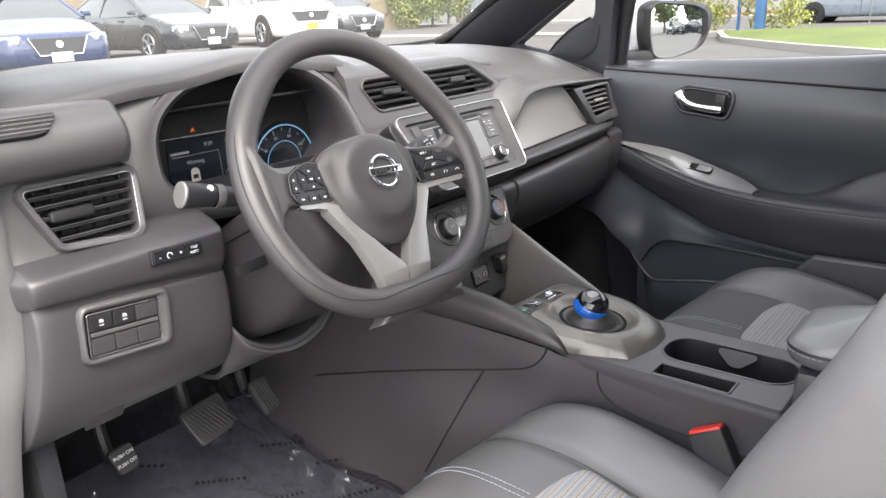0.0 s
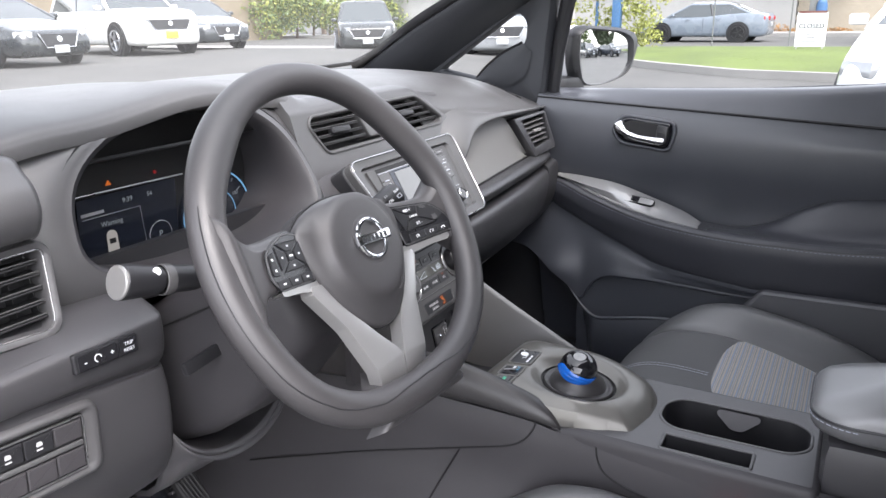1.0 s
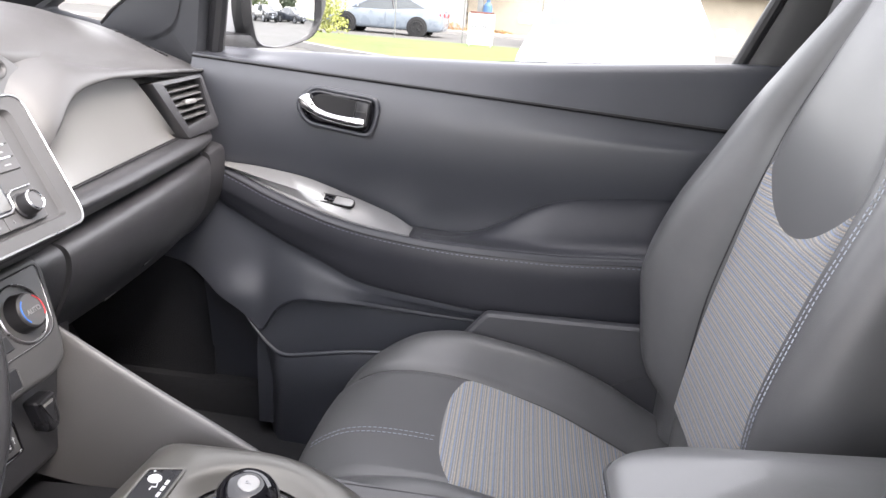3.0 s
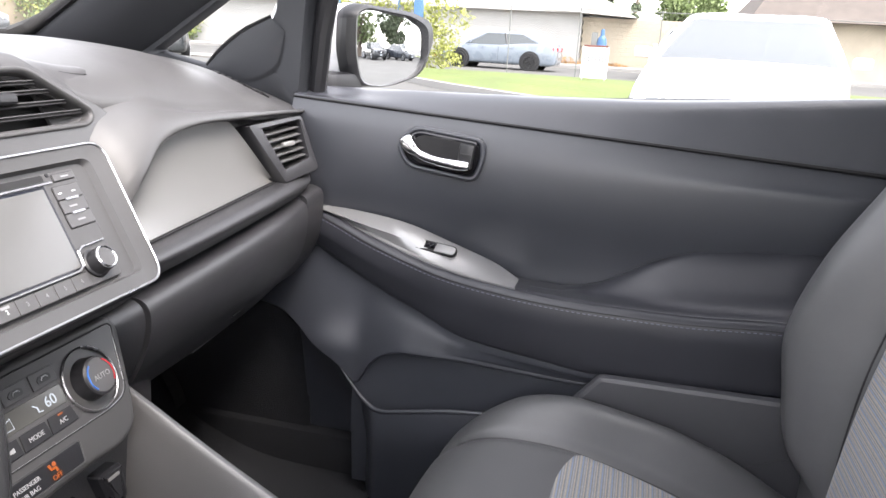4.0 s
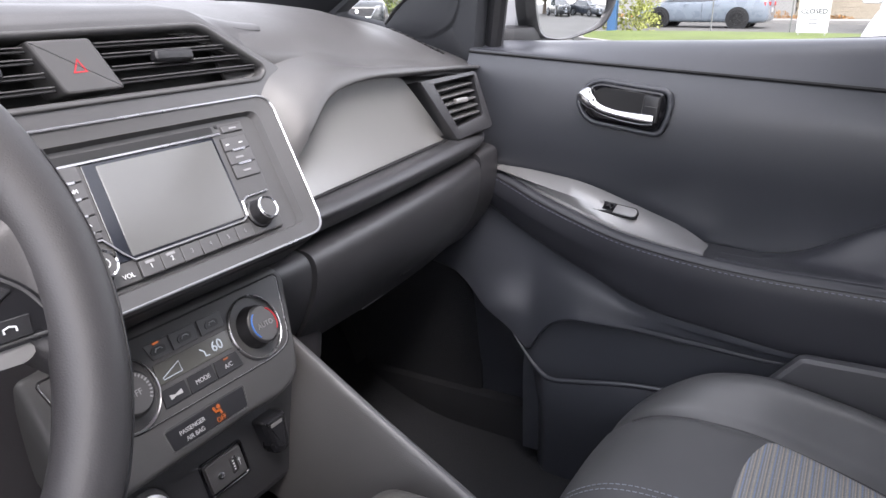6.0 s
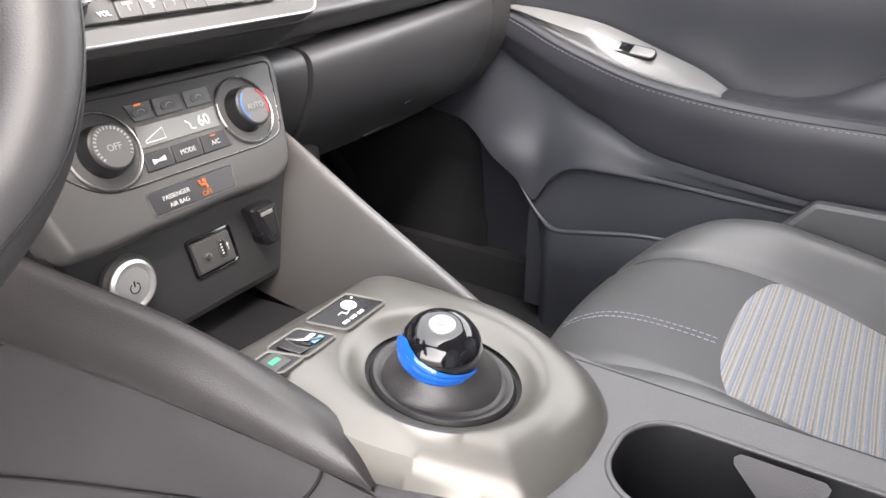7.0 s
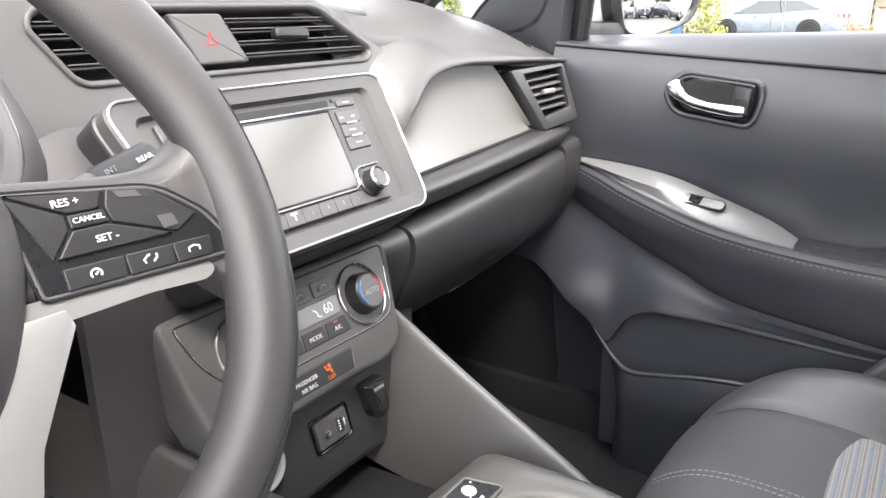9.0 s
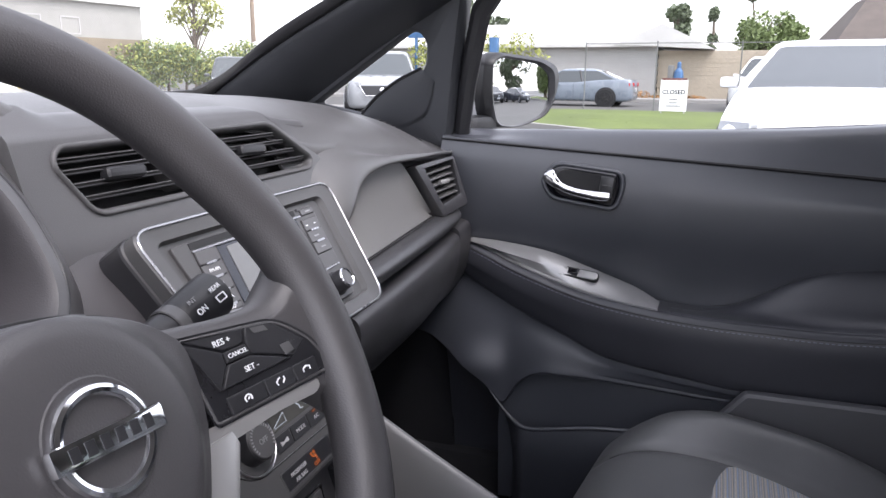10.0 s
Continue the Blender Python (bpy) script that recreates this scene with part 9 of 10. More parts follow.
    for sy in (-1, 1):
        for f0, kind in ((s1, "front"), (s0, "rear"), ((s0 + s1) / 2 - 0.02, "mid")):
            e0 = {"front": r1, "rear": r0, "mid": (r0 + r1) / 2}[kind]
            pts = [m @ V((f0 + (e0 - f0) * f - (0.012 if kind == "front" else 0)) * L, sy * (W / 2 * (0.93 - 0.19 * f - 0.03 * f * f) - 0.03), zb + (zr - zb) * f) for f in (0.0, 0.3, 0.6, 0.86)]
            bow = [0.11 * f * f * min(1.6, (((m.inverted() @ q).x - (r0 + r1) / 2 * L) / ((r1 - r0) / 2 * L + 0.25)) ** 2) + 0.02 * f for q, f in zip(pts, (0.0, 0.3, 0.6, 0.86))]
            pts = [q - V(0, 0, b2) for q, b2 in zip(pts, bow)]
            part("pillar", tube(pts, 0.05 if kind != "mid" else 0.035, 6, rz=0.045), body_paint if kind != "mid" else M_BLACK, c)
        part("wing_mirror", boxy((0.10, 0.16, 0.10), m @ pose((s1 - 0.06) * L, sy * (W / 2 + 0.05), belt + 0.05), 0.03), body_paint, c)
        part("door_line", tube([m @ V(-0.02 * L, sy * (W / 2 * 1.001), zz) for zz in (0.35, belt * 0.55, belt - 0.08)], 0.006, 4), M_BLACK, c)
        for k in (0.10, -0.12):
            part("door_handle", boxy((0.16, 0.03, 0.03), m @ pose(k * L, sy * W / 2 * 1.0, belt - 0.12), 0.008), body_paint, c)
        # lamps
        lm = m @ pose(0.468 * L, sy * W / 2 * 0.70, nose * 0.80, 0, -12, sy * 38)
        part("headlamp", boxy((0.16, 0.34, 0.13), lm, 0.03), M_LAMP, c, "clear headlamp")
        part("tail_lamp", boxy((0.12, 0.36, 0.14), m @ pose(-0.482 * L, sy * W / 2 * 0.72, boot * 0.82, 0, 0, -sy * 24), 0.03), M_TAIL, c, "red tail lamp")
        for sx in (0.31, -0.29):
            rad = 0.375 if tall else 0.325
            wm = m @ pose(sx * L, sy * (W / 2 - 0.10), rad, -90 * sy, 0, 0)
            part("wheel_arch", turned([(rad + 0.07, 0.0), (rad + 0.07, 0.106), (rad, 0.108), (0.0, 0.108)], wm, 28), M_BLACK, c)
            wheel = part("wheel", turned([(0.0, 0.09), (rad * 0.62, 0.112), (rad * 0.66, 0.125), (rad * 0.96, 0.128), (rad, 0.10), (rad, -0.08)], wm, 32), M_TYRE, c, "black tyre")
            bm = bmesh.new()
            for i in range(5):
                a = 2 * math.pi * i / 5
                tube([wm @ V(0, 0, 0.128), wm @ V(rad * 0.64 * math.cos(a), rad * 0.64 * math.sin(a), 0.132)], 0.035, 5, bm=bm, rz=0.02)
            tube([wm @ V(rad * 0.64 * math.cos(2 * math.pi * i / 28), rad * 0.64 * math.sin(2 * math.pi * i / 28), 0.130) for i in range(28)], 0.018, 5, closed=True, bm=bm)
            part("rim", bm, M_TYRE if black_wheels else M_RIM, wheel, "black alloy rim" if black_wheels else "silver alloy rim")
    # nose: grille, bumper intake, plate
    gm = m @ pose(0.499 * L, 0, nose * 0.70) @ plane_pose((0, 0, 0), (0, 1, 0), (1, 0, 0.12))
    w2 = W * (0.30 if tall else 0.24)
    part("grille", slab(rounded([(-w2 * 0.72, -0.15), (w2 * 0.72, -0.15), (w2, 0.10), (-w2, 0.10)], 0.03, 4), 0.12, gm, 0.01, lift=0.02), M_BLACK, c, "black grille")
    part("grille_trim", tube([gm @ V(x, y, 0.028) for x, y in ((-w2, 0.11), (-w2 * 0.72, -0.16), (w2 * 0.72, -0.16), (w2, 0.11))], 0.011, 6), M_CHROME, c, "chrome grille trim")
    part("badge", slab(circle(0.055, 20, 0, 0.0), 0.02, gm, 0.004, lift=0.035), M_CHROME, c)
    part("intake", boxy((0.10, W * 0.62, 0.12), m @ pose(0.478 * L, 0, b0 + 0.13), 0.03), M_BLACK, c)
    if plate:
        part("number_plate", boxy((0.02, 0.32, 0.15), m @ pose(0.512 * L, 0, nose * 0.45, 0, 0, 0), 0.005), M_PLATE if not yellow else M_YELLOW, c, "blank number plate")
        part("number_plate", boxy((0.02, 0.32, 0.15), m @ pose(-0.503 * L, 0, boot * 0.62), 0.005), M_PLATE, c)
    return c


M_YELLOW = mat("yellow_plate", (0.75, 0.55, 0.05), 0.5, vary=0.05)
parked_car("blue_sedan", (4.8, 14.5), -96, (0.012, 0.028, 0.085), "dark blue sedan parked facing the car park lane", (4.7, 1.85, 1.45))
parked_car("black_sedan", (8.7, 16.7), -88, (0.018, 0.022, 0.025), "black sedan with chrome grille parked in a row", (4.85, 1.85, 1.45))
parked_car("white_suv", (13.1, 17.7), -103, (0.80, 0.80, 0.78), "large white SUV with yellow number plate", (4.9, 1.95, 1.86), "suv", yellow=True)
parked_car("dark_sedan", (15.9, 18.4), -104, (0.03, 0.035, 0.04), "dark grey sedan parked beside the white SUV", (4.6, 1.8, 1.45))
parked_car("dark_hatchback", (20.3, 14.9), -143, (0.030, 0.034, 0.036), "dark graphite van parked nose towards the lane", (4.7, 1.88, 1.70), "suv")
parked_car("silver_suv", (19.6, 9.55), -156, (0.26, 0.27, 0.28), "silver SUV with broad chrome framed grille", (4.9, 1.95, 1.82), "suv")
parked_car("white_hatchback", (7.95, -0.76), 170, (0.82, 0.83, 0.84), "white hatchback parked across the lane", (4.45, 1.8, 1.55), "hatch")
parked_car("grey_blue_sedan", (29.2, 5.62), 87, (0.17, 0.20, 0.235), "pale blue grey sedan on the street by the shed", (4.55, 1.8, 1.42), black_wheels=True)
parked_car("white_van", (28.4, -1.35), 165, (0.70, 0.71, 0.70), "white van behind the wire fence", (4.9, 1.95, 1.88), "suv")
parked_car("dark_suv", (4.3, -27.0), 75, (0.03, 0.033, 0.036), "dark grey SUV parked behind the car", (4.6, 1.85, 1.66), "suv")
parked_car("dark_saloon", (7.8, -26.5), 55, (0.035, 0.04, 0.05), "dark sedan parked behind the car", (4.6, 1.8, 1.45))

# ---------------------------------------------------------------- buildings, fence, sign
M_TAN = mat("tan_block_wall", (0.42, 0.365, 0.285), 0.9, grain=0.4, grain_scale=30, vary=0.12, vary_scale=1.2, dist=0.01)
M_TAN_PAINT = mat("tan_painted_block", (0.20, 0.165, 0.118), 0.9, grain=0.4, grain_scale=30, vary=0.12, vary_scale=1.2, dist=0.01)
M_CREAM = mat("cream_painted_wall", (0.29, 0.285, 0.265), 0.8, vary=0.08, vary_scale=1.2)
M_WHITEWALL = mat("white_siding", (0.37, 0.366, 0.352), 0.7, vary=0.06, vary_scale=1.5)
M_ROOF = mat("pale_metal_roof", (0.52, 0.515, 0.49), 0.6, vary=0.1, vary_scale=1)
M_SHINGLE = mat("brown_shingles", (0.105, 0.088, 0.078), 0.9, grain=0.5, grain_scale=20, vary=0.2, vary_scale=2, dist=0.02)
M_WOOD = mat("weathered_wood", (0.20, 0.15, 0.11), 0.85, vary=0.2, vary_scale=3)
M_GALV = mat("galvanised_steel", (0.40, 0.41, 0.42), 0.5, metal=0.7, vary=0.1)
M_BLUEPAINT = mat("blue_paint", (0.05, 0.13, 0.27), 0.5, vary=0.1)


def box_between(a, b, depth, z0, z1, bm=None):
    """A wall from a to b (x, y) with its thickness behind it."""
    a, b = V(*a, 0), V(*b, 0)
    t = (b - a).normalized()
    n = V(-t.y, t.x, 0) * depth
    bm = bm or bmesh.new()
    lo = [a, b, b + n, a + n]
    v0 = [bm.verts.new(V(p.x, p.y, z0)) for p in lo]
    v1 = [bm.verts.new(V(p.x, p.y, z1)) for p in lo]
    bm.faces.new(v0[::-1])
    bm.faces.new(v1)
    for i in range(4):
        bm.faces.new((v0[i], v0[(i + 1) % 4], v1[(i + 1) % 4], v1[i]))
    return bm


def warehouse():
    h = thing("warehouse", (10, 34, 0), "long tan block warehouse with white upper storey", "building")
    a, b = (-25, 37.5), (33.0, 29.3)
    part("base_wall", box_between(a, b, 9, 0, 2.8), M_TAN_PAINT, h, "tan block base wall", smooth=0)
    part("upper_wall", box_between((a[0] + 0.05, a[1] + 0.35), (b[0] - 0.1, b[1] + 0.3), 8.4, 2.8, 4.5), M_CREAM, h, "white upper wall", smooth=0)
    part("roof_edge", box_between((a[0], a[1] + 0.1), (b[0], b[1] + 0.05), 9, 4.5, 4.66), M_ROOF, h, smooth=0)
    t = (V(*b, 0) - V(*a, 0)).normalized()
    for k in range(9):
        p = V(*b, 0) - t * (4.35 + 2.05 * k) + V(0, 0.35, 0)
        w = part("window", boxy((0.95, 0.10, 0.72), pose(p.x, p.y, 3.35, 0, 0, math.degrees(math.atan2(t.y, t.x))), 0), M_CARGLASS, h, "small dark window")
        part("window_frame", frame_ring(rect(1.07, 0.84), rect(0.93, 0.70), 0.08, plane_pose((p.x, p.y - 0.06, 3.35), t, (t.y, -t.x, 0)), lift=0.03), M_WHITEWALL, w, smooth=0)
    part("chimney", boxy((0.4, 0.4, 3.2), pose(29.6, 31.5, 5.6), 0.02), M_WOOD, h)


def shed():
    h = thing("shed", (38, 8, 0), "long white sided shed with low pitched roof", "building")
    x0, ya, yb = 38.0, 3.3, 26.0
    part("wall", box_between((x0, ya), (x0, yb), -8, 0, 2.55), M_WHITEWALL, h, smooth=0)
    for k in range(22):
        z = 0.10 + 0.115 * k
        part("siding_board", boxy((0.03, yb - ya, 0.105), pose(x0 - 0.012, (ya + yb) / 2, z, 0, 6, 0), 0), M_WHITEWALL, h)
    bm = bmesh.new()
    ridge = 3.75
    e = [V(x0 - 0.5, ya - 0.4, 2.50), V(x0 - 0.5, yb + 0.4, 2.50), V(x0 + 4.0, yb + 0.4, ridge), V(x0 + 4.0, ya - 0.4, ridge), V(x0 + 8.5, ya - 0.4, 2.5), V(x0 + 8.5, yb + 0.4, 2.5)]
    vs = [bm.verts.new(p) for p in e]
    vt = [bm.verts.new(p + V(0, 0, 0.15)) for p in e]
    for a in (vs, vt):
        bm.faces.new((a[0], a[1], a[2], a[3]))
        bm.faces.new((a[3], a[2], a[5], a[4]))
    for i, j in ((0, 1), (1, 2), (2, 5), (5, 4), (4, 3), (3, 0)):
        bm.faces.new((vs[i], vs[j], vt[j], vt[i]))
    part("roof", bm, M_ROOF, h, smooth=0)
    # cross gable near the street corner
    bm = bmesh.new()
    g = [V(x0 - 0.6, 0.7, 2.38), V(x0 - 0.6, 5.3, 2.62), V(x0 - 0.6, 3.1, 3.56)]
    f1 = [bm.verts.new(p) for p in g]
    f2 = [bm.verts.new(p + V(6, 0, 0)) for p in g]
    bm.faces.new(f1)
    bm.faces.new(f2[::-1])
    for i in range(3):
        bm.faces.new((f1[i], f1[(i + 1) % 3], f2[(i + 1) % 3], f2[i]))
    part("gable", bm, M_ROOF, h, smooth=0)
    wall = part("block_wall", box_between((38.4, -4.5), (38.4, 3.25), -3, 0, 2.35), M_TAN, h, "tan block wall", smooth=0)
    first = part("block", boxy((0.05, 0.388, 0.190), pose(38.385, -4.30, 0.10), 0.006, segments=1), M_TAN, wall)
    for row in range(12):
        for k in range(19):
            if row + k:
                b = new("block", first.data)
                b.parent = wall
                b.location = first.location + V(0.004 * ((row * 7 + k * 3) % 3), 0.40 * k + (0.2 if row % 2 else 0.0), 0.195 * row)


def far_house():
    h = thing("far_house", (38, -10, 0), "house with brown shingle roof across the street", "house")
    part("wall", box_between((36, -16), (36, -4.8), -9, 0, 2.6), M_TAN, h, smooth=0)
    bm = bmesh.new()
    lo = [V(35.2, -16.8, 2.5), V(35.2, -4.0, 2.5), V(45.8, -4.0, 2.5), V(45.8, -16.8, 2.5)]
    hi = [V(38.6, -14.2, 4.7), V(38.6, -5.6, 4.7), V(42.4, -5.6, 4.7), V(42.4, -14.2, 4.7)]
    a = [bm.verts.new(p) for p in lo]
    b = [bm.verts.new(p) for p in hi]
    bm.faces.new(a[::-1])
    bm.faces.new(b)
    for i in range(4):
        bm.faces.new((a[i], a[(i + 1) % 4], b[(i + 1) % 4], b[i]))
    part("roof", bm, M_SHINGLE, h, "brown shingle roof", smooth=0)


warehouse()
shed()
far_house()


M_POSTGREY = mat("weathered_grey_steel", (0.17, 0.175, 0.17), 0.65, metal=0.3, vary=0.1)


def fence():
    f = thing("wire_fence", (20.9, 0, 0), "grey chain link fence with steel posts", "fence")
    ys = [3.94, 2.03, -0.1, -2.1, -4.1, -6.1]
    for y in ys:
        part("post", tube([V(20.9, y, 0.1), V(20.9, y, 2.05)], 0.017, 8), M_POSTGREY, f)
    part("top_rail", tube([V(20.9, ys[0], 2.0), V(20.9, ys[-1], 2.0)], 0.013, 6), M_POSTGREY, f)
    bm = bmesh.new()
    for k in range(0, 100):
        y = ys[-1] - 1.0 + 0.11 * k
        for s in (-1, 1):
            p0, p1 = V(20.9, y, 0.15), V(20.9, y + s * 0.92 * 2, 1.98)
            if min(p0.y, p1.y) < ys[-1] or max(p0.y, p1.y) > ys[0]:
                continue
            w = V(0, 0.0011, 0)
            bm.faces.new([bm.verts.new(q) for q in (p0 - w, p0 + w, p1 + w, p1 - w)])
    part("mesh", bm, M_POSTGREY, f, "thin diamond wire mesh", smooth=0, clean=False)


fence()


def closed_sign():
    s = thing("closed_sign", (19.4, 1.46, 0.15), "white CLOSED sign board on the grass", "sign")
    m = plane_pose((19.4, 1.45, 0.66), (0, -1, 0), (-1, 0, 0.05))
    part("board", slab(rect(0.66, 0.78, 0.01, 2), 0.03, m, 0.004), M_WHITE_CAR, s, "white board")
    part("header", slab(rect(0.60, 0.06, 0, 1, 0, 0.40), 0.03, m, 0), M_BROWN, s, "dark brown header bar")
    text("lettering", "CLOSED", 0.150, m @ pose(0, 0.08, 0.004), M_DARKINK, s, bold=0.004)
    for y in (-0.10, -0.18, -0.26):
        part("print_bar", slab(rect(0.36 if y < -0.2 else 0.20, 0.035, 0, 1, 0, y), 0.004, m, 0, lift=0.003), M_GREY_INK, s)
    for dx in (-0.28, 0.28):
        part("leg", tube([m @ V(dx, -0.40, -0.01), m @ V(dx, -0.55, -0.01)], 0.015, 6), M_GALV, s)


M_BROWN = mat("brown_print", (0.16, 0.06, 0.05), 0.6, vary=0.05)
M_DARKINK = mat("dark_ink", (0.03, 0.03, 0.035), 0.6, vary=0)
closed_sign()

# ---------------------------------------------------------------- trees, hedge, poles
def leaf_mat(name, color):
    m = mat(name, color, 0.7, vary=0.35, vary_scale=3)
    return m


M_LEAF = leaf_mat("green_leaves", (0.15, 0.20, 0.075))
M_LEAF2 = leaf_mat("dark_green_leaves", (0.115, 0.145, 0.085))
M_LEAF3 = leaf_mat("yellow_green_leaves", (0.27, 0.29, 0.075))
M_BARK = mat("bark", (0.14, 0.11, 0.085), 0.9, vary=0.25, vary_scale=8)


def leaves(clumps, count, size, seed, mtl, name, parent, label=""):
    """A crown of many small leaves scattered in clumps (centre, radii)."""
    rnd = random.Random(seed)
    verts, faces = [], []
    for c, r in clumps:
        for _ in range(count):
            d = Vector((rnd.gauss(0, 1), rnd.gauss(0, 1), rnd.gauss(0, 1))).normalized() * rnd.uniform(0.35, 1.0) ** 0.6
            p = Vector(c) + Vector((d.x * r[0], d.y * r[1], d.z * r[2]))
            a = Vector((rnd.uniform(-1, 1), rnd.uniform(-1, 1), rnd.uniform(-1, 1))).normalized()
            b = a.cross(Vector((rnd.uniform(-1, 1), rnd.uniform(-1, 1), rnd.uniform(-1, 1)))).normalized()
            s = size * rnd.uniform(0.6, 1.5)
            k = len(verts)
            verts += [p - a * s, p + b * s * 0.5, p + a * s, p - b * s * 0.5]
            faces.append((k, k + 1, k + 2, k + 3))
    me = bpy.data.meshes.new(name)
    base = world_base(parent)
    me.from_pydata([tuple(Vector(v) - base) for v in verts], [], faces)
    me.materials.append(mtl)
    ob = new(name, me)
    ob.parent = parent
    if label:
        ob["label"] = label
    return ob


def tree(name, at, height, crown, seed, mtl, label, trunk=0.16, leaf=0.16, count=130, bare=0.35):
    t = thing(name, (*at, 0), label, "tree", "trees")
    rnd = random.Random(seed)
    x, y = at
    spine = [V(x, y, 0), V(x + rnd.uniform(-0.1, 0.1), y, height * 0.35), V(x + rnd.uniform(-0.3, 0.3), y + rnd.uniform(-0.3, 0.3), height * 0.7), V(x, y, height * 0.95)]
    pts = curve_points(spine, 10)
    bm = tube(pts, [trunk * (1 - 0.085 * i) for i in range(10)], 8)
    clumps = []
    for k in range(crown[2]):
        a = rnd.uniform(0, 6.28)
        zz = height * rnd.uniform(bare, 1.0)
        rad = crown[0] * (0.35 + 0.65 * math.sin(math.pi * min(1, max(0.05, (zz / height - bare) / (1.05 - bare))))) * rnd.uniform(0.4, 1.0)
        c = V(x + rad * math.cos(a), y + rad * math.sin(a), zz)
        clumps.append((c, (crown[1] * rnd.uniform(0.6, 1.2), crown[1] * rnd.uniform(0.6, 1.2), crown[1] * rnd.uniform(0.5, 0.9))))
        root = pts[min(9, max(2, int(zz / height * 9) - 2))]
        tube([root, root.lerp(c, 0.6) + V(0, 0, 0.1), c], [trunk * 0.35, trunk * 0.22, trunk * 0.08], 5, bm=bm)
    part("trunk", bm, M_BARK, t, "brown trunk with limbs")
    leaves(clumps, count, leaf, seed + 7, mtl, "crown", t)
    return t


tree("street_tree", (40.6, 32.2), 8.0, (1.5, 0.75, 24), 3, M_LEAF3, "tall thin street tree with sparse yellow green leaves", 0.18, 0.11, 140, 0.34)
tree("street_tree", (49, 3.0), 5.2, (0.6, 0.6, 9), 5, M_LEAF2, "small dark round tree behind the shed", 0.12, 0.14, 160, 0.72)
tree("street_tree", (60, 20), 8.0, (3.0, 1.3, 20), 6, M_LEAF2, "broad dark tree behind the shed roof", 0.25, 0.3, 110)
tree("street_tree", (55, 1.2), 5.9, (0.6, 0.5, 14), 8, M_LEAF2, "narrow dark cypress tree", 0.18, 0.13, 200, 0.1)
tree("street_tree", (55, -1.3), 6.3, (0.7, 0.5, 14), 9, M_LEAF2, "narrow dark cypress tree", 0.18, 0.13, 200, 0.1)
tree("street_tree", (50, -2.3), 4.6, (1.9, 0.9, 26), 10, M_LEAF, "bushy green tree behind the house", 0.2, 0.12, 260)
tree("street_tree", (3.0, -34), 9.0, (3.2, 1.3, 30), 11, M_LEAF, "leafy green tree behind the parked cars", 0.25, 0.17, 280, 0.2)
tree("street_tree", (9.5, -36), 10.0, (3.4, 1.4, 30), 12, M_LEAF2, "large dark green tree behind the parked cars", 0.28, 0.18, 280, 0.2)
tree("street_tree", (16.5, -35), 8.0, (3.0, 1.3, 26), 13, M_LEAF, "leafy green tree behind the parked cars", 0.25, 0.17, 260, 0.2)
tree("street_tree", (-4, -35), 9.0, (3.2, 1.3, 28), 14, M_LEAF2, "leafy dark tree behind the parked cars", 0.25, 0.17, 260, 0.2)


def hedge():
    h = thing("hedge", (36, 27, 0), "tall green and yellow flowering hedge", "hedge")
    cl = []
    rnd = random.Random(21)
    for k in range(58):
        f = k / 57
        cl.append((V(31.0 + 11.2 * f + rnd.uniform(-0.3, 0.3), 30.2 - 8.2 * f + rnd.uniform(-0.5, 0.5), rnd.uniform(0.5, 2.3)), (1.0, 1.0, 0.75)))
    leaves(cl, 260, 0.085, 22, M_LEAF, "leaves", h)
    leaves(cl, 150, 0.085, 23, M_LEAF3, "leaf_tips", h, "yellow green leaf tips")
    bm = bmesh.new()
    for k in range(12):
        f = (k + 0.5) / 12
        tube([V(33.2 + 9 * f, 29.0 - 7 * f, 0), V(33.2 + 9 * f + 0.2, 29.0 - 7 * f, 1.8)], [0.08, 0.03], 5, bm=bm)
    part("stems", bm, M_BARK, h)


hedge()


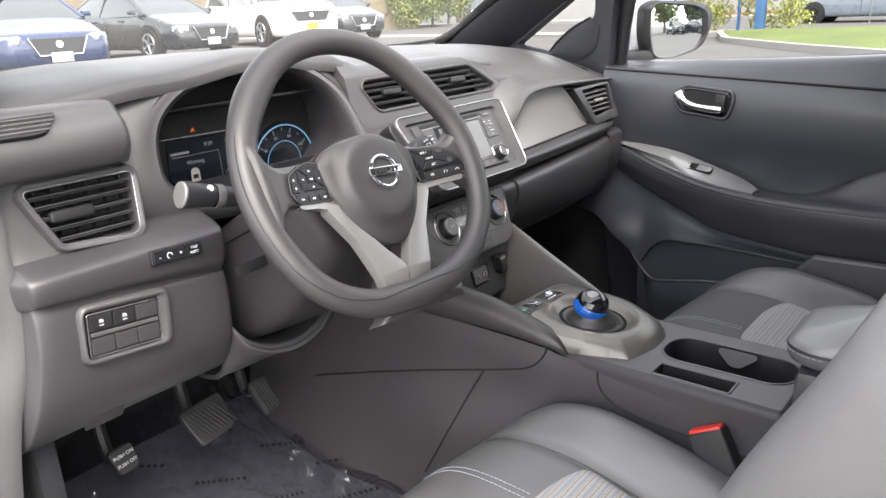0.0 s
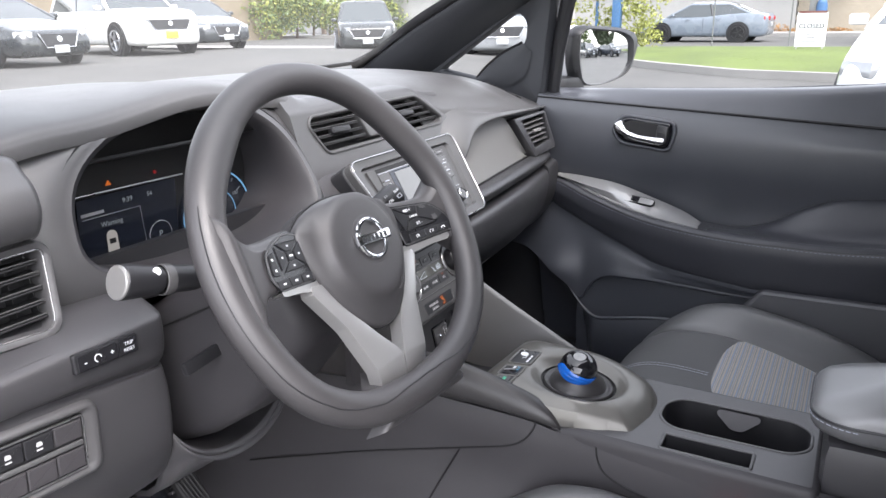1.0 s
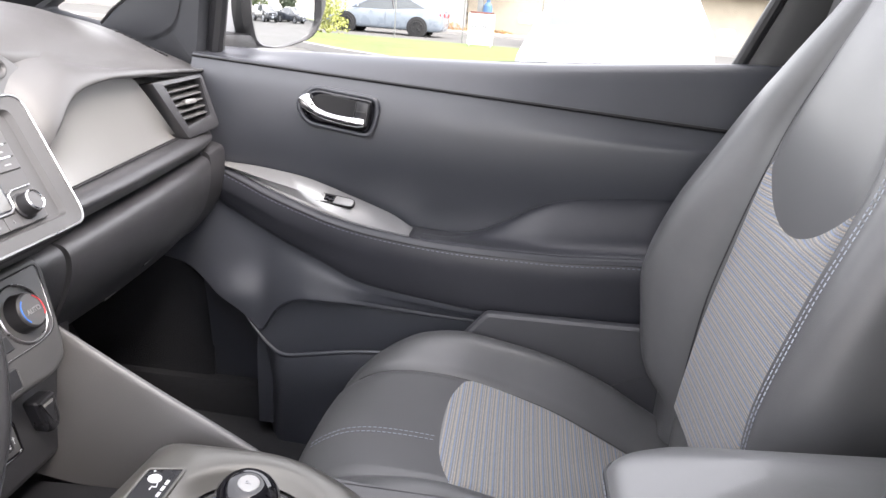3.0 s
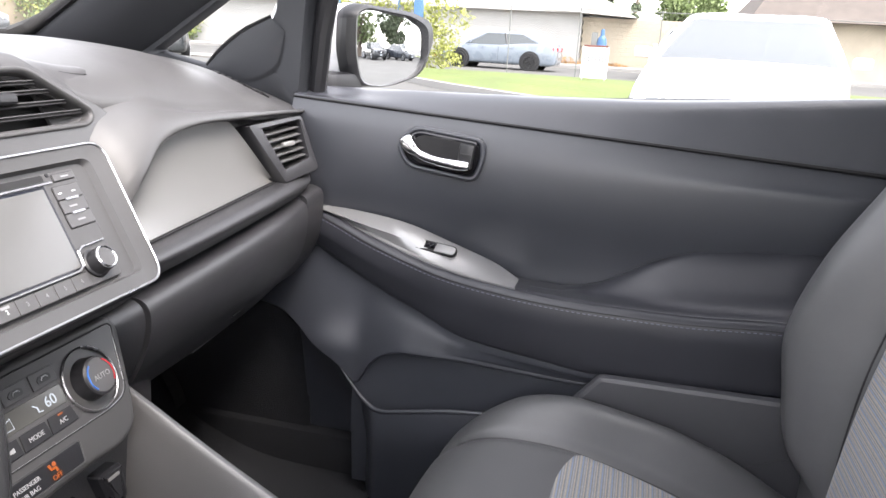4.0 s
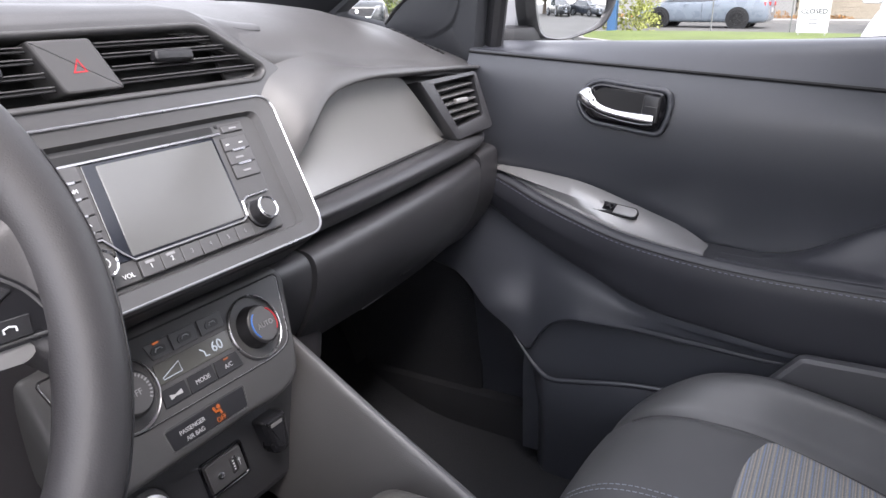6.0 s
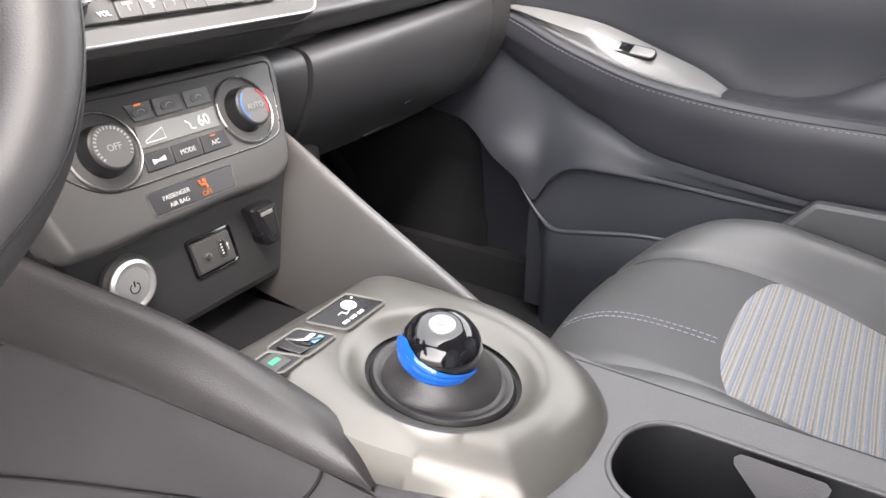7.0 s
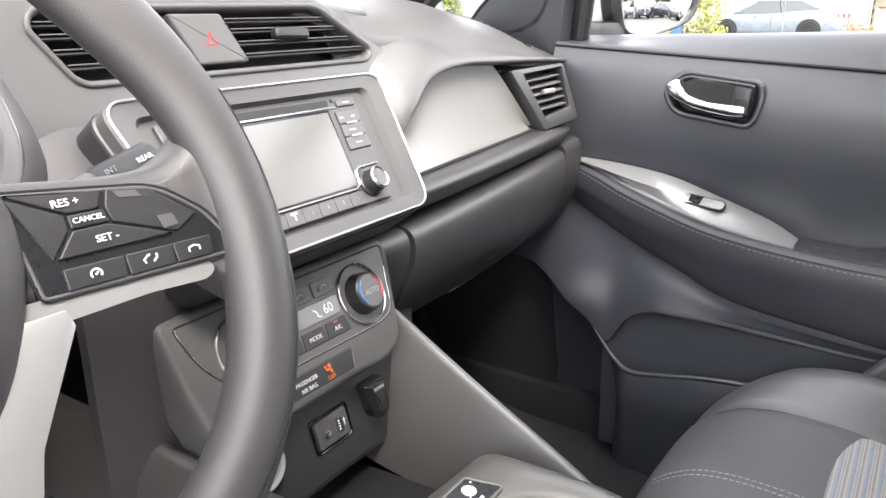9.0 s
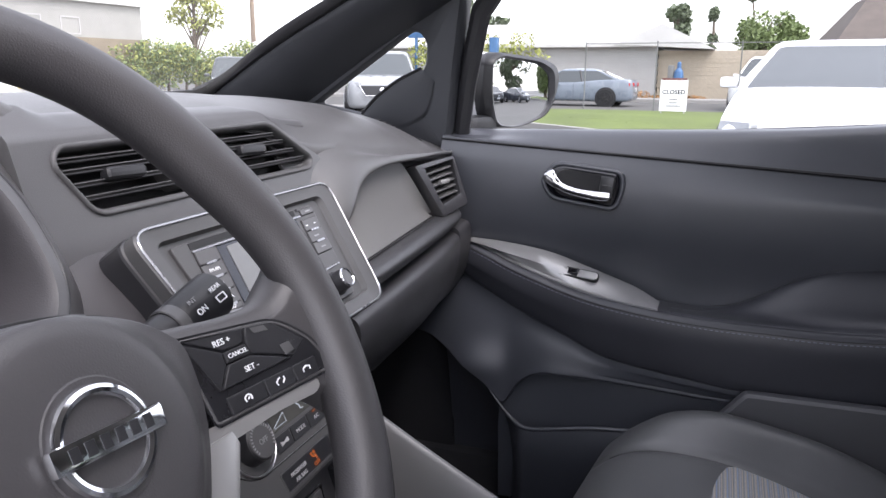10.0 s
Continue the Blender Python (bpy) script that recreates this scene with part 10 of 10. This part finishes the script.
def vine_post():
    p = thing("blue_post", (21.2, 6.68, 0), "blue painted post overgrown with climbing vine", "post")
    part("post", boxy((0.22, 0.24, 2.2), pose(21.2, 6.68, 1.1), 0.01), M_BLUEPAINT, p)
    part("sign_board", boxy((0.12, 2.4, 0.5), pose(21.6, 8.35, 2.48), 0.01), M_BLUEPAINT, p)
    for y in (7.4, 9.3):
        part("board_leg", boxy((0.08, 0.08, 2.3), pose(21.6, y, 1.15), 0.01), M_BLUEPAINT, p)
    cl = []
    rnd = random.Random(31)
    for k in range(34):
        cl.append((V(21.6 + rnd.uniform(-0.3, 0.5), 6.0 + rnd.uniform(-0.5, 3.4), rnd.uniform(0.3, 2.1)), (0.4, 0.4, 0.35)))
    leaves(cl, 150, 0.05, 32, M_LEAF3, "vine", p, "yellow green climbing vine")


vine_post()


def utility_pole(at, h):
    p = thing("utility_pole", (*at, 0), "wooden utility pole with cross arms and wires", "utility pole", "utility poles")
    part("pole", tube([V(*at, 0), V(*at, h)], [0.17, 0.12], 8), M_WOOD, p)
    for z in (h - 0.5, h - 1.6):
        part("cross_arm", boxy((0.12, 2.2, 0.12), pose(at[0], at[1], z, 0, 0, 30), 0.01), M_WOOD, p)
    part("wire", tube([V(at[0], at[1], h - 0.4), V(at[0] - 10, at[1] + 9, h - 1.0), V(at[0] - 24, at[1] + 20, h - 0.5)], 0.02, 4), M_BLACK, p)


M_DRY = leaf_mat("dry_weed_leaves", (0.40, 0.22, 0.085))


def dry_weeds():
    w = thing("dry_weeds", (37.2, 6, 0), "dry orange brown weeds along the wall base", "weeds", kind="stuff")
    rnd = random.Random(41)
    cl = []
    for k in range(46):
        y = 1.2 + 14.5 * k / 45
        tall = 0.28 if 3.5 < y < 6.5 else 0.14
        cl.append((V(37.1 + rnd.uniform(-0.3, 0.3), y, tall * 0.8), (0.35, 0.35, tall * rnd.uniform(0.7, 1.4))))
    leaves(cl, 90, 0.055, 42, M_DRY, "stalks", w)


dry_weeds()


def blue_container():
    b = thing("blue_container", (36.0, 2.25, 0), "blue upright container standing before the block wall", "container")
    part("tank", turned([(0.0, 0.0), (0.20, 0.0), (0.22, 0.05), (0.22, 1.15), (0.19, 1.35), (0.10, 1.48), (0.0, 1.50)], pose(36.0, 2.15, 0), 20), M_BLUEPAINT, b)
    part("cap", turned([(0.09, 1.46), (0.09, 1.72), (0.06, 1.78), (0.0, 1.78)], pose(36.0, 2.15, 0), 14), M_BLUEPAINT, b)
    part("side_case", boxy((0.25, 0.28, 1.62), pose(36.1, 2.50, 0.81), 0.03), M_POSTGREY, b, "grey upright case")


blue_container()
utility_pole((40, 27.4), 9.5)
utility_pole((46, 24.5), 9.0)
